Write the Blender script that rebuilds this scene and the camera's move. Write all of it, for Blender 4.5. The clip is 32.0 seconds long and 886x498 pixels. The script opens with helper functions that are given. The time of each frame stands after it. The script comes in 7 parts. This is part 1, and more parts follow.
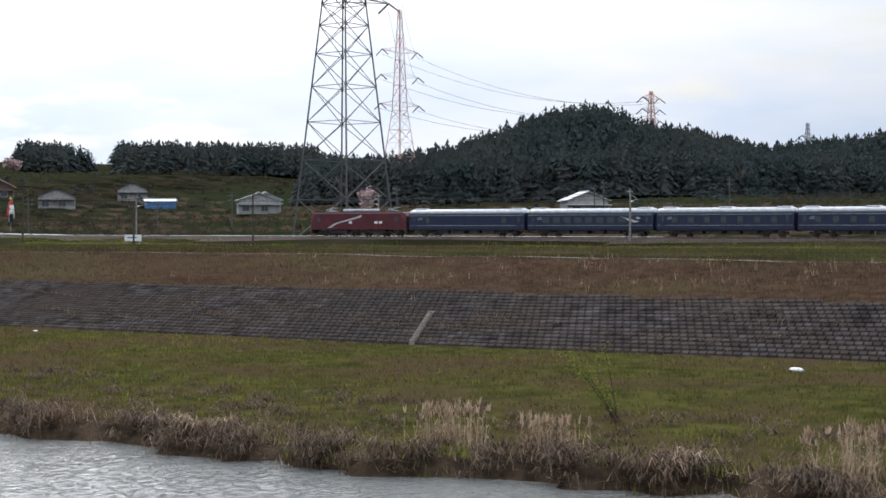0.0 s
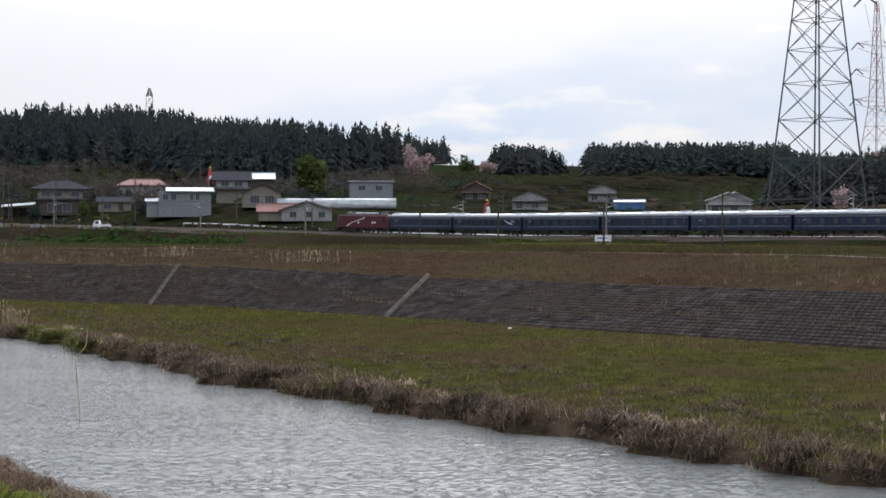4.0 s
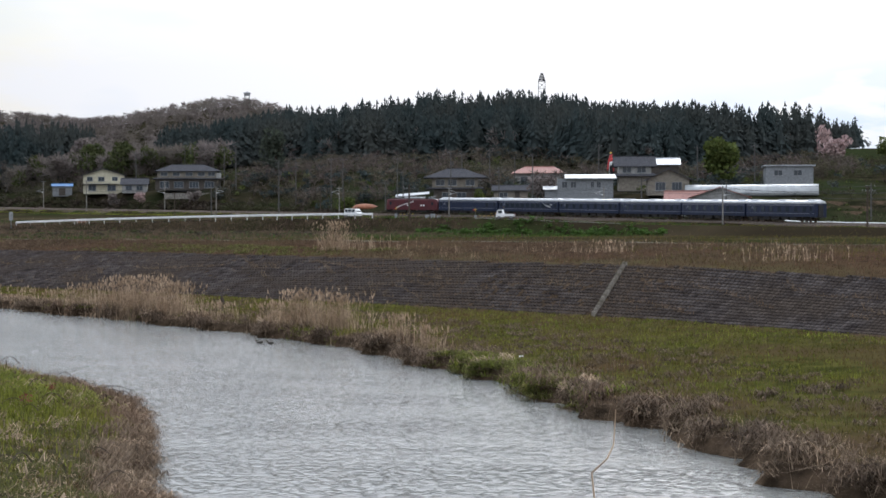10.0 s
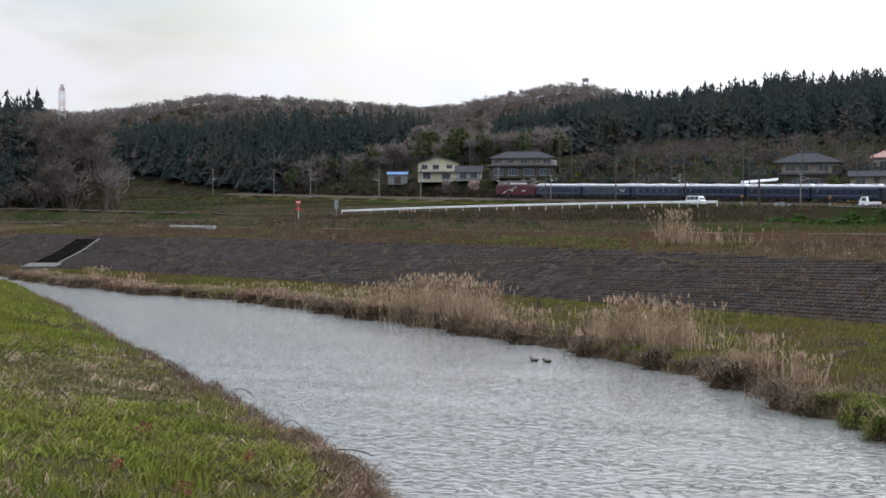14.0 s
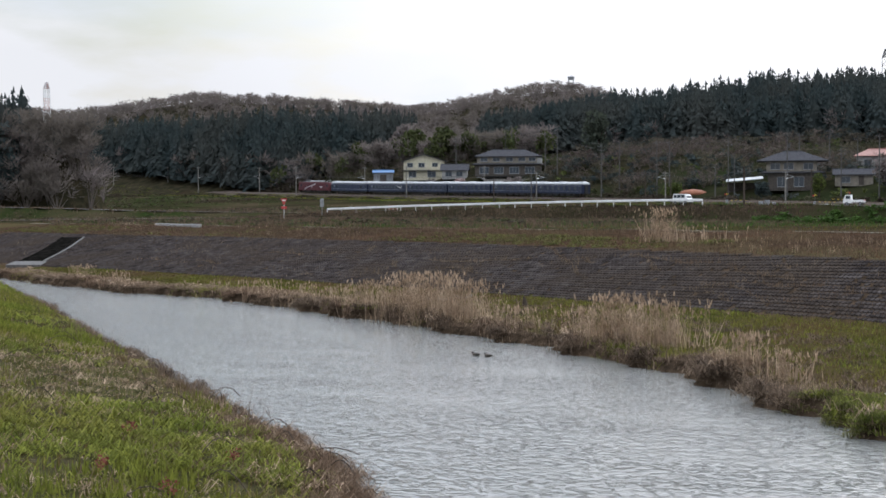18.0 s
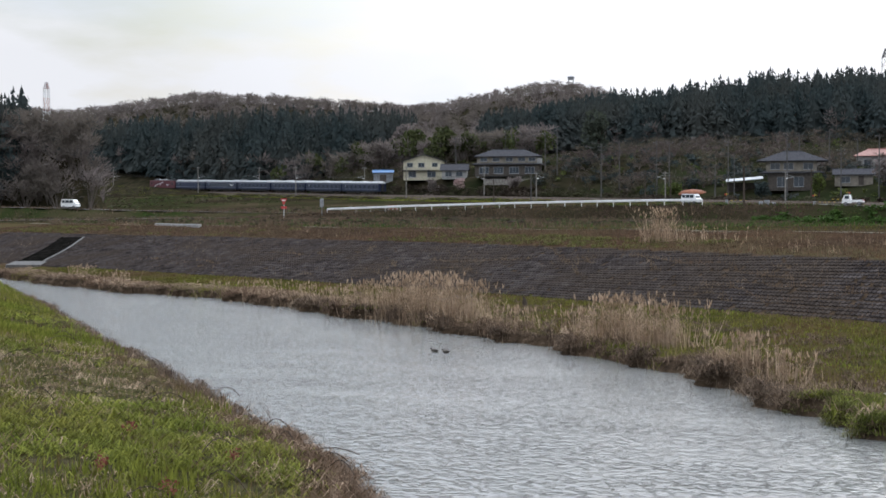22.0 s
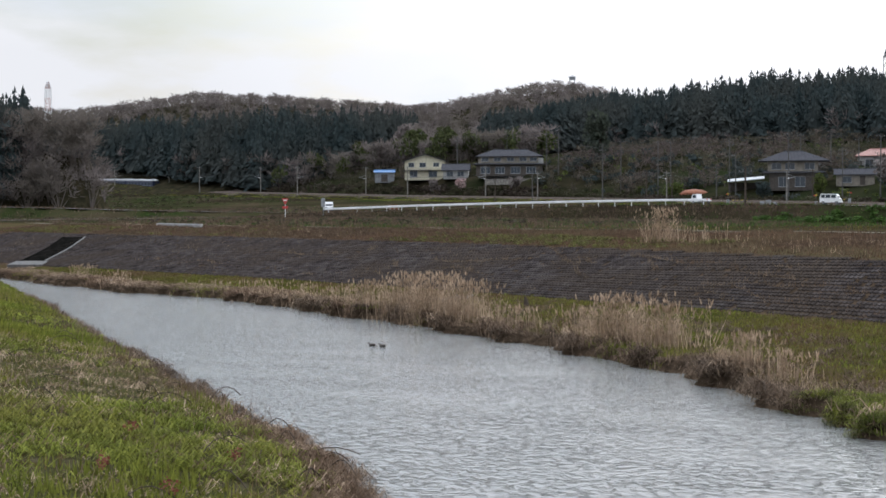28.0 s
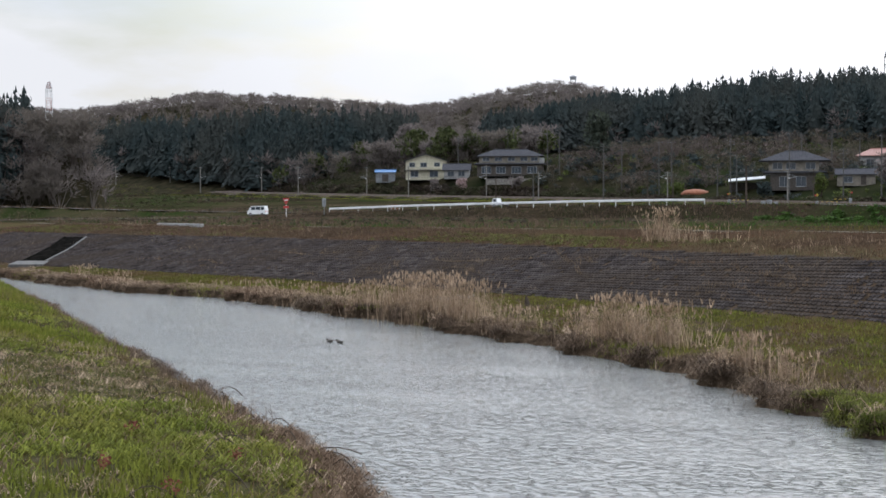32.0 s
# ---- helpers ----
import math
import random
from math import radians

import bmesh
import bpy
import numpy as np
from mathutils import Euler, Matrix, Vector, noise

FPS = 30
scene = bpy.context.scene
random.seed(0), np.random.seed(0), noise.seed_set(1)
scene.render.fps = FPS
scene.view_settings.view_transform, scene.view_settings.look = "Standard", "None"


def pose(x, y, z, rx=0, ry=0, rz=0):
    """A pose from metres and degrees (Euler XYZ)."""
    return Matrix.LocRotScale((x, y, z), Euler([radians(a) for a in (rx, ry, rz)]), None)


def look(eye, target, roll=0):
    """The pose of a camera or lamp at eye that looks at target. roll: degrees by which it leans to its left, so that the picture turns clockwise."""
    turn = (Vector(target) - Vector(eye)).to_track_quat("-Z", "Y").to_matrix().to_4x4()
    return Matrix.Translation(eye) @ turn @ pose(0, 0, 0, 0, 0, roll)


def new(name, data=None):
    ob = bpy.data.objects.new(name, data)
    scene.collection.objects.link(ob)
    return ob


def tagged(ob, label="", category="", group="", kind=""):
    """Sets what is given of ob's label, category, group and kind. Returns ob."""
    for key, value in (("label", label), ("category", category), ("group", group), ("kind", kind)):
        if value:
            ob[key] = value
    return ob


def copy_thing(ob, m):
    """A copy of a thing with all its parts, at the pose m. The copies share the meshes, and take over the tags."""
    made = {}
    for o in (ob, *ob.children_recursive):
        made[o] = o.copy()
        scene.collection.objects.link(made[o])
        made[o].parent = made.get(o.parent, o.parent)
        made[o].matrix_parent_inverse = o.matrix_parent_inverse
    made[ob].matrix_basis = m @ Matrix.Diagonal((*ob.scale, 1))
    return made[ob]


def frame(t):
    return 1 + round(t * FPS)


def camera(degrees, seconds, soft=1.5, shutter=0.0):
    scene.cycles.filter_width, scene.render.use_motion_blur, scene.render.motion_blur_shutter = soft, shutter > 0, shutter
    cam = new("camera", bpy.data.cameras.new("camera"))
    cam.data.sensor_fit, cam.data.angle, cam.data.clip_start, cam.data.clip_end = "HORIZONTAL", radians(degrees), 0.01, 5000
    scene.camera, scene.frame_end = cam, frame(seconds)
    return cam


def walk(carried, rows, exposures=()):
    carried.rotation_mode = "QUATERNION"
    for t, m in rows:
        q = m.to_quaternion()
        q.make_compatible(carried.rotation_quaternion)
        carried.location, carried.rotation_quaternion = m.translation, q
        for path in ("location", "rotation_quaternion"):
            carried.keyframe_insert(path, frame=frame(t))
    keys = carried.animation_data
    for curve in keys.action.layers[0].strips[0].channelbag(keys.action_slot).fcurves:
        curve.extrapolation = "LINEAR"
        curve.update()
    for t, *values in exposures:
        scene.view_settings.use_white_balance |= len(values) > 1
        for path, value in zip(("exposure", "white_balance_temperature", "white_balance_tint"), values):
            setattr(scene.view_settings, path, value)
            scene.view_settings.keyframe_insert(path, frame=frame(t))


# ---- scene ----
# ---------- camera ----------
cam = camera(32.41, 32.0, soft=1.6)
walk(cam, [
    (0, pose(10.19, -49.09, 7.01, 89.32, -0.06, -23.95)),
    (0.5, pose(10.19, -49.09, 7.01, 89.32, -0.06, -20.88)),
    (1, pose(10.19, -49.09, 7.01, 89.31, -0.07, -17.94)),
    (1.5, pose(10.19, -49.09, 7.01, 89.32, -0.03, -16.40)),
    (2, pose(10.19, -49.09, 7.01, 89.32, -0.05, -14.17)),
    (2.5, pose(10.19, -49.09, 7.01, 89.32, -0.05, -11.87)),
    (3, pose(10.19, -49.08, 7.01, 89.33, -0.02, -9.70)),
    (3.5, pose(10.18, -49.02, 7.01, 89.33, -0.01, -7.99)),
    (5.5, pose(10.17, -48.97, 7.01, 89.34, 0.09, -1.76)),
    (6, pose(10.17, -48.97, 7.01, 89.35, 0.16, -0.05)),
    (6.5, pose(10.15, -48.86, 7.01, 89.34, 0.07, 1.12)),
    (7, pose(9.71, -46.78, 7.01, 89.33, 0.10, 2.07)),
    (7.5, pose(9.27, -44.63, 7.01, 89.30, 0.06, 3.27)),
    (8, pose(8.58, -41.32, 7.01, 89.27, 0.10, 4.32)),
    (8.5, pose(7.46, -35.91, 7.00, 89.19, 0.07, 5.00)),
    (9, pose(6.27, -30.20, 7.00, 89.12, 0.13, 5.58)),
    (9.5, pose(5.02, -24.18, 7.00, 89.03, 0.09, 6.30)),
    (10, pose(4.01, -19.30, 7.00, 88.97, 0.18, 7.75)),
    (10.5, pose(3.19, -15.35, 7.00, 88.90, 0.08, 9.38)),
    (11, pose(2.34, -11.27, 7.00, 88.84, 0.13, 11.09)),
    (11.5, pose(1.44, -6.94, 7.00, 88.74, 0.03, 12.78)),
    (12, pose(0.50, -2.42, 7.00, 88.64, 0.05, 14.46)),
    (12.5, pose(0.03, -0.16, 7.00, 88.59, 0.03, 16.29)),
    (13, pose(0.02, -0.07, 7.00, 88.60, 0.06, 18.31)),
    (13.5, pose(0.01, -0.03, 7.00, 88.60, 0.08, 20.20)),
    (14, pose(0.00, -0.00, 7.00, 88.58, 0.16, 20.47)),
    (14.5, pose(0.00, -0.00, 7.00, 88.55, 0.16, 20.37)),
    (17, pose(0.00, -0.00, 7.00, 88.51, 0.17, 19.96)),
    (20, pose(0.00, 0.00, 7.00, 88.51, 0.17, 19.92)),
    (25, pose(0.00, -0.00, 7.00, 88.51, 0.16, 19.95)),
    (32, pose(0.00, -0.01, 7.00, 88.50, 0.16, 20.01)),
], exposures=[(0, -0.05, 6150, 10), (1.5, -0.12, 6150, 10), (3.5, -0.28, 6150, 10), (6, -0.34, 6150, 10), (8.5, -0.32, 6150, 10), (10, -0.08, 6150, 10), (12, 0.0, 6150, 10), (32, 0.0, 6150, 10)])

# ---------- world, sun ----------
SUN_AZ, SUN_EL = 6.0, 33.0          # degrees: clockwise from +y, above the horizon


def make_world():
    w = bpy.data.worlds.new("world")
    scene.world = w
    w.use_nodes = True
    nt = w.node_tree
    nt.nodes.clear()
    out = nt.nodes.new("ShaderNodeOutputWorld")
    bg = nt.nodes.new("ShaderNodeBackground")
    sky = nt.nodes.new("ShaderNodeTexSky")
    sky.sky_type = "NISHITA"
    sky.sun_disc = False
    sky.sun_elevation = radians(SUN_EL)
    sky.sun_rotation = radians(SUN_AZ)
    sky.air_density, sky.dust_density, sky.ozone_density = 1.2, 2.5, 1.0
    # thin broken cloud laid over the sky
    tc = nt.nodes.new("ShaderNodeTexCoord")
    mp = nt.nodes.new("ShaderNodeMapping")
    mp.inputs["Scale"].default_value = (2.2, 2.2, 7.5)
    n1 = nt.nodes.new("ShaderNodeTexNoise")
    n1.inputs["Scale"].default_value = 1.7
    n1.inputs["Detail"].default_value = 7.0
    n1.inputs["Roughness"].default_value = 0.55
    rp = nt.nodes.new("ShaderNodeValToRGB")
    rp.color_ramp.elements[0].position, rp.color_ramp.elements[0].color = 0.24, (0, 0, 0, 1)
    rp.color_ramp.elements[1].position, rp.color_ramp.elements[1].color = 0.47, (1, 1, 1, 1)
    # second layer: brighter and greyer parts of the cloud sheet
    n2 = nt.nodes.new("ShaderNodeTexNoise")
    n2.inputs["Scale"].default_value = 1.1
    n2.inputs["Detail"].default_value = 5.0
    rp2 = nt.nodes.new("ShaderNodeValToRGB")
    rp2.color_ramp.elements[0].position, rp2.color_ramp.elements[0].color = 0.41, (6.9, 7.9, 9.4, 1)
    rp2.color_ramp.elements[1].position, rp2.color_ramp.elements[1].color = 0.57, (10.0, 9.85, 9.9, 1)
    mix = nt.nodes.new("ShaderNodeMix")
    mix.data_type = "RGBA"
    mp2 = nt.nodes.new("ShaderNodeMapping")
    mp2.inputs["Scale"].default_value = (1.6, 1.6, 6.0)
    mp2.inputs["Location"].default_value = (3.1, 1.7, 0.4)
    L = nt.links.new
    L(tc.outputs["Generated"], mp.inputs["Vector"])
    L(tc.outputs["Generated"], mp2.inputs["Vector"])
    L(mp.outputs["Vector"], n1.inputs["Vector"])
    L(mp2.outputs["Vector"], n2.inputs["Vector"])
    L(n1.outputs["Fac"], rp.inputs["Fac"])
    L(n2.outputs["Fac"], rp2.inputs["Fac"])
    L(rp.outputs["Color"], mix.inputs["Factor"])
    L(sky.outputs["Color"], mix.inputs["A"])
    L(rp2.outputs["Color"], mix.inputs["B"])
    # an overcast sky grows brighter from the horizon to the zenith
    sep = nt.nodes.new("ShaderNodeSeparateXYZ")
    up = nt.nodes.new("ShaderNodeMapRange")
    up.inputs["From Min"].default_value, up.inputs["From Max"].default_value = 0.1, 1.0
    up.inputs["To Min"].default_value, up.inputs["To Max"].default_value = 0.88, 2.35
    mu = nt.nodes.new("ShaderNodeMix")
    mu.data_type, mu.blend_type = "RGBA", "MULTIPLY"
    mu.inputs["Factor"].default_value = 1.0
    L(tc.outputs["Generated"], sep.inputs["Vector"])
    L(sep.outputs["Z"], up.inputs["Value"])
    L(mix.outputs["Result"], mu.inputs["A"])
    L(up.outputs["Result"], mu.inputs["B"])
    # the cloud sheet glows towards the veiled sun
    a, e = radians(SUN_AZ), radians(SUN_EL)
    dt = nt.nodes.new("ShaderNodeVectorMath")
    dt.operation = "DOT_PRODUCT"
    dt.inputs[1].default_value = (math.sin(a) * math.cos(e), math.cos(a) * math.cos(e), math.sin(e))
    gl = nt.nodes.new("ShaderNodeMapRange")
    gl.inputs["From Min"].default_value, gl.inputs["From Max"].default_value = 0.72, 1.0
    gl.inputs["To Min"].default_value, gl.inputs["To Max"].default_value = 0.86, 1.35
    mg = nt.nodes.new("ShaderNodeMix")
    mg.data_type, mg.blend_type = "RGBA", "MULTIPLY"
    mg.inputs["Factor"].default_value = 1.0
    L(tc.outputs["Generated"], dt.inputs[0])
    L(dt.outputs["Value"], gl.inputs["Value"])
    L(mu.outputs["Result"], mg.inputs["A"])
    L(gl.outputs["Result"], mg.inputs["B"])
    L(mg.outputs["Result"], bg.inputs["Color"])
    bg.inputs["Strength"].default_value = 0.115
    L(bg.outputs["Background"], out.inputs["Surface"])
    sun = bpy.data.lights.new("sun", "SUN")
    sun.energy, sun.angle, sun.color = 1.15, radians(18), (1.0, 0.98, 0.95)
    a, e = radians(SUN_AZ), radians(SUN_EL)
    d = Vector((math.sin(a) * math.cos(e), math.cos(a) * math.cos(e), math.sin(e)))
    ob = new("sun", sun)
    ob.matrix_world = look(d * 100, (0, 0, 0))


make_world()
scene.view_settings.exposure = 0.0


# ---------- materials ----------
def mat(name, c1, c2, scale=4.0, rough=0.8, metal=0.0, bump=0.0, bscale=None, detail=6.0, spread=(0.35, 0.65), big=None, bigscale=0.15, rand=0.0,
        stretch=(1, 1, 1), island=0.0):
    m = bpy.data.materials.new(name)
    m.use_nodes = True
    nt = m.node_tree
    L = nt.links.new
    bs = nt.nodes["Principled BSDF"]
    bs.inputs["Roughness"].default_value = rough
    bs.inputs["Metallic"].default_value = metal
    if rough >= 0.9:
        bs.inputs["Specular IOR Level"].default_value = 0.0
    tc = nt.nodes.new("ShaderNodeTexCoord")
    mp = nt.nodes.new("ShaderNodeMapping")
    mp.inputs["Scale"].default_value = stretch
    L(tc.outputs["Object"], mp.inputs["Vector"])
    n = nt.nodes.new("ShaderNodeTexNoise")
    n.inputs["Scale"].default_value = scale
    n.inputs["Detail"].default_value = detail
    L(mp.outputs["Vector"], n.inputs["Vector"])
    rp = nt.nodes.new("ShaderNodeValToRGB")
    rp.color_ramp.elements[0].position, rp.color_ramp.elements[0].color = spread[0], (*c1, 1)
    rp.color_ramp.elements[1].position, rp.color_ramp.elements[1].color = spread[1], (*c2, 1)
    L(n.outputs["Fac"], rp.inputs["Fac"])
    col = rp.outputs["Color"]
    if big:
        nb = nt.nodes.new("ShaderNodeTexNoise")
        nb.inputs["Scale"].default_value = bigscale
        nb.inputs["Detail"].default_value = 4.0
        L(mp.outputs["Vector"], nb.inputs["Vector"])
        rb = nt.nodes.new("ShaderNodeValToRGB")
        rb.color_ramp.elements[0].position, rb.color_ramp.elements[0].color = 0.42, (0, 0, 0, 1)
        rb.color_ramp.elements[1].position, rb.color_ramp.elements[1].color = 0.62, (1, 1, 1, 1)
        L(nb.outputs["Fac"], rb.inputs["Fac"])
        mx = nt.nodes.new("ShaderNodeMix")
        mx.data_type = "RGBA"
        L(rb.outputs["Color"], mx.inputs["Factor"])
        L(col, mx.inputs["A"])
        mx.inputs["B"].default_value = (*big, 1)
        col = mx.outputs["Result"]
    if rand or island:
        hs = nt.nodes.new("ShaderNodeHueSaturation")
        mr = nt.nodes.new("ShaderNodeMapRange")
        k = rand or island
        mr.inputs["To Min"].default_value, mr.inputs["To Max"].default_value = 1 - k, 1 + k
        if rand:
            oi = nt.nodes.new("ShaderNodeObjectInfo")
            L(oi.outputs["Random"], mr.inputs["Value"])
        else:
            ge = nt.nodes.new("ShaderNodeNewGeometry")
            L(ge.outputs["Random Per Island"], mr.inputs["Value"])
        L(mr.outputs["Result"], hs.inputs["Value"])
        L(col, hs.inputs["Color"])
        col = hs.outputs["Color"]
    L(col, bs.inputs["Base Color"])
    if bump:
        bn = nt.nodes.new("ShaderNodeTexNoise")
        bn.inputs["Scale"].default_value = bscale or scale * 4
        bn.inputs["Detail"].default_value = 5.0
        L(mp.outputs["Vector"], bn.inputs["Vector"])
        bp = nt.nodes.new("ShaderNodeBump")
        bp.inputs["Strength"].default_value = bump
        bp.inputs["Distance"].default_value = 0.1
        L(bn.outputs["Fac"], bp.inputs["Height"])
        L(bp.outputs["Normal"], bs.inputs["Normal"])
    return m


def leafy(m, amount=0.35):
    """Lets some light through blades and leaves."""
    nt = m.node_tree
    bs = nt.nodes["Principled BSDF"]
    out = nt.nodes["Material Output"]
    tr = nt.nodes.new("ShaderNodeBsdfTranslucent")
    ms = nt.nodes.new("ShaderNodeMixShader")
    ms.inputs["Fac"].default_value = amount
    src = bs.inputs["Base Color"].links[0].from_socket
    nt.links.new(src, tr.inputs["Color"])
    nt.links.new(bs.outputs["BSDF"], ms.inputs[1])
    nt.links.new(tr.outputs["BSDF"], ms.inputs[2])
    nt.links.new(ms.outputs["Shader"], out.inputs["Surface"])
    bs.inputs["Specular IOR Level"].default_value = 0.1
    return m


def water_material():
    m = bpy.data.materials.new("river_water")
    m.use_nodes = True
    nt = m.node_tree
    L = nt.links.new
    bs = nt.nodes["Principled BSDF"]
    bs.inputs["Base Color"].default_value = (0.215, 0.217, 0.203, 1)
    bs.inputs["Roughness"].default_value = 0.13
    bs.inputs["IOR"].default_value = 1.33
    tc = nt.nodes.new("ShaderNodeTexCoord")
    hs = []
    for sc, st, rot in ((1.9, (0.9, 1.15, 1), 20), (6.5, (0.8, 1.2, 1), 35), (0.2, (0.35, 1.5, 1), 25), (3.8, (0.78, 1.28, 1), 15)):
        mp = nt.nodes.new("ShaderNodeMapping")
        mp.inputs["Scale"].default_value = st
        mp.inputs["Rotation"].default_value = (0, 0, radians(rot))
        n = nt.nodes.new("ShaderNodeTexNoise")
        n.inputs["Scale"].default_value = sc
        n.inputs["Detail"].default_value = 4.0
        n.inputs["Distortion"].default_value = 0.6
        L(tc.outputs["Object"], mp.inputs["Vector"])
        L(mp.outputs["Vector"], n.inputs["Vector"])
        hs.append(n)
    a = nt.nodes.new("ShaderNodeMath")
    a.operation = "MULTIPLY_ADD"
    a.inputs[1].default_value = 0.3
    L(hs[1].outputs["Fac"], a.inputs[0])
    L(hs[0].outputs["Fac"], a.inputs[2])
    # sharp little wind crests between smoother water
    cr = nt.nodes.new("ShaderNodeMapRange")
    cr.interpolation_type = "SMOOTHSTEP"
    cr.inputs["From Min"].default_value, cr.inputs["From Max"].default_value = 0.5, 0.66
    L(hs[3].outputs["Fac"], cr.inputs["Value"])
    ad = nt.nodes.new("ShaderNodeMath")
    ad.operation = "MULTIPLY_ADD"
    ad.inputs[1].default_value = 2.1
    L(cr.outputs["Result"], ad.inputs[0])
    L(a.outputs["Value"], ad.inputs[2])
    rg = nt.nodes.new("ShaderNodeMapRange")
    rg.inputs["From Min"].default_value, rg.inputs["From Max"].default_value = 0.35, 0.65
    rg.inputs["To Min"].default_value, rg.inputs["To Max"].default_value = 0.55, 1.15
    L(hs[2].outputs["Fac"], rg.inputs["Value"])
    bp = nt.nodes.new("ShaderNodeBump")
    bp.inputs["Distance"].default_value = 0.047
    L(rg.outputs["Result"], bp.inputs["Strength"])
    L(ad.outputs["Value"], bp.inputs["Height"])
    L(bp.outputs["Normal"], bs.inputs["Normal"])
    return m


def glass_material(name, c=(0.03, 0.04, 0.05), rough=0.08):
    m = bpy.data.materials.new(name)
    m.use_nodes = True
    bs = m.node_tree.nodes["Principled BSDF"]
    bs.inputs["Base Color"].default_value = (*c, 1)
    bs.inputs["Roughness"].default_value = rough
    bs.inputs["IOR"].default_value = 1.5
    return m


M_WATER = water_material()
M_GLASS = glass_material("window_glass")
M_MEADOW = mat("meadow_turf", (0.03, 0.033, 0.01), (0.076, 0.071, 0.021), 0.9, 0.95, bump=0.9, bscale=6, big=(0.063, 0.045, 0.024), bigscale=0.16)
M_NEAR = mat("near_bank_turf", (0.03, 0.028, 0.014), (0.085, 0.072, 0.042), 2.2, 0.95, bump=1.0, bscale=9, big=(0.05, 0.05, 0.02), bigscale=0.35)
M_DRY = mat("dry_grass_turf", (0.033, 0.022, 0.014), (0.08, 0.05, 0.032), 1.2, 0.95, bump=0.9, bscale=6, big=(0.066, 0.053, 0.027), bigscale=0.07)
M_SOIL = mat("bank_soil", (0.03, 0.022, 0.015), (0.085, 0.06, 0.04), 1.8, 0.95, bump=1.0, bscale=5)
M_FIELD = mat("field_soil_and_weeds", (0.02, 0.03, 0.009), (0.056, 0.044, 0.027), 0.07, 0.95, bump=0.9, bscale=2, detail=11, spread=(0.4, 0.6), big=(0.024, 0.019, 0.012), bigscale=0.03)
M_FOREST = mat("forest_floor", (0.02, 0.02, 0.012), (0.05, 0.042, 0.025), 0.4, 0.95, bump=0.6, bscale=2)
M_TERRACE = mat("terraced_field", (0.008, 0.009, 0.005), (0.036, 0.03, 0.018), 0.18, 0.95, bump=0.5, bscale=2, big=(0.022, 0.028, 0.012), bigscale=0.02)
M_PATH = mat("gravel_path", (0.13, 0.11, 0.085), (0.24, 0.21, 0.17), 2.0, 0.95, bump=0.5)
M_ASPHALT = mat("asphalt", (0.09, 0.09, 0.088), (0.17, 0.165, 0.16), 1.2, 0.85, bump=0.2)
M_BALLAST = mat("rail_ballast", (0.07, 0.055, 0.045), (0.16, 0.13, 0.11), 5.0, 0.95, bump=1.0)
M_BLOCK = mat("weathered_concrete_block", (0.032, 0.027, 0.026), (0.082, 0.071, 0.067), 0.9, 0.92, bump=0.5, bscale=14, big=(0.058, 0.047, 0.04), bigscale=0.2, rand=0.2)
M_BLOCKS = mat("weathered_concrete_blocks", (0.032, 0.027, 0.026), (0.082, 0.071, 0.067), 0.9, 0.92, bump=0.5, bscale=14, big=(0.058, 0.047, 0.04), bigscale=0.2, island=0.2)
M_CONC = mat("pale_concrete", (0.15, 0.14, 0.125), (0.3, 0.28, 0.25), 2.0, 0.9, bump=0.3)
M_STAIR = mat("dull_stair_concrete", (0.15, 0.135, 0.11), (0.27, 0.245, 0.21), 2.5, 0.92, bump=0.4)
# cedar green lifted and blued: distance haze put into the colour
M_CEDAR = leafy(mat("hazed_cedar_foliage", (0.03, 0.043, 0.043), (0.056, 0.07, 0.068), 0.22, 0.9, big=(0.06, 0.066, 0.06), bigscale=0.04, island=0.12), 0.32)
M_BAMBOO = leafy(mat("olive_bamboo", (0.04, 0.05, 0.02), (0.09, 0.1, 0.04), 0.6, 0.9, island=0.3), 0.25)
# near-black concrete, far darker than the slope blocks
M_DRAIN = mat("near_black_concrete", (0.004, 0.004, 0.0035), (0.012, 0.011, 0.01), 1.5, 0.95)
M_BROADG = leafy(mat("spring_foliage", (0.05, 0.07, 0.02), (0.12, 0.14, 0.04), 0.8, 0.9, island=0.35), 0.3)
M_BRUSH = leafy(mat("brown_brush", (0.036, 0.029, 0.022), (0.085, 0.066, 0.05), 0.6, 0.95, big=(0.06, 0.062, 0.03), bigscale=0.08, island=0.25), 0.2)
M_ORCHARD = leafy(mat("orchard_twigs", (0.07, 0.054, 0.05), (0.15, 0.118, 0.108), 0.6, 0.95, big=(0.09, 0.082, 0.05), bigscale=0.06, island=0.25), 0.2)
M_HEDGE = leafy(mat("lush_hedge", (0.03, 0.06, 0.012), (0.075, 0.13, 0.03), 1.2, 0.85, island=0.35), 0.3)
M_FERN = leafy(mat("feathery_weeds", (0.06, 0.064, 0.018), (0.135, 0.135, 0.04), 2.0, 0.9, island=0.4), 0.3)
M_OAK = leafy(mat("dull_evergreen_leaf", (0.036, 0.045, 0.034), (0.075, 0.085, 0.062), 0.8, 0.9, island=0.3), 0.28)
M_BARE = leafy(mat("bare_twigs", (0.15, 0.126, 0.118), (0.232, 0.198, 0.187), 0.5, 0.95, big=(0.155, 0.133, 0.112), bigscale=0.05, island=0.15), 0.32)
M_BLOSSOM = leafy(mat("cherry_blossom", (0.32, 0.22, 0.21), (0.55, 0.42, 0.4), 0.8, 0.9, island=0.25), 0.3)
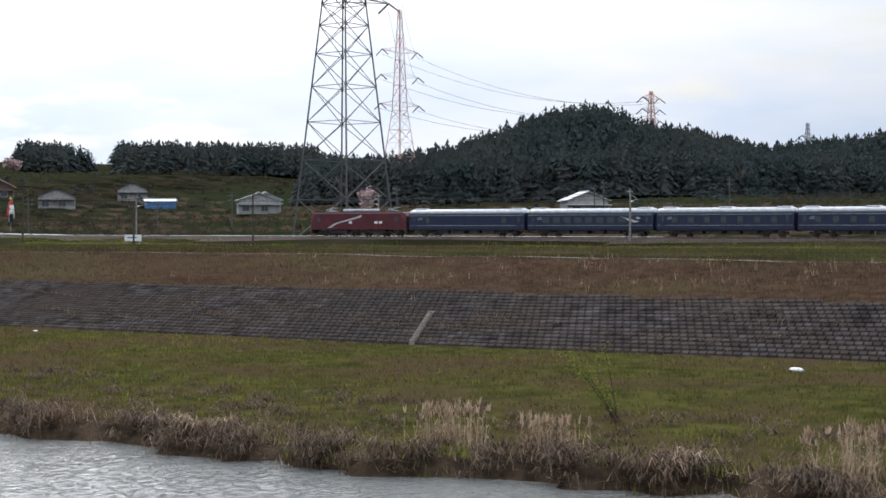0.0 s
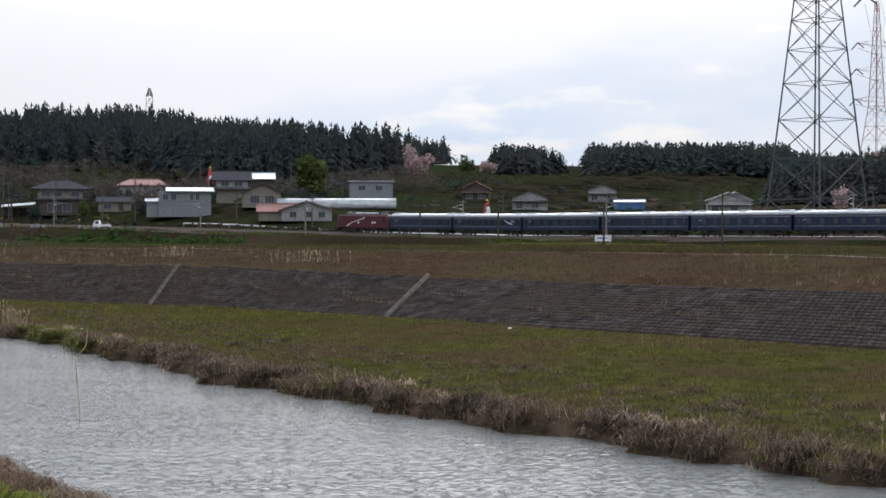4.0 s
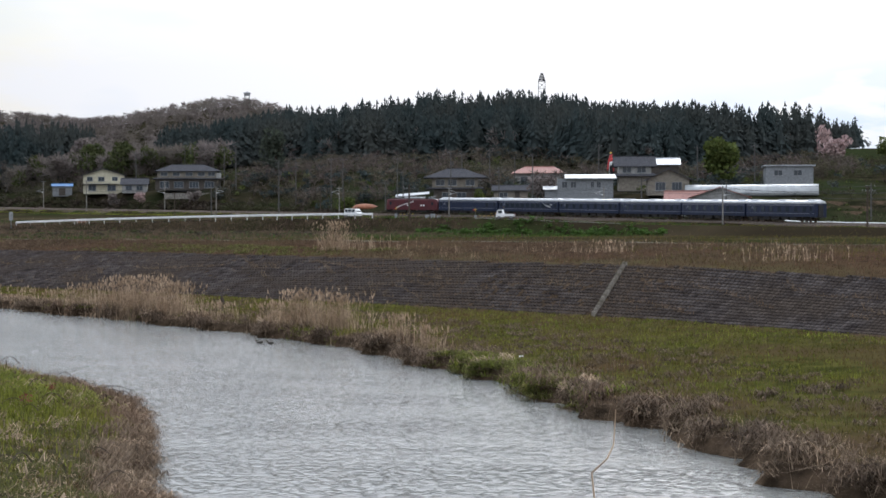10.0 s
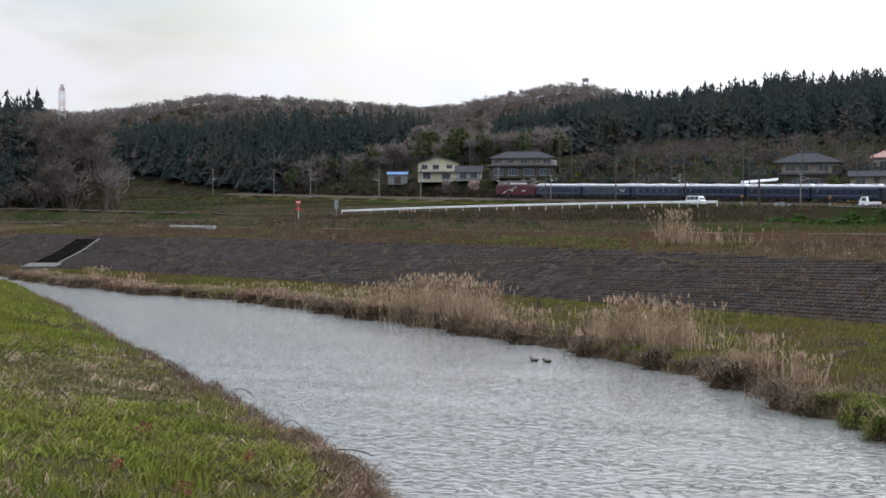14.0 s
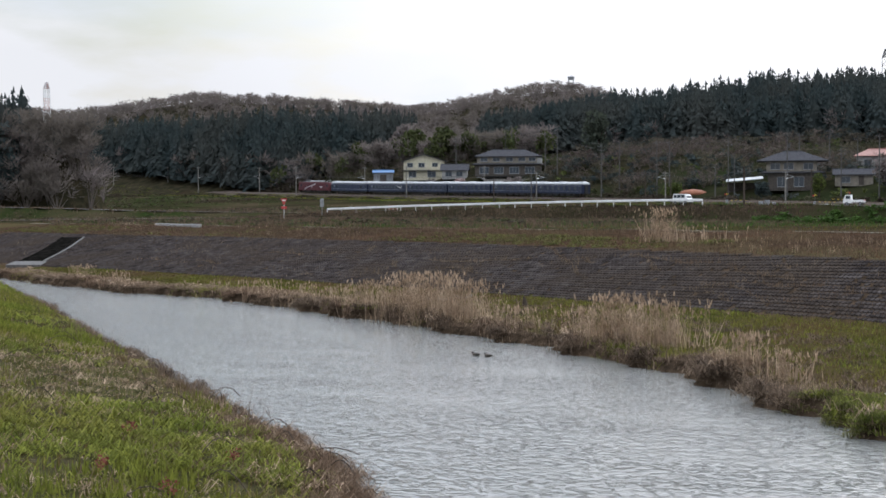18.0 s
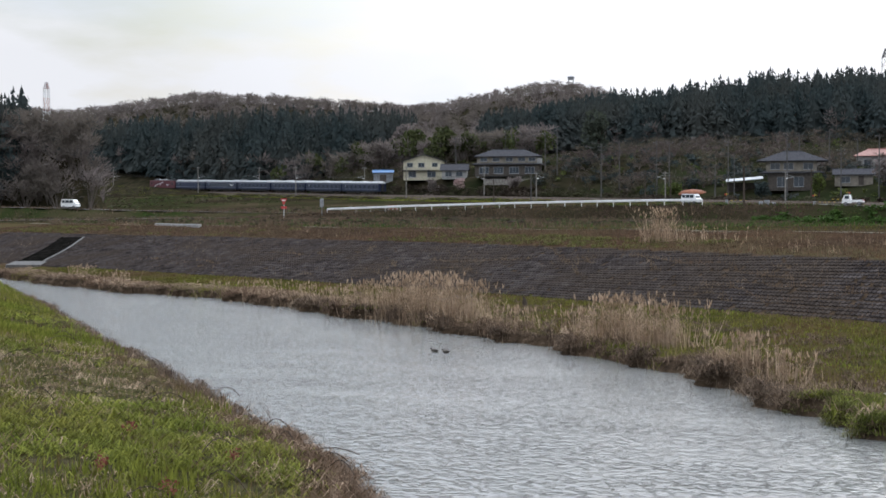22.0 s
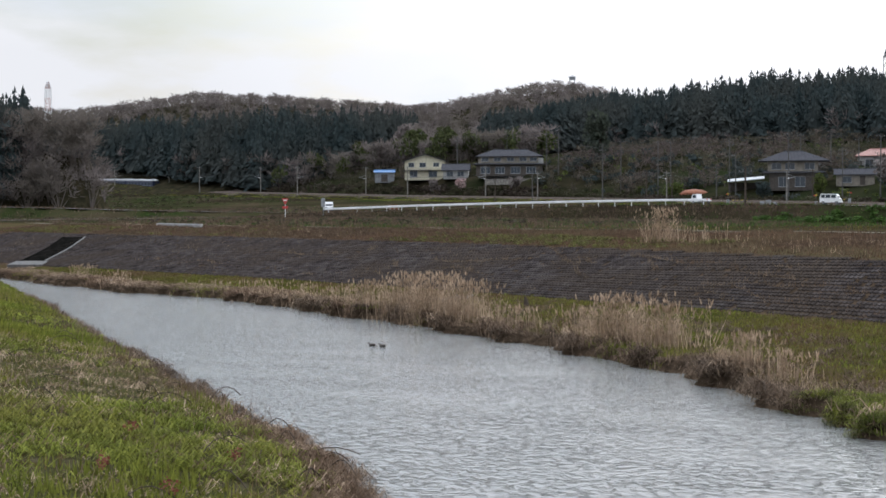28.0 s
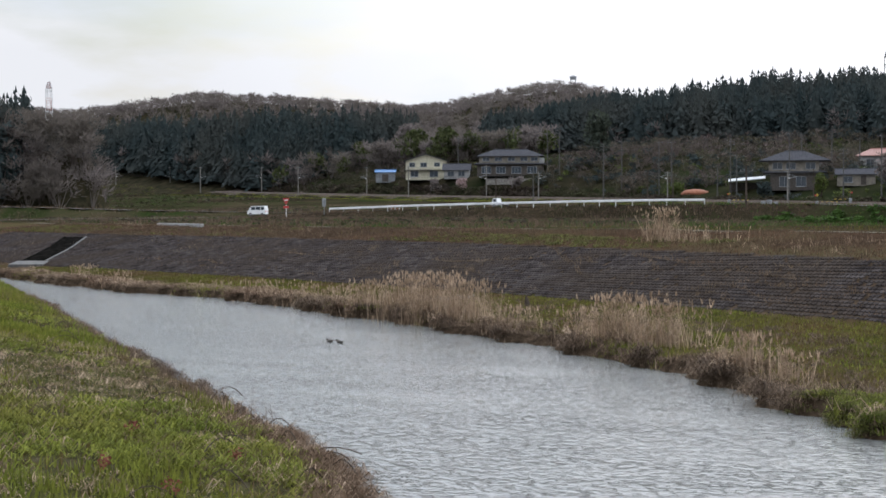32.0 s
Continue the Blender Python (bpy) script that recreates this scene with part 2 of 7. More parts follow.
M_BARK = mat("bark", (0.03, 0.024, 0.018), (0.09, 0.07, 0.055), 3.0, 0.95, bump=0.8)
M_GREEN = leafy(mat("fresh_grass", (0.088, 0.112, 0.016), (0.21, 0.23, 0.04), 0.5, 0.9, big=(0.17, 0.165, 0.035), bigscale=0.12, island=0.5), 0.35)
M_OLIVE = leafy(mat("meadow_grass", (0.06, 0.062, 0.013), (0.122, 0.113, 0.026), 0.3, 0.9, big=(0.118, 0.076, 0.036), bigscale=0.17, island=0.5), 0.3)
M_STRAW = leafy(mat("dry_reed", (0.27, 0.19, 0.125), (0.5, 0.38, 0.27), 0.8, 0.9, island=0.4), 0.3)
M_BROWN = leafy(mat("dead_grass", (0.105, 0.076, 0.052), (0.24, 0.18, 0.125), 0.5, 0.95, big=(0.15, 0.1, 0.066), bigscale=0.08, island=0.3), 0.25)
M_MAT = leafy(mat("matted_dead_grass", (0.07, 0.05, 0.036), (0.19, 0.14, 0.1), 0.6, 0.95, big=(0.12, 0.085, 0.058), bigscale=0.3, island=0.5), 0.25)
M_LEVEE = leafy(mat("levee_dead_grass", (0.078, 0.048, 0.031), (0.165, 0.1, 0.065), 0.3, 0.95, big=(0.086, 0.059, 0.037), bigscale=0.09, island=0.35), 0.25)
M_STEEL = mat("galvanised_steel", (0.22, 0.23, 0.24), (0.36, 0.37, 0.38), 3.0, 0.5, 0.6)
M_DARKSTEEL = mat("dull_lattice_steel", (0.06, 0.06, 0.062), (0.11, 0.11, 0.112), 3.0, 0.65, 0.3)
# tower red, paled in its colour to imitate the haze before it
M_REDP = mat("haze_paled_red_paint", (0.42, 0.18, 0.15), (0.52, 0.26, 0.22), 3.0, 0.6)
M_WHITEP = mat("white_paint", (0.68, 0.68, 0.67), (0.8, 0.8, 0.79), 1.5, 0.5)
M_POLE = mat("concrete_pole", (0.055, 0.052, 0.049), (0.11, 0.104, 0.097), 2.0, 0.85)
M_WOODPOLE = mat("brown_pole", (0.05, 0.04, 0.032), (0.1, 0.08, 0.065), 2.0, 0.9)
M_BLACK = mat("black_rubber", (0.012, 0.012, 0.012), (0.03, 0.03, 0.03), 3.0, 0.7)


# ---------- mesh helpers ----------
class Shape:
    """Vertices and faces gathered for one mesh."""

    def __init__(self):
        self.v, self.f = [], []

    def add(self, verts, faces):
        k = len(self.v)
        self.v += [tuple(p) for p in verts]
        self.f += [tuple(i + k for i in f) for f in faces]
        return self

    def box(self, x0, x1, y0, y1, z0, z1, chamfer=0.0):
        if chamfer <= 0:
            v = [(x, y, z) for z in (z0, z1) for x, y in ((x0, y0), (x1, y0), (x1, y1), (x0, y1))]
            return self.add(v, [(3, 2, 1, 0), (4, 5, 6, 7), (0, 1, 5, 4), (1, 2, 6, 5), (2, 3, 7, 6), (3, 0, 4, 7)])
        c = min(chamfer, (x1 - x0) / 3, (y1 - y0) / 3, (z1 - z0) / 3)
        rings = []
        for z, d in ((z0, c), (z0 + c, 0), (z1 - c, 0), (z1, c)):
            a, b, e, g = x0 + d, x1 - d, y0 + d, y1 - d
            rings.append([(a + c, e, z), (b - c, e, z), (b, e + c, z), (b, g - c, z), (b - c, g, z), (a + c, g, z), (a, g - c, z), (a, e + c, z)])
        v = [p for r in rings for p in r]
        f = [tuple(range(7, -1, -1)), tuple(range(24, 32))]
        for r in range(3):
            for i in range(8):
                j = (i + 1) % 8
                f.append((r * 8 + i, r * 8 + j, r * 8 + 8 + j, r * 8 + 8 + i))
        return self.add(v, f)

    def tube(self, a, b, r0, r1=None, n=6, caps=True):
        r1 = r0 if r1 is None else r1
        a, b = Vector(a), Vector(b)
        d = (b - a).normalized()
        s = d.orthogonal().normalized()
        t = d.cross(s)
        v = []
        for p, r in ((a, r0), (b, r1)):
            v += [p + (s * math.cos(2 * math.pi * i / n) + t * math.sin(2 * math.pi * i / n)) * r for i in range(n)]
        f = [(i, (i + 1) % n, n + (i + 1) % n, n + i) for i in range(n)]
        if caps:
            f += [tuple(range(n - 1, -1, -1)), tuple(range(n, 2 * n))]
        return self.add(v, f)

    def loft(self, rings, closed=True, caps=True):
        n = len(rings[0])
        v = [p for r in rings for p in r]
        f = []
        m = n if closed else n - 1
        for k in range(len(rings) - 1):
            for i in range(m):
                j = (i + 1) % n
                f.append((k * n + i, k * n + j, k * n + n + j, k * n + n + i))
        if caps and closed:
            f += [tuple(range(n - 1, -1, -1)), tuple(range((len(rings) - 1) * n, len(rings) * n))]
        return self.add(v, f)

    def strip(self, pts, w, z=0.0):
        """A flat ribbon along pts (x, y, z)."""
        v, f = [], []
        for i, p in enumerate(pts):
            a, b = Vector(pts[max(i - 1, 0)]), Vector(pts[min(i + 1, len(pts) - 1)])
            d = (b - a).normalized()
            n = Vector((-d.y, d.x, 0)).normalized() * w / 2
            p = Vector(p)
            v += [p + n + Vector((0, 0, z)), p - n + Vector((0, 0, z))]
        for i in range(len(pts) - 1):
            f.append((2 * i, 2 * i + 1, 2 * i + 3, 2 * i + 2))
        return self.add(v, f)

    def mesh(self, name, smooth=False):
        me = bpy.data.meshes.new(name)
        me.from_pydata(self.v, [], self.f)
        if smooth:
            me.polygons.foreach_set("use_smooth", [True] * len(me.polygons))
        me.update()
        return me


def thing(name, m, label, category, group="", kind=""):
    ob = new(name)
    ob.empty_display_size = 0.3
    ob.matrix_world = m
    return tagged(ob, label, category, group, kind)


def part(name, shape, material, parent=None, label="", smooth=False):
    me = shape.mesh(name, smooth) if isinstance(shape, Shape) else shape
    if not me.materials:
        me.materials.append(material)
    ob = new(name, me)
    if parent is not None:
        ob.parent = parent
    if label:
        tagged(ob, label)
    return ob


def piece(name, me, m, parent):
    """One more object on a mesh that others share."""
    ob = new(name, me)
    ob.parent = parent
    ob.matrix_local = m
    return ob


def stuff(name, verts, faces, material, label, category):
    """Vertices (n, 3) and triangles (m, 3) as one object of countless pieces."""
    me = bpy.data.meshes.new(name)
    verts, faces = np.asarray(verts, dtype=np.float32), np.asarray(faces, dtype=np.int32)
    me.vertices.add(len(verts))
    me.vertices.foreach_set("co", verts.ravel())
    me.loops.add(faces.size)
    me.loops.foreach_set("vertex_index", faces.ravel())
    me.polygons.add(len(faces))
    me.polygons.foreach_set("loop_start", np.arange(0, faces.size, 3, dtype=np.int32))
    me.materials.append(material)
    me.update(calc_edges=True)
    return tagged(new(name, me), label, category, kind="stuff")


# ---------- the plan: the river runs along u, across it goes v ----------
CU, SU = 0.785, 0.62


def to_uv(x, y):
    return -SU * x + CU * y, CU * x + SU * y


def to_xy(u, v):
    return -SU * u + CU * v, CU * u + SU * v


NEAR_U = (-400, -150, -60, -30, -9, 3, 21, 28, 35, 40, 46, 57, 68, 82, 93, 110, 141, 158, 185, 250, 500)
NEAR_V = (-110, -40, -15, -7, -1.4, 1.2, 4.9, 7.7, 9.8, 10.1, 9.8, 9.5, 8.9, 8.3, 7.9, 7.4, 6.0, 4.5, -1, -32, -150)
FAR_U = (-400, -150, -60, -32, -18, 11, 31, 41, 61, 84, 119, 132, 158, 185, 250, 500)
FAR_V = (-60, -2, 14, 15.8, 15.3, 19.3, 24.5, 27, 29.5, 27.3, 21, 14.5, 7.2, 3, -26, -144)
TOE_U = (-400, -150, -30, -10, 20, 40, 55, 70, 83, 103, 115, 151, 175, 250, 500)
TOE_V = (0, 45, 49.5, 48.5, 50, 51.5, 50, 47, 43.5, 37.3, 34, 20, 9, -18, -135)
TOP_U = (-400, -150, -30, 0, 20, 40, 55, 72, 95, 123, 161, 192, 250, 500)
TOP_V = (8, 53, 57, 59, 60.5, 60.5, 57.5, 53, 48.8, 43.5, 31.5, 17.5, -1, -121)
CREST_U = (-400, -150, -30, 10, 40, 70, 90, 118, 136, 166, 208, 300, 500)
CREST_V = (20, 64, 70, 82, 84, 80, 74, 64, 54, 40, 25, -8, -100)
RAIL_X = (420, 300, 230, 178, 140, 116, 92, 72, 50, 28, 5, -20, -50, -70, -98, -126, -155, -184, -214, -244, -274, -305, -335, -365, -394, -422, -448, -474, -640)
RAIL_Y = (-290, -110, -18, 52, 105, 138, 170, 198, 232, 266, 297, 323, 346, 359, 380, 400, 418, 436, 453, 469, 485, 501, 517, 532, 548, 563, 578, 592, 690)
RAIL_U, RAIL_V = to_uv(np.array(RAIL_X, float), np.array(RAIL_Y, float))
RAILZ_U = (-400, 110, 146, 188, 211, 228, 273, 316, 359, 392, 424, 456, 488, 519, 551, 582, 613, 644, 703, 759)
RAILZ_Z = (6.3, 6.2, 6.2, 6.7, 7.1, 7.4, 8.3, 9.1, 9.9, 10.5, 11.1, 11.7, 12.5, 13.2, 13.9, 14.7, 15.4, 16.1, 17.4, 18.6)
# road on its low bank: x, y, z
ROAD = [(-330, 110, 4.9), (-230, 165, 5.0), (-161, 206, 5.3), (-123, 236, 5.7), (-106, 239, 6.5), (-88, 234, 7.0), (-72, 229, 7.3), (-57, 223, 7.5), (-43, 216, 7.6), (-34, 211, 7.6), (-22, 208, 7.5), (0, 205, 6.6), (40, 190, 6.0)]
LANE = [(-230, 262, 8.3), (-170, 247, 7.5), (-152, 247, 7.0), (-131, 249, 6.6), (-115, 246, 6.5), (-104, 238, 6.6)]

# wooded ridges: (x, y, top of the trees), half width, height of the trees
RIDGES = {
    "left": ([(-330, 280, 38), (-270, 298, 37), (-247, 303, 36.5), (-224, 315, 34.5), (-209, 321, 32)], 20, 12),
    "left_front": ([(-300, 252, 39), (-234, 303, 36.5), (-221, 306, 35.5)], 9, 15),
    "left_cedar": ([(-300, 318, 39.5), (-238, 336, 38)], 15, 18),
    "mid": ([(-511, 562, 49.2), (-407, 570, 47.1), (-323, 532, 44.0), (-288, 517, 42.5), (-250, 506, 44.6), (-226, 514, 44.5), (-213, 524, 44)], 34, 19),
    "right_low": ([(-170, 524, 40), (-152, 532, 44)], 26, 17),
    "right": ([(-156, 556, 46), (-136, 561, 52), (-122, 564, 51), (-106, 566, 48), (-87, 551, 54.5), (-77, 552, 56), (-61, 553, 54.5), (-41, 550, 56), (-13, 533, 50), (4, 520, 44), (14, 508, 43), (26, 490, 44), (36, 478, 45)], 52, 17),
    "gap": ([(72, 600, 34.5), (81, 600, 34.5)], 17, 12),
    "blue": ([(40, 860, 40), (114, 865, 44), (147, 860, 43.5), (230, 830, 42)], 90, 9),
    "mid_low": ([(110, 556, 34.5), (120, 548, 34)], 24, 11),
    "mid_right": ([(138, 511, 36.5), (146, 508, 35.5), (156, 507, 36.8), (168, 503, 34.5), (178, 500, 35.4), (192, 498, 33)], 32, 12),
    "gap_right": ([(165, 640, 33), (246, 632, 33), (290, 615, 34), (340, 590, 36)], 50, 10),
    "big": ([(186, 400, 22), (194, 394, 24.5), (201, 389, 29.5), (209, 380, 35), (218, 375, 39.5), (227, 370, 43.5), (239, 362, 47), (247, 357, 46), (254, 356, 41), (282, 392, 42), (303, 392, 36), (313, 390, 33.5), (323, 380, 35), (330, 362, 38), (345, 350, 40), (420, 300, 42)], 66, 13),
    "brown": ([(-640, 600, 63), (-520, 660, 65), (-458, 690, 62), (-437, 703, 65), (-403, 724, 72), (-375, 740, 71), (-334, 760, 68), (-300, 778, 65.5), (-268, 786, 68.4), (-234, 776, 73), (-206, 764, 75), (-190, 757, 69), (-160, 765, 61), (-60, 780, 57)], 130, 7),
}


def line_distance(x, y, line):
    """Distance of points from a polyline, and the third value along it."""
    best = np.full(np.shape(x), 1e9)
    val = np.zeros(np.shape(x))
    for a, b in zip(line[:-1], line[1:]):
        dx, dy = b[0] - a[0], b[1] - a[1]
        t = np.clip(((x - a[0]) * dx + (y - a[1]) * dy) / (dx * dx + dy * dy), 0, 1)
        d = np.hypot(x - a[0] - t * dx, y - a[1] - t * dy)
        m = d < best
        best = np.where(m, d, best)
        val = np.where(m, a[2] + t * (b[2] - a[2]), val)
    return best, val


def ridge_distance(x, y, line):
    """Distance from a ridge's line, steep past its two ends, and the height along it."""
    d, val = line_distance(x, y, line)
    for e, b in ((line[0], line[1]), (line[-1], line[-2])):
        dx, dy = e[0] - b[0], e[1] - b[1]
        n = math.hypot(dx, dy)
        over = ((x - e[0]) * dx + (y - e[1]) * dy) / n
        side = np.abs((x - e[0]) * dy - (y - e[1]) * dx) / n
        d = np.where((over > 0) & (np.hypot(over, side) < d * 1.02 + 0.01), np.hypot(side, 4.5 * over), d)
    return d, val


def wave(x, y):
    """A smooth uneven field, about -1 to 1."""
    return (np.sin(x * 0.31 + 1.3 * np.sin(y * 0.17)) + np.sin(y * 0.37 + 1.1 * np.sin(x * 0.23 + 2)) + np.sin((x + y) * 0.83 + 2 * np.sin(x * 0.11)) * 0.6
            + np.sin((x - 1.7 * y) * 1.9) * 0.3) / 2.9


def lerp(v, v0, v1, z0, z1):
    return z0 + (z1 - z0) * np.clip((v - v0) / (v1 - v0), 0, 1)


def slope_rise(u):
    """Height of the block slope, greater upstream."""
    return 2.5 + 0.65 * np.clip((np.asarray(u, float) - 38) / 25, 0, 1)


def height(x, y):
    x, y = np.asarray(x, float), np.asarray(y, float)
    u, v = to_uv(x, y)
    n, f, toe, top, crest = (np.interp(u, a, b) for a, b in ((NEAR_U, NEAR_V), (FAR_U, FAR_V), (TOE_U, TOE_V), (TOP_U, TOP_V), (CREST_U, CREST_V)))
    jag = 0.5 * np.sin(u * 0.9) + 0.4 * np.sin(u * 2.3 + 1) + 0.35 * np.sin(u * 0.37)
    toe = np.maximum(toe, f + 4.2)
    n, f = n + 0.25 * jag, f + 0.9 * jag
    top = np.maximum(top, toe + 4)
    crest = np.maximum(crest, top + 3)
    r = np.interp(u, RAIL_U, RAIL_V)
    zr = np.interp(u, RAILZ_U, RAILZ_Z)
    w = wave(x, y)
    z = np.where(v < n, lerp(v, n - 13, n - 0.4, 2.7, 0.35) + 0.10 * w, -0.9)
    z = np.where((v >= n - 0.4) & (v < n + 0.4), lerp(v, n - 0.4, n + 0.4, 0.35, -0.9), z)
    far = lerp(v, f - 0.3, f + 0.6, -0.9, 0.55) + lerp(v, f + 0.6, toe, 0.0, 0.35) + 0.12 * w * (v > f + 0.5) * (v < toe - 0.5)
    far = far + lerp(v, toe, top, 0, slope_rise(u)) + lerp(v, top, crest, 0, 4.1 - slope_rise(u)) + 0.12 * w * (v > top + 1)
    far = far + lerp(v, crest + 4, np.maximum(r - 6, crest + 6), 0, 1) * (zr - 1.4 - 5.0)
    z = np.where(v > f - 0.4, far, z)
    emb = lerp(np.abs(v - r), 2.6, 5.0, 1, 0)
    z = np.where(v > crest + 1, np.maximum(z, z + (zr - 0.45 - z) * emb), z)
    back = zr - 0.9 + (0.062 + 0.013 * np.clip((u - 200) / 60, 0, 1)) * np.clip(v - r - 12, 0, 400) - 0.05 * np.clip(v - r - 190, 0, 600)
    back = back + 0.16 * np.clip(v - r - 8, 0, 28) * np.clip((u - 200) / 60, 0, 1)
    back = back + 0.5 * np.clip(v - r - 4, 0, 9) * np.clip((u - 350) / 50, 0, 1) * np.clip((545 - u) / 60, 0, 1)
    step = 1.5 + 0.25 * np.sin(u * 0.02)
    q = (back + 0.6 * wave(x * 0.12, y * 0.12)) / step
    terr = (np.floor(q) + np.clip((q - np.floor(q)) * 5 - 4, 0, 1)) * step
    back = np.where(v > r + 22, back + (terr - back) * np.clip((v - r - 22) / 8, 0, 1) * np.clip((260 - u) / 40, 0, 1), back)
    k = np.clip((v - r - 2.6) / 3.0, 0, 1)
    z = np.where(v > r, (zr - 0.45) * (1 - k) + back * k, z)
    for road, wd in ((ROAD, 3.0), (LANE, 2.2)):
        d, zz = line_distance(x, y, road)
        k = lerp(d, wd, wd + 3.5, 1, 0)
        z = np.where(v > crest + 0.5, z + (zz - 0.06 - z) * k * (np.abs(v - r) > 5.5), z)
    for line, wid, th in RIDGES.values():
        d, zz = ridge_distance(x, y, line)
        k = np.clip(1 - d / wid, 0, 1)
        k = k * k * (3 - 2 * k)
        z = np.maximum(z, z + (zz - th - z) * k)
    return z


def ground_z(x, y):
    return float(height(np.array([x]), np.array([y]))[0])


def spaced(*runs):
    out = []
    for a, b, s in runs:
        out += list(np.arange(a, b, s))
    return np.array(out)


def ridge_cover(x, y, names=None):
    """How far inside a wooded ridge a point lies, 0 to 1."""
    k = np.zeros(np.shape(x))
    for nm, (line, wid, th) in RIDGES.items():
        if names is None or nm in names:
            d, _ = ridge_distance(x, y, line)
            k = np.maximum(k, np.clip(1 - d / wid, 0, 1))
    return k


def build_ground():
    us = spaced((-2600, -300, 230), (-300, -60, 12), (-60, 200, 1.25), (200, 420, 5), (420, 1000, 16), (1000, 3600, 260))
    vs = spaced((-1600, -80, 150), (-80, -16, 5), (-16, 64, 0.8), (64, 100, 2), (100, 190, 2.5), (190, 330, 2.5), (330, 560, 8), (560, 1000, 25), (1000, 3400, 200))
    U, V = np.meshgrid(us, vs, indexing="ij")
    X, Y = to_xy(U, V)
    Z = height(X, Y)
    nu, nv = U.shape
    verts = np.stack([X, Y, Z], -1).reshape(-1, 3)
    i = np.arange(nu * nv).reshape(nu, nv)
    quads = np.stack([i[:-1, :-1], i[1:, :-1], i[1:, 1:], i[:-1, 1:]], -1).reshape(-1, 4)[:, ::-1]
    me = bpy.data.meshes.new("ground")
    me.vertices.add(len(verts))
    me.vertices.foreach_set("co", verts.astype(np.float32).ravel())
    me.loops.add(quads.size)
    me.loops.foreach_set("vertex_index", quads.astype(np.int32).ravel())
    me.polygons.add(len(quads))
    me.polygons.foreach_set("loop_start", np.arange(0, quads.size, 4, dtype=np.int32))
    for m in (M_MEADOW, M_NEAR, M_DRY, M_SOIL, M_FIELD, M_FOREST, M_TERRACE, M_BALLAST):
        me.materials.append(m)
    uc, vc = (U[:-1, :-1] + U[1:, 1:]) / 2, (V[:-1, :-1] + V[1:, 1:]) / 2
    xc, yc = to_xy(uc, vc)
    n, f, toe, top, crest, r = (np.interp(uc, a, b) for a, b in ((NEAR_U, NEAR_V), (FAR_U, FAR_V), (TOE_U, TOE_V), (TOP_U, TOP_V), (CREST_U, CREST_V), (RAIL_U, RAIL_V)))
    idx = np.where(vc < n - 1.5, 1, np.where(vc < n, 2, 3))
    idx = np.where(vc > f + 1.6, 0, idx)
    idx = np.where(vc > toe, 3, idx)
    idx = np.where(vc > top, 2, idx)
    idx = np.where(vc > crest + 2, 4, idx)
    idx = np.where(np.abs(vc - r) < 2.7, 7, idx)
    idx = np.where(vc > r + 2.7, 6, idx)
    rise = np.abs(Z[:-1, 1:] - Z[:-1, :-1]) / np.maximum(V[:-1, 1:] - V[:-1, :-1], 0.1)
    idx = np.where((idx == 6) & (rise > 0.28) & (uc < 230), 3, idx)
    idx = np.where(ridge_cover(xc, yc) > 0.05, 5, idx)
    me.polygons.foreach_set("material_index", idx.ravel().astype(np.int32))
    me.polygons.foreach_set("use_smooth", np.ones(len(quads), bool))
    me.update(calc_edges=True)
    tagged(new("ground", me), "river plain with grassy banks, levee, fields and wooded hills", "ground", kind="structure")


def build_water():
    us = np.arange(-390, 490, 4.0)
    s = Shape()
    n, f = np.interp(us, NEAR_U, NEAR_V) - 1.2, np.interp(us, FAR_U, FAR_V) + 1.4
    rings = []
    for u, a, b in zip(us, n, f):
        rings.append([(*to_xy(u, a + (b - a) * k / 8), 0.0) for k in range(9)])
    s.loft([list(reversed(q)) for q in rings], closed=False)
    ob = part("water", s, M_WATER, smooth=True)
    tagged(ob, "grey rippled river water reflecting a bright sky", "river", kind="structure")


build_ground()
build_water()


# ---------- railway ----------
def rail_line():
    x, y = np.array(RAIL_X, float), np.array(RAIL_Y, float)
    s = np.concatenate([[0], np.cumsum(np.hypot(np.diff(x), np.diff(y)))])
    return s, x, y


RAIL_S, _, _ = rail_line()


def rail_at(s):
    """Place on the line s metres along it, rounded at the bends."""
    d = np.linspace(-18, 18, 13)
    x, y = np.interp(s + d, RAIL_S, RAIL_X).mean(), np.interp(s + d, RAIL_S, RAIL_Y).mean()
    u, _ = to_uv(x, y)
    return Vector((x, y, float(np.interp(u, RAILZ_U, RAILZ_Z))))


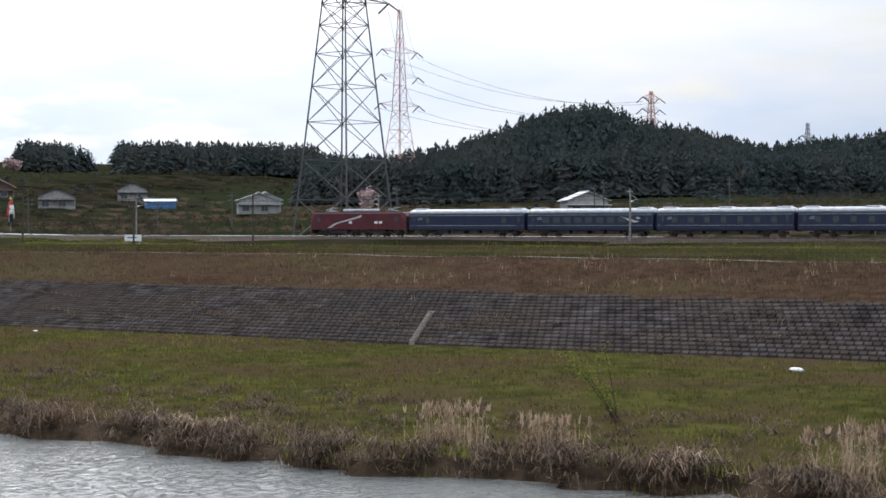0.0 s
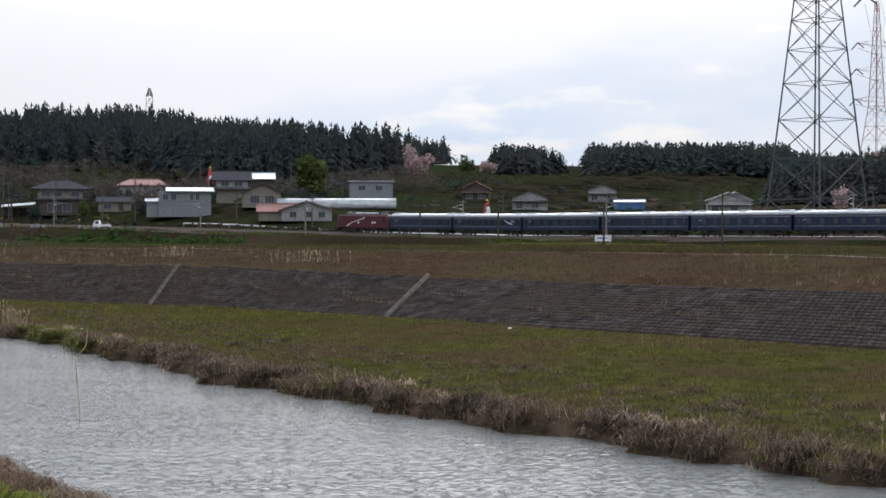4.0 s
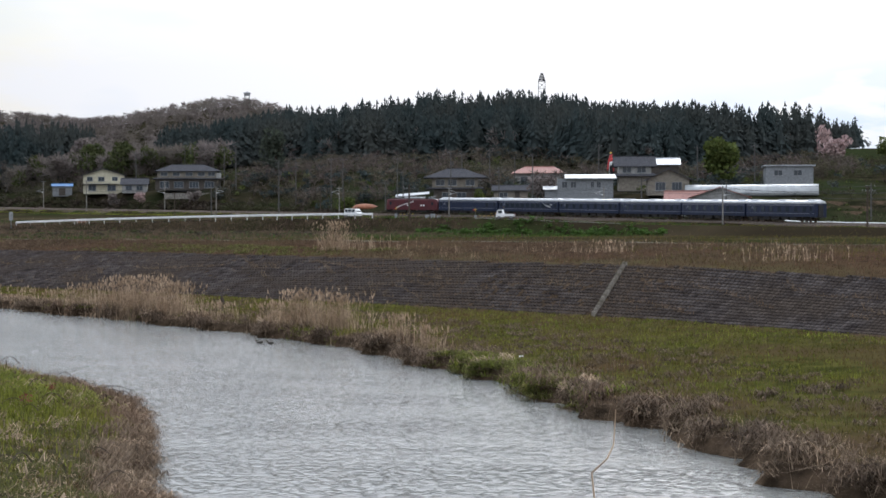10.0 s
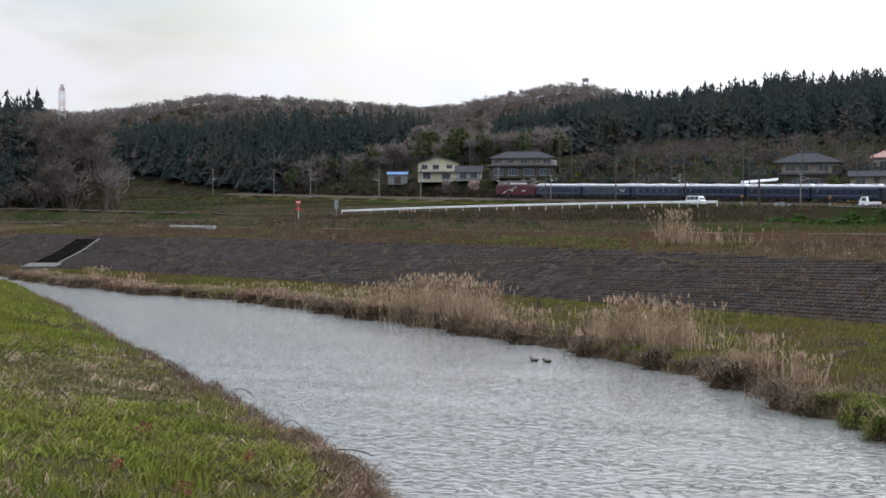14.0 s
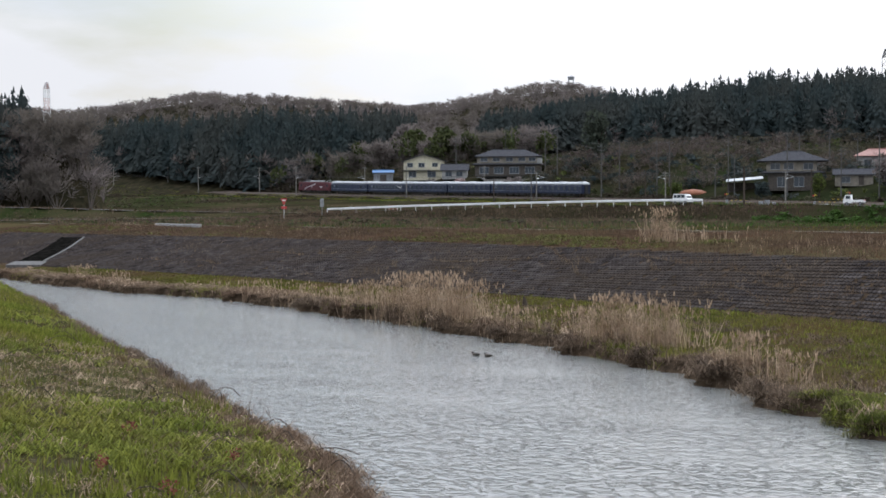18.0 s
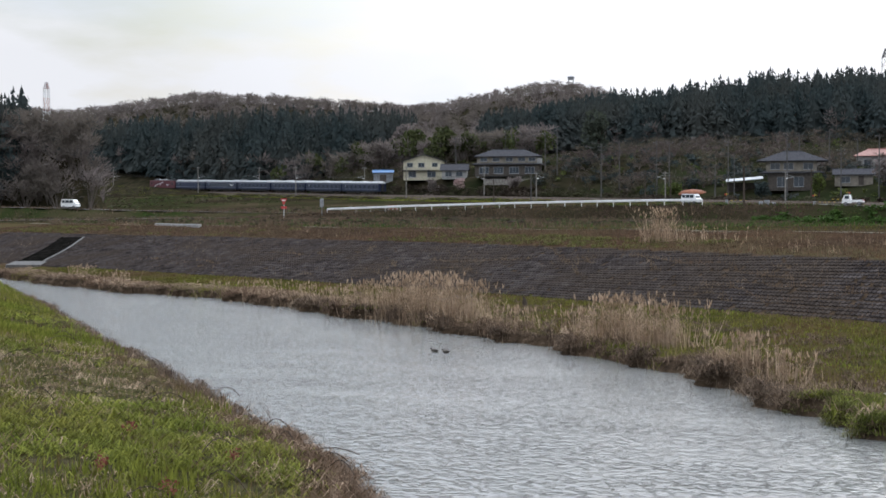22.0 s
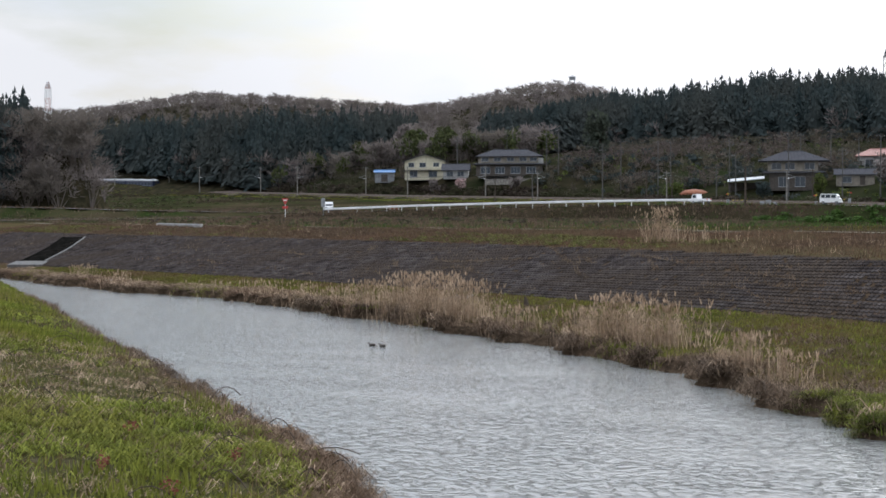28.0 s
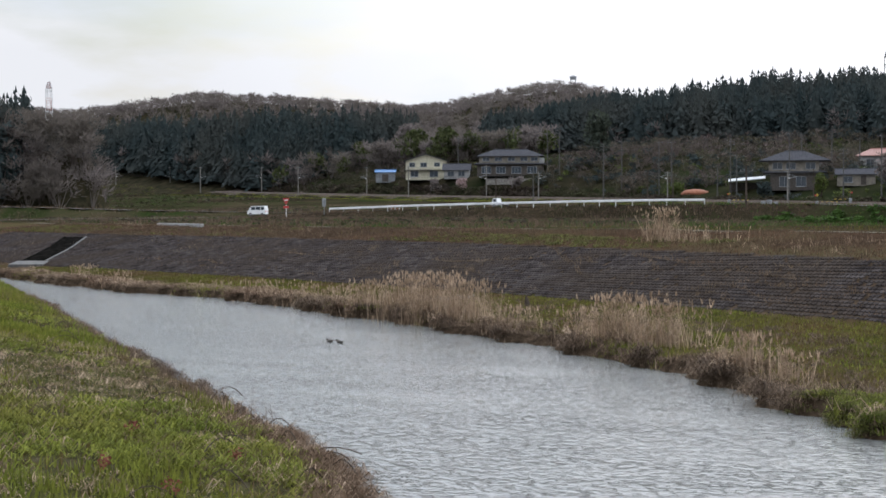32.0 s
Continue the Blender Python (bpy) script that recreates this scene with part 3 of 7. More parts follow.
def build_track():
    ss = np.arange(60, 1500, 6.0)
    pts = [rail_at(s) for s in ss]
    side = []
    for i, p in enumerate(pts):
        d = (pts[min(i + 1, len(pts) - 1)] - pts[max(i - 1, 0)]).normalized()
        side.append(Vector((-d.y, d.x, 0)).normalized())
    bed = Shape()
    bed.loft([[p + n * 2.5 + Vector((0, 0, -0.75)), p + n * 1.7 + Vector((0, 0, -0.22)), p - n * 1.7 + Vector((0, 0, -0.22)), p - n * 2.5 + Vector((0, 0, -0.75))][::-1] for p, n in zip(pts, side)], closed=False)
    track = thing("railway_track", Matrix(), "single railway track on a bed of brown ballast", "railway track", kind="structure")
    part("ballast_bed", bed, M_BALLAST, track)
    for off in (0.53, -0.53):
        r = Shape()
        rings = [[p + n * (off + 0.04), p + n * (off - 0.04), p + n * (off - 0.04) + Vector((0, 0, -0.15)), p + n * (off + 0.04) + Vector((0, 0, -0.15))] for p, n in zip(pts, side)]
        r.loft(rings)
        part("rail", r, M_RUST, track, "worn steel rail")
    sl = Shape()
    for s in np.arange(300, 1300, 0.75):
        p, q = rail_at(s), rail_at(s + 1)
        d = (q - p).normalized()
        n = Vector((-d.y, d.x, 0)).normalized()
        a, b = d * 0.12, n * 1.05
        top = Vector((0, 0, -0.15))
        bot = Vector((0, 0, -0.3))
        sl.add([p - a - b + bot, p + a - b + bot, p + a + b + bot, p - a + b + bot, p - a - b + top, p + a - b + top, p + a + b + top, p - a + b + top],
               [(4, 5, 6, 7), (0, 1, 5, 4), (1, 2, 6, 5), (2, 3, 7, 6), (3, 0, 4, 7)])
    tagged(part("sleeper_row", sl, M_CONC, track), "rows of sleepers", kind="stuff")


M_RUST = mat("worn_rail_steel", (0.12, 0.08, 0.06), (0.22, 0.17, 0.14), 2.0, 0.5, 0.6)
M_BLUE = mat("blue_coach_paint", (0.004, 0.0095, 0.032), (0.008, 0.016, 0.048), 0.8, 0.42)
M_ROOF = mat("pale_grey_roof_paint", (0.4, 0.41, 0.42), (0.56, 0.57, 0.58), 1.5, 0.32)
M_CRIM = mat("red_locomotive_paint", (0.058, 0.005, 0.009), (0.09, 0.008, 0.012), 0.8, 0.5)
M_UNDER = mat("grimy_underframe", (0.012, 0.011, 0.01), (0.04, 0.035, 0.03), 3.0, 0.8)
M_SILVER = mat("silver_stripe", (0.26, 0.27, 0.29), (0.36, 0.37, 0.39), 3.0, 0.35, 0.5)

COACH, LOCO = 19.6, 17.8


def wheelset(parent, x, r=0.43):
    s = Shape()
    for y in (-0.53, 0.53):
        s.tube((0, y - 0.07, 0), (0, y + 0.07, 0), r, n=14)
    s.tube((0, -0.6, 0), (0, 0.6, 0), 0.07, n=8)
    ob = part("wheelset", s, M_RUST, parent)
    ob.location = (x, 0, r)
    return ob


def bogie(parent, x, base=2.3, r=0.43):
    s = Shape()
    for y in (-0.98, 0.98):
        s.box(-base / 2 - 0.55, base / 2 + 0.55, y - 0.08, y + 0.08, 0.45, 0.75, 0.04)
        for k in (-1, 1):
            s.box(k * base / 2 - 0.2, k * base / 2 + 0.2, y - 0.12, y + 0.12, 0.25, 0.62, 0.04)
        s.tube((0, y, 0.55), (0, y, 0.98), 0.22, n=8)
    s.box(-0.3, 0.3, -1.0, 1.0, 0.5, 0.85, 0.04)
    ob = part("bogie", s, M_UNDER, parent)
    ob.location = (x, 0, 0)
    for k in (-1, 1):
        wheelset(ob, k * base / 2, r)
    return ob


def pane(parent, x0, x1, z0, z1, y, name="window", material=None, depth=0.03):
    """A window set against a car's side at y, with its pane let into a thin frame."""
    k = 1 if y > 0 else -1
    ya, yb = sorted((y - k * 0.02, y + k * 0.012))
    f = Shape()
    t = 0.05
    for a, b, c, d in ((x0 - t, x0, z0 - t, z1 + t), (x1, x1 + t, z0 - t, z1 + t), (x0, x1, z0 - t, z0), (x0, x1, z1, z1 + t)):
        f.box(a, b, ya, yb, c, d)
    w = part(name, f, material or M_UNDER, parent)
    g = Shape().box(x0, x1, min(ya, yb) + 0.002, max(ya, yb) - 0.006, z0, z1)
    part("pane", g, M_GLASS, w)
    return w


def make_coach(label, plan, emblem=False, vents=0):
    car = thing("passenger_coach", Matrix(), label, "railway coach", "coaches of the train")
    h = COACH / 2 - 0.25
    body = Shape()
    rings = []
    for x, w in ((-h, 1.36), (-h + 0.12, 1.43), (h - 0.12, 1.43), (h, 1.36)):
        rings.append([(x, -w, 1.0), (x, -w, 3.15), (x, -w * 0.97, 3.3), (x, w * 0.97, 3.3), (x, w, 3.15), (x, w, 1.0)])
    body.loft([r[::-1] for r in rings])
    part("body", body, M_BLUE, car)
    roof = Shape()
    rr = []
    for x, w, t in ((-h + 0.02, 1.30, 3.85), (-h + 0.4, 1.40, 3.98), (h - 0.4, 1.40, 3.98), (h - 0.02, 1.30, 3.85)):
        rr.append([(x, w * math.cos(k / 10 * math.pi), 3.31 + (t - 3.31) * math.sin(k / 10 * math.pi) ** 0.6) for k in range(11)])
    roof.loft(rr)
    part("roof", roof, M_ROOF, car, "pale silver-grey rounded roof", smooth=True)
    for x in np.linspace(-h + 1.6, h - 1.6, 2 + vents):
        part("roof_unit", Shape().box(x - 0.9, x + 0.9, -0.8, 0.8, 3.86, 4.1, 0.1), M_ROOF, car)
    for y in (-1.445, 1.445):
        for z in (1.55, 3.0):
            part("stripe", Shape().box(-h + 0.15, h - 0.15, min(y, y * 0.985), max(y, y * 0.985), z, z + 0.07), M_SILVER, car, "thin silver stripe")
        for x0, x1 in plan:
            pane(car, x0, x1, 1.95, 2.72, y)
        for x in (-h + 0.9, h - 0.9):
            d = Shape().box(x - 0.42, x + 0.42, min(y, y * 0.992), max(y, y * 0.992), 1.15, 3.0, 0.0)
            dr = part("door", d, M_BLUE, car)
            pane(dr, x - 0.2, x + 0.2, 2.1, 2.75, y * 1.003)
        part("number_plate", Shape().box(h - 2.3, h - 1.5, min(y, y * 0.994), max(y, y * 0.994), 2.42, 2.52), M_SILVER, car, "plain pale lettering bar")
        part("number_plate", Shape().box(h - 2.3, h - 1.7, min(y, y * 0.994), max(y, y * 0.994), 2.62, 2.72), M_SILVER, car, "plain pale lettering bar")
        if emblem:
            k = 1 if y > 0 else -1
            e = Shape()
            yy = y + k * 0.012
            z = 2.25
            e.add([(-7.6, yy, z - 0.15), (-4.7, yy, z + 0.62), (-6.0, yy, z - 0.05), (-6.9, yy, z - 0.3)], [(0, 1, 2, 3), (3, 2, 1, 0)])
            e.add([(-7.9, yy, z + 0.25), (-7.2, yy, z + 0.55), (-7.0, yy, z + 0.3), (-7.4, yy, z + 0.2)], [(0, 1, 2, 3), (3, 2, 1, 0)])
            part("emblem", e, M_WHITEP, car, "white sweeping emblem")
    for x0, x1 in ((-4.6, -2.6), (-2.2, -0.4), (0.3, 2.6), (3.0, 4.6)):
        part("underfloor_box", Shape().box(x0, x1, -1.2, 1.2, 0.38, 0.98, 0.06), M_UNDER, car)
    part("sole_bar", Shape().box(-h, h, -1.3, 1.3, 0.86, 1.0), M_UNDER, car)
    for k in (-1, 1):
        part("gangway", Shape().box(k * h - 0.2, k * h + 0.2, -0.55, 0.55, 1.05, 3.1, 0.05), M_BLACK, car, "black folding gangway")
        part("coupler", Shape().box(k * (h + 0.13) - 0.25, k * (h + 0.13) + 0.25, -0.15, 0.15, 0.75, 1.0, 0.03), M_UNDER, car)
        bogie(car, k * (h - 3.1))
    return car


def make_loco():
    car = thing("electric_locomotive", Matrix(), "dark red electric locomotive with a white sweeping stripe", "locomotive")
    h = LOCO / 2 - 0.3
    body = Shape()
    rings = []
    for x, w, z1, zt in ((-h, 1.25, 2.1, 3.0), (-h + 0.35, 1.4, 2.3, 3.5), (-h + 0.9, 1.44, 3.4, 3.62), (h - 0.9, 1.44, 3.4, 3.62), (h - 0.35, 1.4, 2.3, 3.5), (h, 1.25, 2.1, 3.0)):
        rings.append([(x, -w, 1.0), (x, -w, z1), (x, -w * 0.9, zt), (x, w * 0.9, zt), (x, w, z1), (x, w, 1.0)])
    body.loft([r[::-1] for r in rings])
    part("body", body, M_CRIM, car)
    part("roof_deck", Shape().box(-h + 1.6, h - 1.6, -1.2, 1.2, 3.62, 3.74, 0.03), M_UNDER, car)
    part("roof_unit", Shape().box(-2.6, 2.9, -0.95, 0.95, 3.74, 4.12, 0.1), M_ROOF, car, "grey equipment housing")
    for k in (-1, 1):
        x = k * (h - 3.0)
        p = Shape()
        for y in (-0.5, 0.5):
            p.tube((x - 0.9, y, 3.78), (x + 0.7, y * 0.9, 4.05), 0.035)
            p.tube((x + 0.7, y * 0.9, 4.05), (x - 0.7, y * 0.8, 4.3), 0.03)
        p.box(x - 0.85, x - 0.55, -0.8, 0.8, 4.3, 4.36, 0.02)
        p.box(x - 1.0, x + 0.8, -0.6, 0.6, 3.74, 3.8, 0.02)
        part("pantograph", p, M_STEEL, car, "folded grey pantograph")
        for y in (-0.55, 0.55):
            w = Shape()
            xf = k * (h - 0.03)
            w.add([(xf + k * 0.0, y - 0.42, 2.15), (xf, y + 0.42, 2.15), (xf - k * 0.22, y + 0.4, 2.85), (xf - k * 0.22, y - 0.4, 2.85),
                   (xf - k * 0.12, y - 0.42, 2.15), (xf - k * 0.12, y + 0.42, 2.15), (xf - k * 0.34, y + 0.4, 2.85), (xf - k * 0.34, y - 0.4, 2.85)],
                  [(0, 1, 2, 3), (7, 6, 5, 4), (0, 4, 5, 1), (1, 5, 6, 2), (2, 6, 7, 3), (3, 7, 4, 0)])
            part("windscreen", w, M_GLASS, car)
            part("headlight", Shape().tube((k * (h - 0.05), y * 1.5, 1.75), (k * (h + 0.04), y * 1.5, 1.75), 0.13, n=10), M_GLASS, car)
        part("skirt", Shape().box(k * (h - 0.15) - 0.15, k * (h - 0.15) + 0.15, -1.2, 1.2, 0.35, 1.0, 0.05), M_UNDER, car)
        part("coupler", Shape().box(k * (h + 0.1) - 0.25, k * (h + 0.1) + 0.25, -0.15, 0.15, 0.75, 1.0, 0.03), M_UNDER, car)
        bogie(car, k * (h - 3.0), 2.4, 0.5)
    bogie(car, 0, 2.4, 0.5)
    for y in (-1.45, 1.45):
        k = 1 if y > 0 else -1
        e = Shape()
        up, lo = [], []
        n = 9
        for i in range(n):
            q = i / (n - 1)
            x = h - 3.2 - 6.2 * (1 - (1 - q) ** 1.6)
            z = 1.25 + 2.05 * q ** 0.55
            up.append((x, y + k * 0.006, z))
            lo.append((x - 0.55 * (1 - q) - 0.05, y + k * 0.006, z - 0.32 * q - 0.02))
        fs = [(i, i + 1, n + i + 1, n + i) for i in range(n - 1)]
        e.add(up + lo, fs + [f[::-1] for f in fs])
        part("stripe", e, M_WHITEP, car, "white sweeping stripe")
        for x in (-4.2, -3.4, 1.2):
            part("lettering_bar", Shape().box(x - 0.28, x + 0.28, min(y, y * 0.994), max(y, y * 0.994), 1.9, 2.25), M_WHITEP, car, "plain white mark")
        for x in (-h + 1.6, h - 1.6):
            pane(car, x - 0.3, x + 0.3, 2.2, 2.85, y)
        for x in (-2.0, -0.8, 0.4):
            g = Shape()
            for i in range(5):
                g.box(x - 0.45, x + 0.45, min(y, y * 0.99), max(y, y * 0.99), 2.5 + i * 0.12, 2.56 + i * 0.12)
            part("louvre", g, M_CRIM, car)
    part("underfloor_box", Shape().box(-5.0, -1.9, -1.2, 1.2, 0.4, 1.0, 0.06), M_UNDER, car)
    part("underfloor_box", Shape().box(1.9, 5.0, -1.2, 1.2, 0.4, 1.0, 0.06), M_UNDER, car)
    return car


def build_train():
    loco = make_loco()
    few = [(-6.6, -5.9), (6.0, 6.7)]
    rows = [(x - 0.55, x + 0.55) for x in np.arange(-6.6, 7.0, 1.65)]
    sparse = [(x - 0.4, x + 0.4) for x in np.arange(-6.9, 7.0, 2.3)]
    coaches = [make_coach("blue power coach with few windows and silver roof", few),
               make_coach("blue sleeping coach with white emblem and silver roof", rows, True)]
    plain = make_coach("blue sleeping coach with silver stripes and grey roof", sparse, vents=1)
    coaches += [plain, copy_thing(plain, Matrix()), copy_thing(plain, Matrix()), copy_thing(plain, Matrix())]
    return [loco] + coaches


TRAIN_S = [
    (0, 572.0), (1, 601.0), (2, 629.0), (3, 658.0), (3.5, 672.0), (5.5, 726.0), (6, 740.0), (7.5, 773.0), (9, 794.0), (10, 805.0), (11, 821.0), (12, 849.0), (13, 873.5), (14, 896.4), (15, 918.5), (16, 941.0), (17, 964.9), (18, 988.1), (19, 1011.5), (20, 1034.6), (21, 1057.7), (22, 1080.1), (23, 1101.5), (25, 1145.5), (28, 1213.5), (32, 1303.0),
]


def train_rows(off, length):
    rows = []
    for t in np.arange(0, 32.01, 0.5):
        s = float(np.interp(t, [a for a, _ in TRAIN_S], [b for _, b in TRAIN_S])) - off
        a, b = rail_at(s - length * 0.18), rail_at(s - length * 0.82)
        d = (a - b).normalized()
        mid = (a + b) / 2
        rows.append((float(t), Matrix.Translation(mid) @ d.to_track_quat("X", "Z").to_matrix().to_4x4()))
    return rows


build_track()
TRAIN = build_train()


# ---------- woods ----------
def patch(x, y, s=1.0, o=0.0):
    """Uneven patches, about 0 to 1."""
    return 0.5 + 0.5 * wave(x * s + o, y * s - o)


def conifer(seed, tiers=13, arms=11):
    """A unit cedar: a narrow inner cone clad in many small drooping sprays, uneven and blunt at the top. Height 1."""
    rnd = random.Random(seed)
    v, f = [], []

    def tri(a, b, c):
        k = len(v)
        v.extend((a, b, c))
        f.append((k, k + 1, k + 2))
    fat, blunt = rnd.uniform(0.25, 0.31), rnd.uniform(0.5, 0.66)
    lobes = [rnd.uniform(0, 6.28) for _ in range(3)]

    def env(q, a):
        return fat * (1 - q) ** blunt * (1 + 0.16 * math.sin(2 * a + lobes[0]) * math.sin(9 * q + lobes[1]) + 0.1 * math.sin(23 * q + 3 * a + lobes[2])) + 0.012
    for j in range(6):
        a, b = j * math.pi / 3, (j + 1) * math.pi / 3
        tri((0.72 * env(0.1, a) * math.cos(a), 0.72 * env(0.1, a) * math.sin(a), 0.1), (0.72 * env(0.1, b) * math.cos(b), 0.72 * env(0.1, b) * math.sin(b), 0.1), (0, 0, 0.93))
    n = tiers * arms + 30
    for i in range(n):
        q = (i + rnd.random()) / n
        q = 1 - (1 - q) ** 0.62
        a = rnd.uniform(0, 2 * math.pi)
        r, z = env(q, a), 0.1 + 0.88 * q
        ln = rnd.uniform(0.055, 0.1) * (1.15 - 0.5 * q)
        w = ln * rnd.uniform(0.35, 0.6) / max(r, 0.03)
        r0, r1 = r * rnd.uniform(0.62, 0.8), r * rnd.uniform(0.92, 1.15)
        up = ln * rnd.uniform(0.2, 0.7)
        tri((r0 * math.cos(a), r0 * math.sin(a), z + up), (r1 * math.cos(a - w), r1 * math.sin(a - w), z - ln * rnd.uniform(0.3, 0.8)), (r1 * math.cos(a + w), r1 * math.sin(a + w), z - ln * rnd.uniform(0.3, 0.8)))
    for j in range(3):
        a = j * 2.1
        tri((0.012 * math.cos(a), 0.012 * math.sin(a), 0), (0.012 * math.cos(a + 2.1), 0.012 * math.sin(a + 2.1), 0), (0, 0, 0.9))
        tri((0.03 * math.cos(a), 0.03 * math.sin(a), 0.93), (0.03 * math.cos(a + 2.1), 0.03 * math.sin(a + 2.1), 0.93), (0, 0, 1.0 + rnd.uniform(0, 0.04)))
    return np.array(v), np.array(f)


def broadleaf(seed, clumps=130, low=0.12, spread=0.42, size=0.07):
    """A unit crown of small leaf clumps, uneven, with gaps. Height 1."""
    rnd = random.Random(seed)
    v, f = [], []
    lobes = [(rnd.uniform(-0.22, 0.22), rnd.uniform(-0.22, 0.22), rnd.uniform(0.38, 0.8), rnd.uniform(0.16, 0.26)) for _ in range(9)]
    for i in range(clumps):
        lx, ly, lz, lr = rnd.choice(lobes)
        a, b = rnd.uniform(0, 2 * math.pi), math.acos(rnd.uniform(-1, 1))
        r = lr * rnd.uniform(0.6, 1.05)
        c = Vector((lx + r * math.sin(b) * math.cos(a), ly + r * math.sin(b) * math.sin(a), max(low, lz + r * math.cos(b))))
        n = Vector((rnd.uniform(-1, 1), rnd.uniform(-1, 1), rnd.uniform(-1, 1))).normalized()
        s = n.orthogonal().normalized()
        t = n.cross(s)
        k = len(v)
        z = size * rnd.uniform(0.6, 1.3)
        v += [tuple(c + s * z), tuple(c + t * z * rnd.uniform(0.5, 1)), tuple(c - s * z * rnd.uniform(0.6, 1)), tuple(c - t * z * rnd.uniform(0.5, 1))]
        f += [(k, k + 1, k + 2), (k, k + 2, k + 3)]
    for j in range(3):
        a = j * 2.1
        k = len(v)
        v += [(0.02 * math.cos(a), 0.02 * math.sin(a), 0), (0.02 * math.cos(a + 2.1), 0.02 * math.sin(a + 2.1), 0), (0, 0, 0.6)]
        f += [(k, k + 1, k + 2)]
    return np.array(v), np.array(f)


def twiggy(seed, n=240, low=0.1, fine=1.0):
    """A unit leafless crown: many thin twigs fanning up and out from its limbs. Height 1."""
    rnd = random.Random(seed)
    v, f = [], []
    limbs = [(rnd.uniform(-0.2, 0.2), rnd.uniform(-0.2, 0.2), rnd.uniform(0.22, 0.72)) for _ in range(11)]

    def sliver(p, q, w):
        s = Vector((rnd.uniform(-1, 1), rnd.uniform(-1, 1), rnd.uniform(-0.3, 0.3))).normalized() * w
        k = len(v)
        v.extend((tuple(p - s), tuple(p + s), tuple(q)))
        f.append((k, k + 1, k + 2))
    for x, y, z in limbs:
        sliver(Vector((0, 0, 0.05)), Vector((x, y, z)), 0.012)
    for i in range(n):
        x, y, z = rnd.choice(limbs)
        d = Vector((x * 2 + rnd.gauss(0, 0.5), y * 2 + rnd.gauss(0, 0.5), rnd.uniform(-0.1, 1.0))).normalized()
        p = Vector((x, y, z)) + d * rnd.uniform(0.0, 0.16 + 0.12 * (1 - fine))
        q = p + d * rnd.uniform(0.08, 0.2) * fine
        q.z = max(q.z, low)
        sliver(p, q, rnd.uniform(0.012, 0.026) * fine)
    return np.array(v), np.array(f)


def scatter(name, kinds, xs, ys, hs, material, label, category, wide=(0.85, 1.2), sink=0.3, zs=None, seed=5):
    rng = np.random.default_rng(seed)
    zs = height(xs, ys) - sink if zs is None else zs
    pick = rng.integers(0, len(kinds), len(xs))
    V, Fc, k = [], [], 0
    for i in range(len(kinds)):
        m = pick == i
        n = int(m.sum())
        if not n:
            continue
        kv, kf = kinds[i]
        a = rng.uniform(0, 2 * np.pi, n)
        h = hs[m]
        w = h * rng.uniform(*wide, n)
        c, s = np.cos(a), np.sin(a)
        x = (kv[None, :, 0] * c[:, None] - kv[None, :, 1] * s[:, None]) * w[:, None] + xs[m][:, None]
        y = (kv[None, :, 0] * s[:, None] + kv[None, :, 1] * c[:, None]) * w[:, None] + ys[m][:, None]
        z = kv[None, :, 2] * h[:, None] + zs[m][:, None]
        V.append(np.stack([x, y, z], -1).reshape(-1, 3))
        Fc.append((kf[None] + (np.arange(n) * len(kv))[:, None, None]).reshape(-1, 3) + k)
        k += n * len(kv)
    return stuff(name, np.concatenate(V), np.concatenate(Fc), material, label, category)


def ridge_points(line, wid, step, rng, front=1.0, reach=0.98):
    """Places for trees over a ridge, thinned on its far side."""
    x0, x1 = min(p[0] for p in line) - wid, max(p[0] for p in line) + wid
    y0, y1 = min(p[1] for p in line) - wid, max(p[1] for p in line) + wid
    n = int((x1 - x0) * (y1 - y0) / step ** 2)
    x, y = rng.uniform(x0, x1, n), rng.uniform(y0, y1, n)
    d, _ = ridge_distance(x, y, line)
    near = np.interp(x, [p[0] for p in sorted(line)], [p[1] for p in sorted(line)])
    u, v = to_uv(x, y)
    keep = (d < wid * reach) & (y < near + wid * 0.25) & ((v > np.interp(u, RAIL_U, RAIL_V) + 5) | (v < np.interp(u, RAIL_U, RAIL_V) - 8))
    return x[keep], y[keep]


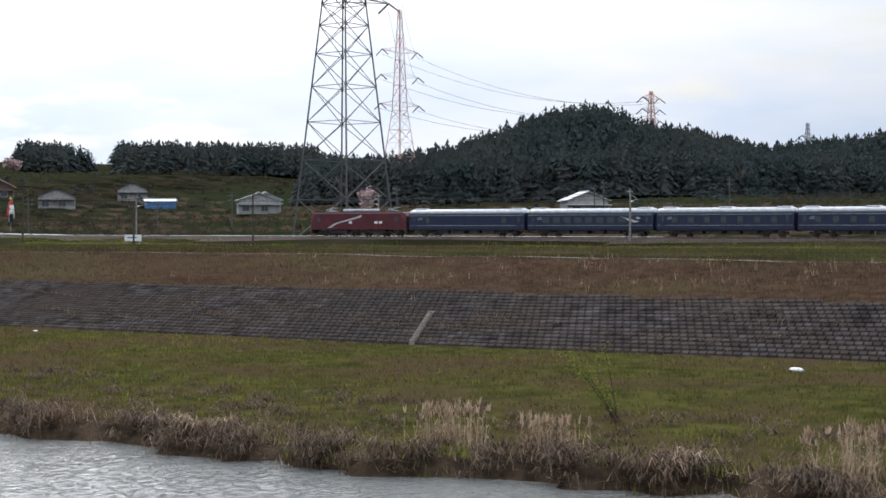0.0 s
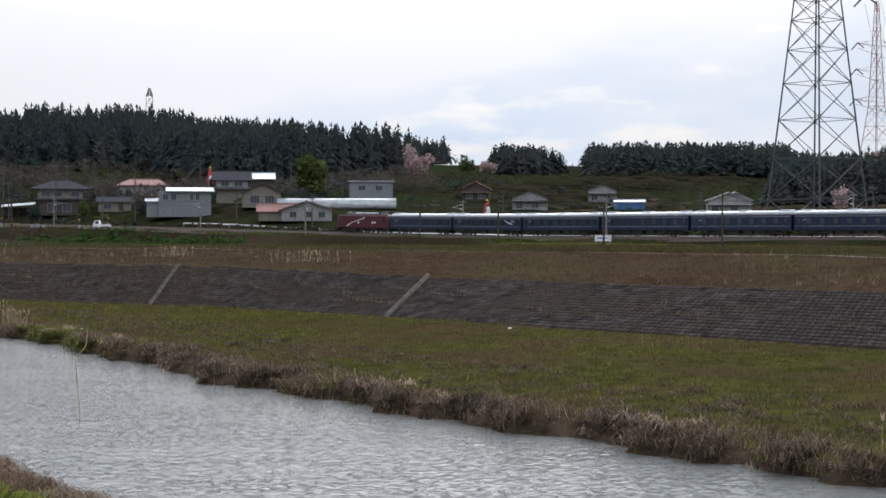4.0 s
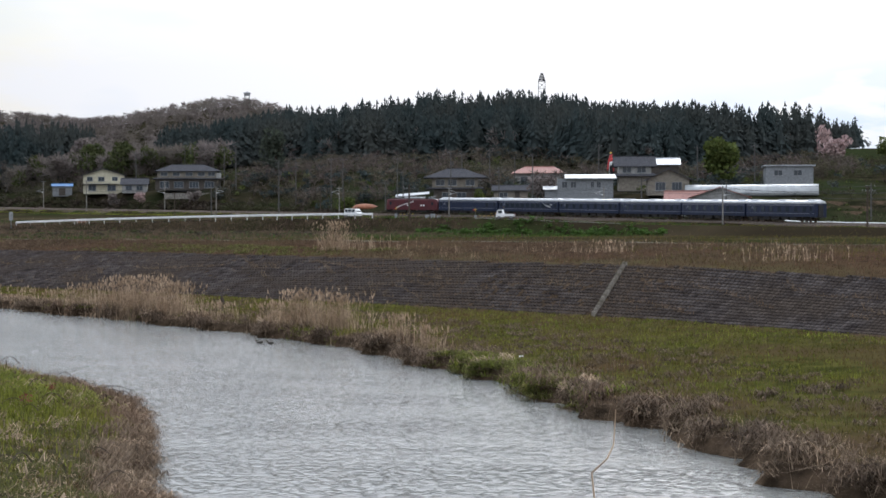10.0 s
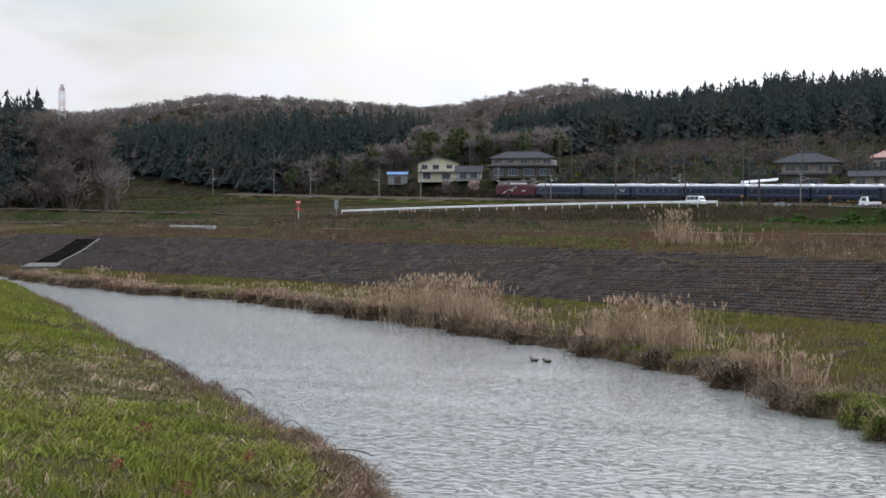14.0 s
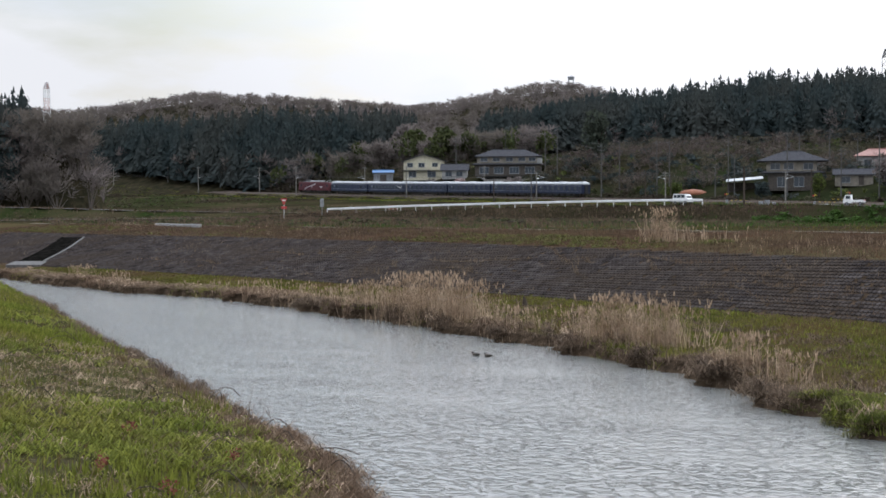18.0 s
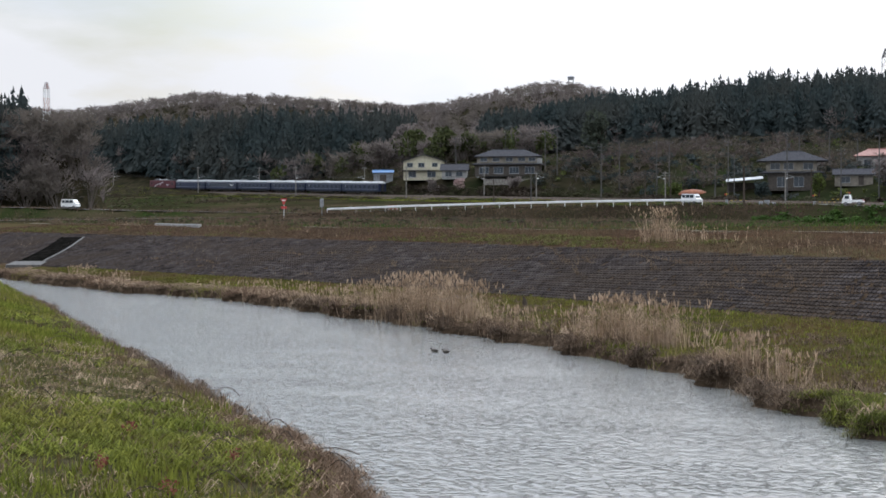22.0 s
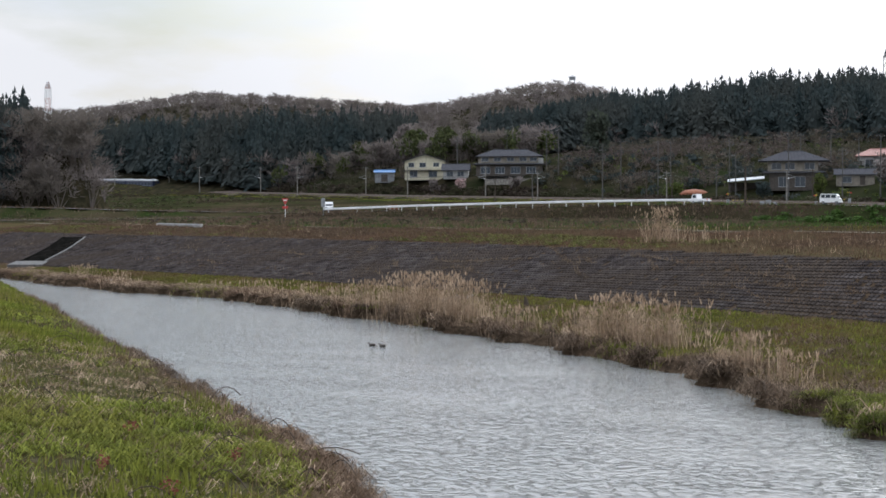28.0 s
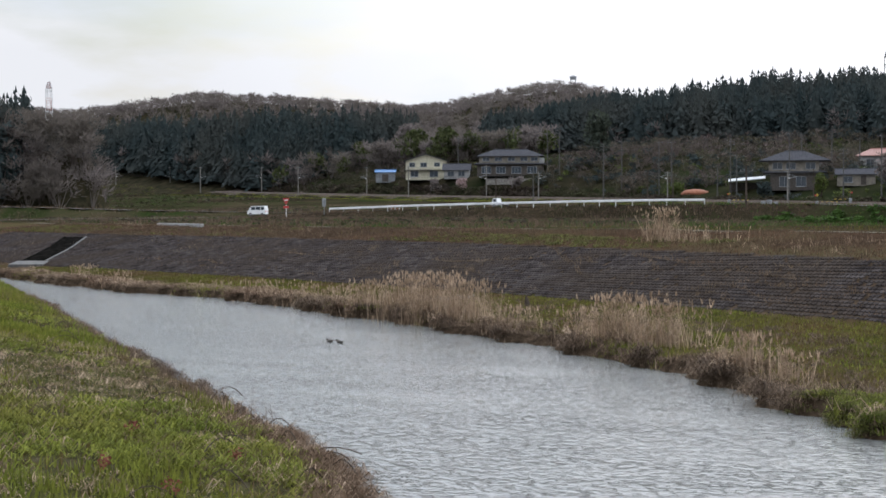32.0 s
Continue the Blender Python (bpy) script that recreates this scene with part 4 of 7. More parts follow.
def build_woods():
    rng = np.random.default_rng(11)
    cedars = [conifer(i) for i in range(6)]
    slim = [conifer(i + 20, 6, 7) for i in range(4)]
    rounds = [broadleaf(i + 30, 90, 0.15, 0.42, 0.078) for i in range(5)]
    crowns = [twiggy(i + 40) for i in range(6)]
    twigs = [twiggy(i + 50, 480, 0.06, 0.64) for i in range(5)]
    distant = [twiggy(i + 80, 95, 0.1, 1.25) for i in range(6)]
    spec = {"mid": (3.3, cedars, M_CEDAR), "left_front": (2.6, cedars, M_CEDAR), "left_cedar": (2.8, cedars, M_CEDAR), "right": (3.5, cedars, M_CEDAR), "right_low": (3.3, cedars, M_CEDAR), "gap": (3.5, slim, M_CEDAR), "blue": (5.0, slim, M_CEDAR),
            "mid_right": (3.2, cedars, M_CEDAR), "mid_low": (3.2, cedars, M_CEDAR), "gap_right": (4.5, slim, M_CEDAR), "big": (3.3, cedars, M_CEDAR), "brown": (5.0, distant, M_BARE), "left": (3.1, twigs, M_BARE)}
    for nm, (step, kinds, material) in spec.items():
        line, wid, th = RIDGES[nm]
        x, y = ridge_points(line, wid, step, rng)
        if nm == "mid":
            u, v = to_uv(x, y)
            m = v > np.interp(u, RAIL_U, RAIL_V) + 5
            x, y = x[m], y[m]
        h = th * rng.uniform(0.78, 1.1, len(x))
        if nm == "left":
            scatter("bare_wood", kinds, x, y, h, material, "leafless brown deciduous wood on a low rise", "woodland", (0.9, 1.3), seed=3)
        elif nm == "brown":
            scatter("bare_wood", kinds, x, y, h, material, "leafless brown deciduous wood covering a distant ridge", "woodland", (1.1, 1.6), seed=4)
        else:
            scatter("cedar_wood", kinds, x, y, h, material, "dense dark green cedar plantation on a hill", "woodland", (11 / th * 1.25, 11 / th * 1.75), seed=6)
            if nm == "big":
                m = rng.random(len(x)) < 0.4
                scatter("evergreen_wood", rounds, x[m] + 1, y[m] - 1, h[m] * 0.92, M_CEDAR, "rounded dark evergreen trees mixed among the cedars", "woodland", (0.7, 1.0), seed=7)
            m = rng.random(len(x)) < 0.09
            if m.sum() > 3 and nm not in ("blue", "gap"):
                scatter("deciduous_trees", crowns, x[m] + 1.5, y[m] - 1.5, h[m] * 0.75, M_BARE, "brownish bare trees among the cedars", "woodland", (0.8, 1.1), seed=8)

    # mixed bare wood between the two plantations
    n = 420
    x, y = rng.uniform(-232, -140, n), rng.uniform(468, 560, n)
    scatter("bare_wood", crowns, x, y, rng.uniform(7, 13, n), M_BARE, "bare mixed wood behind the houses", "woodland", (0.8, 1.2), seed=12)
    m = rng.random(n) < 0.3
    scatter("bamboo_grove", rounds, x[m] + 2, y[m] - 4, rng.uniform(6, 11, int(m.sum())), M_BAMBOO, "olive green bamboo and evergreens among the bare trees", "woodland", (0.7, 1.1), seed=13)


build_woods()


# ---------- houses ----------
M_CREAM = mat("cream_render", (0.45, 0.42, 0.3), (0.58, 0.54, 0.41), 1.5, 0.85)
M_WALLG = mat("grey_siding", (0.16, 0.17, 0.18), (0.24, 0.25, 0.26), 2.0, 0.8)
M_WALLB = mat("beige_mortar", (0.17, 0.15, 0.12), (0.26, 0.23, 0.19), 1.5, 0.85)
M_WALLW = mat("whitewashed_wall", (0.24, 0.24, 0.23), (0.35, 0.345, 0.33), 1.5, 0.85)
# dark timber; also painted shade on the crossing house's ground floor
M_WALLD = mat("dark_timber_and_shaded_wall", (0.045, 0.038, 0.032), (0.09, 0.075, 0.062), 2.0, 0.85)
M_TILE = mat("grey_roof_tile", (0.045, 0.045, 0.05), (0.095, 0.095, 0.102), 3.0, 0.9)
M_TIN = mat("pale_metal_roof", (0.3, 0.315, 0.33), (0.44, 0.45, 0.47), 1.0, 0.4, 0.2)
M_REDROOF = mat("faded_red_roof", (0.2, 0.085, 0.065), (0.32, 0.16, 0.13), 2.0, 0.7)
M_BLUEROOF = mat("blue_metal_roof", (0.03, 0.11, 0.26), (0.06, 0.17, 0.36), 2.0, 0.5)
M_VINYL = mat("white_vinyl_sheet", (0.27, 0.285, 0.29), (0.4, 0.415, 0.415), 0.6, 0.4)
M_ORANGE = mat("orange_sheet", (0.22, 0.07, 0.03), (0.32, 0.12, 0.06), 1.5, 0.7)
M_SIGNRED = mat("red_enamel", (0.42, 0.03, 0.03), (0.5, 0.05, 0.05), 2.0, 0.5)
M_YELLOW = mat("yellow_paint", (0.5, 0.34, 0.03), (0.6, 0.42, 0.05), 2.0, 0.6)


def hip_roof(w, d, z, h, over=0.7, ridge=0.45, t=0.14):
    """A hipped roof with eaves, a thick edge and a ridge cap."""
    a, b, r = w / 2 + over, d / 2 + over, w / 2 * ridge
    s = Shape()
    s.add([(-a, -b, z), (a, -b, z), (a, b, z), (-a, b, z), (-a, -b, z - t), (a, -b, z - t), (a, b, z - t), (-a, b, z - t), (-r, 0, z + h), (r, 0, z + h)],
          [(0, 1, 9, 8), (1, 2, 9), (2, 3, 8, 9), (3, 0, 8), (7, 6, 5, 4), (0, 4, 5, 1), (1, 5, 6, 2), (2, 6, 7, 3), (3, 7, 4, 0)])
    s.box(-r - 0.1, r + 0.1, -0.16, 0.16, z + h - 0.12, z + h + 0.14, 0.04)
    return s


def gable_roof(w, d, z, h, over=0.6, t=0.16, along="x"):
    """Two thick slopes; the ridge runs along x or y."""
    a, b = w / 2 + over, d / 2 + over
    s = Shape()
    if along == "x":
        pts = [(-b, z - over * h / (d / 2)), (0, z + h), (b, z - over * h / (d / 2))]
        prof = [(y, q) for y, q in pts] + [(y, q - t) for y, q in reversed(pts)]
        s.loft([[(x, y, q) for y, q in prof] for x in (-a, a)])
        s.box(-a, a, -0.14, 0.14, z + h - 0.06, z + h + 0.12, 0.03)
    else:
        pts = [(-a, z - over * h / (w / 2)), (0, z + h), (a, z - over * h / (w / 2))]
        prof = [(x, q) for x, q in pts] + [(x, q - t) for x, q in reversed(pts)]
        s.loft([[(x, y, q) for x, q in prof][::-1] for y in (-b, b)])
        s.box(-0.14, 0.14, -b, b, z + h - 0.06, z + h + 0.12, 0.03)
    return s


def gable_walls(w, d, z0, z1, h, along="x"):
    a, b = w / 2, d / 2
    if along == "x":
        pr = [(-b, z0), (b, z0), (b, z1), (0, z1 + h), (-b, z1)]
        return Shape().loft([[(x, y, q) for y, q in pr] for x in (-a, a)])
    pr = [(-a, z0), (a, z0), (a, z1), (0, z1 + h), (-a, z1)]
    return Shape().loft([[(x, y, q) for x, q in pr][::-1] for y in (-b, b)])


def window(parent, x0, x1, z0, z1, y, bars=1):
    """A framed sash window on the wall that faces -y at y."""
    f = Shape()
    t = 0.09
    for a, b, c, e in ((x0 - t, x0, z0 - t, z1 + t), (x1, x1 + t, z0 - t, z1 + t), (x0, x1, z0 - t, z0), (x0, x1, z1, z1 + t)):
        f.box(a, b, y - 0.07, y + 0.05, c, e)
    for k in range(1, bars + 1):
        xm = x0 + (x1 - x0) * k / (bars + 1)
        f.box(xm - 0.03, xm + 0.03, y - 0.05, y + 0.03, z0, z1)
    w = part("window", f, M_STEEL, parent)
    part("pane", Shape().box(x0, x1, y - 0.02, y + 0.02, z0, z1), M_GLASS, w)
    part("sill", Shape().box(x0 - 0.15, x1 + 0.15, y - 0.16, y, z0 - t - 0.07, z0 - t), M_STEEL, w)


def house_at(name, x, y, yaw, label, sink=0.3):
    return thing(name, pose(x, y, ground_z(x, y) - sink, 0, 0, yaw), label, "house", "village houses")


def build_houses():
    # cream two-storey house with a gable
    h = house_at("house", -165.6, 440, 18, "cream two-storey house with grey gabled roof")
    part("wall", gable_walls(12.4, 8, 0, 6.0, 1.9, "y"), M_CREAM, h)
    part("roof", gable_roof(12.4, 8, 6.0, 1.9, 0.7, 0.18, "y"), M_TILE, h)
    part("porch_roof", Shape().box(-6.6, 2.0, -5.3, -4.0, 2.9, 3.1, 0.04), M_TILE, h)
    for a, b, c, d in ((-5.0, -3.4, 4.0, 5.2), (-1.6, 0.2, 4.0, 5.2), (2.6, 4.2, 4.0, 5.2), (-4.6, -2.4, 1.0, 2.7), (1.2, 3.6, 1.0, 2.7)):
        window(h, a, b, c, d, -4.0)
    part("balcony", Shape().box(1.8, 6.2, -5.0, -4.02, 3.1, 4.0, 0.05), M_CREAM, h)
    # small blue-roofed shed
    s = house_at("shed", -182.5, 448, 20, "small shed with a blue metal roof")
    part("wall", Shape().box(-3, 3, -2, 2, 0, 3.4, 0.03), M_WALLG, s)
    part("roof", gable_roof(6, 4, 3.4, 0.7, 0.4, 0.1, "x"), M_BLUEROOF, s)
    part("door", Shape().box(-1, 1, -2.06, -1.98, 0.3, 2.6), M_WALLD, s)
    # low grey house with white gable ends
    h = house_at("house", -153.5, 434, 16, "low grey-tiled house beside the cream house")
    part("wall", gable_walls(7.5, 6, 0, 3.0, 1.4, "x"), M_WALLW, h)
    part("roof", gable_roof(7.5, 6, 3.0, 1.6, 0.6, 0.16, "x"), M_TILE, h)
    for a in (-2.6, 0.6):
        window(h, a, a + 1.8, 0.9, 2.3, -3.0)
    # large farmhouse with a hipped roof over a long front
    h = house_at("house", -134, 426, 15, "large two-storey farmhouse with hipped grey tile roofs")
    part("wall", Shape().box(-9.6, 9.6, -4.5, 4.5, 0, 3.4, 0.03), M_WALLD, h)
    part("upper_wall", Shape().box(-9.0, 8.4, -3.8, 3.8, 3.4, 5.7, 0.03), M_WALLB, h)
    part("lower_roof", hip_roof(19.2, 9, 3.5, 1.0, 0.9, 0.8), M_TILE, h)
    part("roof", hip_roof(17.8, 7.6, 5.8, 2.0, 0.9, 0.55), M_TILE, h)
    for a in (-8.0, -4.4, -0.6, 3.0, 6.0):
        window(h, a, a + 1.9, 4.4, 5.4, -3.8)
    for a in (-8.2, -4.0, 0.5, 5.0):
        window(h, a, a + 2.6, 0.8, 2.6, -4.5, 2)
    part("balcony", Shape().box(8.4, 9.8, -4.4, 0, 3.6, 5.2, 0.04), M_WALLW, h)
    w = thing("garden_wall", pose(-128, 414, ground_z(-128, 414) - 0.3, 0, 0, 15), "low grey concrete garden wall", "wall")
    part("wall_panel", Shape().box(-9, 6, -0.12, 0.12, 0, 1.6, 0.02), M_CONC, w)
    part("coping", Shape().box(-9.1, 6.1, -0.18, 0.18, 1.6, 1.72, 0.02), M_CONC, w)
    # two-storey house by the level crossing
    h = house_at("house", -45.5, 369, 7, "two-storey house with wide hipped grey roof by the crossing")
    # ground floor coloured dark to stand in for the shadow over it
    part("wall", Shape().box(-5.6, 6.6, -4, 4, 0, 4.4, 0.03), M_WALLD, h)
    part("upper_wall", Shape().box(-6.0, 5.6, -3.4, 3.4, 4.4, 7.0, 0.03), M_WALLB, h)
    part("lower_roof", hip_roof(13.2, 8, 4.3, 0.9, 0.8, 0.8), M_TILE, h)
    part("roof", hip_roof(14.5, 7.4, 7.1, 2.3, 1.0, 0.3), M_TILE, h)
    part("skylight", Shape().box(1.2, 2.6, -2.0, -1.4, 8.25, 8.45, 0.03), M_GLASS, h)
    for a in (-5.0, -1.9, 2.6):
        window(h, a, a + 2.1, 5.1, 6.5, -3.4)
    for a in (-3.4, 0.4):
        window(h, a, a + 2.2, 1.0, 3.2, -4.0)
    part("door", Shape().box(3.6, 5.2, -4.08, -3.98, 0.4, 3.0), M_WALLD, h)
    h = house_at("annex", -31, 365, 6, "low annex with beige walls and grey roof")
    part("wall", gable_walls(8.5, 5, 0, 3.0, 1.0, "x"), M_WALLB, h)
    part("roof", gable_roof(8.5, 5, 3.0, 1.1, 0.6, 0.14, "x"), M_TILE, h)
    window(h, -2.8, -0.9, 0.9, 2.2, -2.5)
    part("door", Shape().box(1.0, 2.2, -2.58, -2.48, 0.3, 2.4), M_WALLD, h)
    s = house_at("lean_to_shed", -57.5, 374, 8, "open lean-to with a pale metal roof beside the house")
    part("roof", Shape().loft([[(x, -3.2, 3.0 + q), (x, 3.2, 3.7 + q), (x, 3.2, 3.85 + q), (x, -3.2, 3.15 + q)] for x, q in ((-4.4, -0.35), (4.4, 0.35))]), M_TIN, s)
    for x, y, z in ((-4.1, -2.9, 2.65), (0, -2.9, 2.98), (4.1, -2.9, 3.3), (-4.1, 2.9, 3.3), (4.1, 2.9, 3.95)):
        part("post", Shape().box(x - 0.08, x + 0.08, y - 0.08, y + 0.08, -0.2, z), M_WOODPOLE, s)
    part("back_wall", Shape().box(-4.2, 4.2, 2.95, 3.05, 0, 2.6), M_WALLD, s)
    s = thing("tarpaulin_heap", pose(-71.5, 381, ground_z(-71.5, 381) - 0.2), "heap covered by an orange sheet", "tarpaulin")
    part("sheet", Shape().loft([[(r * 3.9 * math.cos(a) * (1 + 0.12 * math.sin(3 * a)), r * 2.0 * math.sin(a), z) for a in [k * math.pi / 6 for k in range(12)]] for r, z in ((1.0, 0), (0.9, 0.7), (0.55, 1.25), (0.12, 1.45))]), M_ORANGE, s, smooth=True)
    # group with the pale roofs
    h = house_at("house", -11, 345, 4, "grey two-storey house with pale metal roof")
    h.scale = (0.87, 0.87, 0.87)
    part("wall", Shape().box(-8.0, 7.0, -4, 4, 0, 7.4, 0.03), M_WALLG, h)
    part("roof", Shape().loft([[(x, -4.9, 7.3), (x, 4.9, 8.6), (x, 4.9, 8.85), (x, -4.9, 7.55)] for x in (-6.0, 7.9)]), M_TIN, h)
    for a, b in ((-6.8, -5.4), (-4.4, -3.0), (1.0, 1.8), (2.6, 3.6)):
        window(h, a, b, 5.0, 6.6, -4.0)
    part("annex_wall", Shape().box(-11.5, -8.0, -3, 3, 0, 4.5, 0.03), M_WALLG, h)
    part("annex_roof", Shape().loft([[(x, -3.5, 4.4), (x, 3.5, 5.4), (x, 3.5, 5.6), (x, -3.5, 4.6)] for x in (-12, -8.0)]), M_TIN, h)
    h = house_at("house", 0, 364, 4, "white-walled house with dark tiled roofs")
    part("wall", Shape().box(-4, 5, -4, 4, 0, 3.8, 0.03), M_WALLB, h)
    part("upper_wall", Shape().box(-4, 4, -3.2, 3.2, 3.8, 6.6, 0.03), M_WALLW, h)
    part("lower_roof", hip_roof(10, 8.4, 3.8, 1.3, 0.9, 0.6), M_TILE, h)
    part("roof", gable_roof(9, 6.4, 6.7, 2.0, 0.8, 0.2, "x"), M_TILE, h)
    for a in (-3.0, 0.6):
        window(h, a, a + 2.0, 4.6, 6.0, -3.2)
    h = house_at("house", 8, 344, 3, "beige single-storey house with grey gabled roof")
    part("wall", gable_walls(9.5, 8, 0, 4.0, 2.2, "y"), M_WALLB, h)
    part("roof", gable_roof(9.5, 8, 4.0, 2.3, 0.8, 0.2, "y"), M_TILE, h)
    for a in (-3.0, 0.8):
        window(h, a, a + 2.2, 1.2, 3.0, -4.0, 2)
    h = house_at("barn", 5, 378, 2, "barn with a bright white metal roof")
    part("wall", Shape().box(-6, 6, -4, 4, 0, 6.0, 0.03), M_WALLD, h)
    part("roof", gable_roof(12, 8, 6.0, 1.6, 0.6, 0.14, "x"), M_TIN, h)
    h = house_at("house", -27, 410, 2, "distant house with faded red roof")
    part("wall", Shape().box(-7, 7, -4, 4, 0, 3.4, 0.03), M_WALLW, h)
    part("roof", hip_roof(14, 8, 3.4, 1.9, 0.8, 0.6), M_REDROOF, h)
    for a in (-5, -1, 3):
        window(h, a, a + 1.8, 1.0, 2.4, -4.0)
    h = house_at("warehouse", 36, 352, 0, "blue-grey warehouse with flat roof")
    part("wall", Shape().box(-5, 6, -4, 4, 0, 5.6, 0.03), M_WALLG, h)
    part("roof", Shape().box(-5.5, 6.5, -4.5, 4.5, 5.6, 5.85, 0.03), M_TIN, h)
    for a in (-3, 1.5):
        window(h, a, a + 1.8, 3.4, 4.6, -4.0)
    # houses behind the line further along
    h = house_at("house", 19, 320, -2, "white house with faded red gabled roof beside the line")
    part("wall", gable_walls(12, 7, 0, 2.9, 1.9, "y"), M_WALLW, h)
    part("roof", gable_roof(12, 7, 2.9, 2.0, 0.8, 0.18, "y"), M_REDROOF, h)
    part("wing_wall", gable_walls(9, 6, 0, 2.6, 1.5, "x"), M_WALLB, h).location = (-7, 1.5, 0)
    part("wing_roof", gable_roof(9, 6, 2.6, 1.6, 0.6, 0.16, "x"), M_REDROOF, h).location = (-7, 1.5, 0)
    for a in (-4, -0.4, 2.8):
        window(h, a, a + 1.5, 0.9, 2.2, -3.5)
    g = house_at("greenhouse", 27, 338, -4, "long low white vinyl greenhouse")
    rings = [[(x, 3.0 * math.cos(k / 8 * math.pi), 0.2 + 2.6 * math.sin(k / 8 * math.pi)) for k in range(9)] for x in np.linspace(-15, 15, 9)]
    part("cover", Shape().loft(rings), M_VINYL, g, smooth=True)
    for x in np.linspace(-15, 15, 9):
        hoop = Shape()
        p = [(x, 3.04 * math.cos(k / 8 * math.pi), 0.2 + 2.64 * math.sin(k / 8 * math.pi)) for k in range(9)]
        for a, b in zip(p[:-1], p[1:]):
            hoop.tube(a, b, 0.04, n=4, caps=False)
        part("hoop", hoop, M_STEEL, g)
    for x, y, w, lab, rm in ((78, 346, 9, "farmhouse with white gable among shrubs", M_TILE), (103, 372, 8, "small house below the cedar hill", M_TILE), (122, 316, 10, "white house with pale roof behind the line", M_TIN), (66, 362, 7, "old house with reddish roof on the terrace", M_REDROOF), (128, 330, 8, "pale-roofed house under the hill", M_TIN), (172, 240, 9, "pale-roofed house behind the line", M_TIN)):
        h = house_at("house", x, y, -12, lab)
        part("wall", gable_walls(w, 6, 0, 3.6, 1.7, "y"), M_WALLW if rm is not M_REDROOF else M_WALLD, h)
        part("roof", gable_roof(w, 6, 3.6, 1.8, 0.6, 0.16, "y"), rm, h)
        part("porch_roof", Shape().box(-w / 2 - 0.5, w / 2 + 0.5, -4.3, -3.0, 2.3, 2.5, 0.03), rm, h)
        for a in (-w / 2 + 1, 0.6):
            window(h, a, a + 1.6, 0.8, 2.0, -3.0)
    s = house_at("shed", 106, 352, -10, "blue-sided shed on the terraced fields")
    part("wall", Shape().box(-4, 4, -2, 2, 0, 2.4, 0.03), M_BLUEROOF, s)
    part("roof", gable_roof(8, 4, 2.4, 0.6, 0.3, 0.1, "x"), M_TIN, s)
    h = house_at("hut", -206, 762, 10, "small grey lookout hut on the far ridge top", sink=-5.5)
    for a, b in ((-1.2, -1.2), (1.2, -1.2), (1.2, 1.2), (-1.2, 1.2)):
        part("post", Shape().tube((a, b, -7), (a, b, 1.0), 0.14, n=6), M_STEEL, h)
    part("cabin", Shape().box(-1.5, 1.5, -1.5, 1.5, 0.2, 1.7, 0.05), M_STEEL, h)
    part("roof", hip_roof(3, 3, 1.7, 0.6, 0.4, 0.2), M_STEEL, h)


# ---------- poles and wires ----------
def utility_pole(x, y, h, label="grey concrete utility pole with crossarms", arms=2, dark=False, base=None, yaw=20, transformer=False):
    z = ground_z(x, y) if base is None else base
    p = thing("utility_pole", pose(x, y, z - 0.3, 0, 0, yaw), label, "utility pole", "utility poles")
    m = M_WOODPOLE if dark else M_POLE
    part("pole", Shape().tube((0, 0, 0), (0, 0, h + 0.3), 0.17, 0.11, 10), m, p)
    for k in range(arms):
        zz = h - 0.4 - k * 0.9
        part("crossarm", Shape().box(-0.95, 0.95, -0.06, 0.06, zz, zz + 0.1), M_POLE, p)
        for xx in (-0.8, -0.3, 0.8):
            part("insulator", Shape().tube((xx, 0, zz + 0.12), (xx, 0, zz + 0.3), 0.045, 0.03, 6), M_STEEL, p)
    if transformer:
        part("transformer", Shape().tube((0.45, 0, h - 3.4), (0.45, 0, h - 2.4), 0.3, n=10), M_POLE, p)
    return Vector((x, y, z + h))


def catenary_mast(s, h=6.6, side=-1, arm=True):
    p, q = rail_at(s), rail_at(s + 1)
    d = (q - p).normalized()
    n = Vector((-d.y, d.x, 0)).normalized() * side
    b = p + n * 2.9
    ang = math.degrees(math.atan2(-n.y, -n.x))
    t = thing("catenary_mast", pose(b.x, b.y, b.z - 0.7, 0, 0, ang), "grey railway mast with bracket and insulators", "railway mast", "railway masts")
    part("pole", Shape().tube((0, 0, 0), (0, 0, h + 0.7), 0.17, 0.13, 10), M_CONC, t)
    part("bracket", Shape().tube((0, 0, 5.5), (2.7, 0, 5.9), 0.045).tube((0, 0, 6.5), (2.7, 0, 5.9), 0.04), M_STEEL, t)
    part("insulator", Shape().tube((0.2, 0, 5.53), (0.7, 0, 5.6), 0.09, n=8), M_WHITEP, t)
    part("feeder_arm", Shape().box(-0.9, 0.9, -0.05, 0.05, h + 0.25, h + 0.37), M_STEEL, t)
    return b + Vector((0, 0, h))


def wire(name, a, b, sag, r=0.03, label="thin dark overhead wire", m=None):
    a, b = Vector(a), Vector(b)
    n = 10
    p = [a.lerp(b, i / n) - Vector((0, 0, sag * 4 * (i / n) * (1 - i / n))) for i in range(n + 1)]
    side = (b - a).cross(Vector((0, 0, 1))).normalized() * r
    up = Vector((0, 0, r))
    ob = part(name, Shape().loft([[q - side, q - up, q + side, q + up] for q in p]), m or M_BLACK)
    return tagged(ob, label, "wire", "overhead wires")


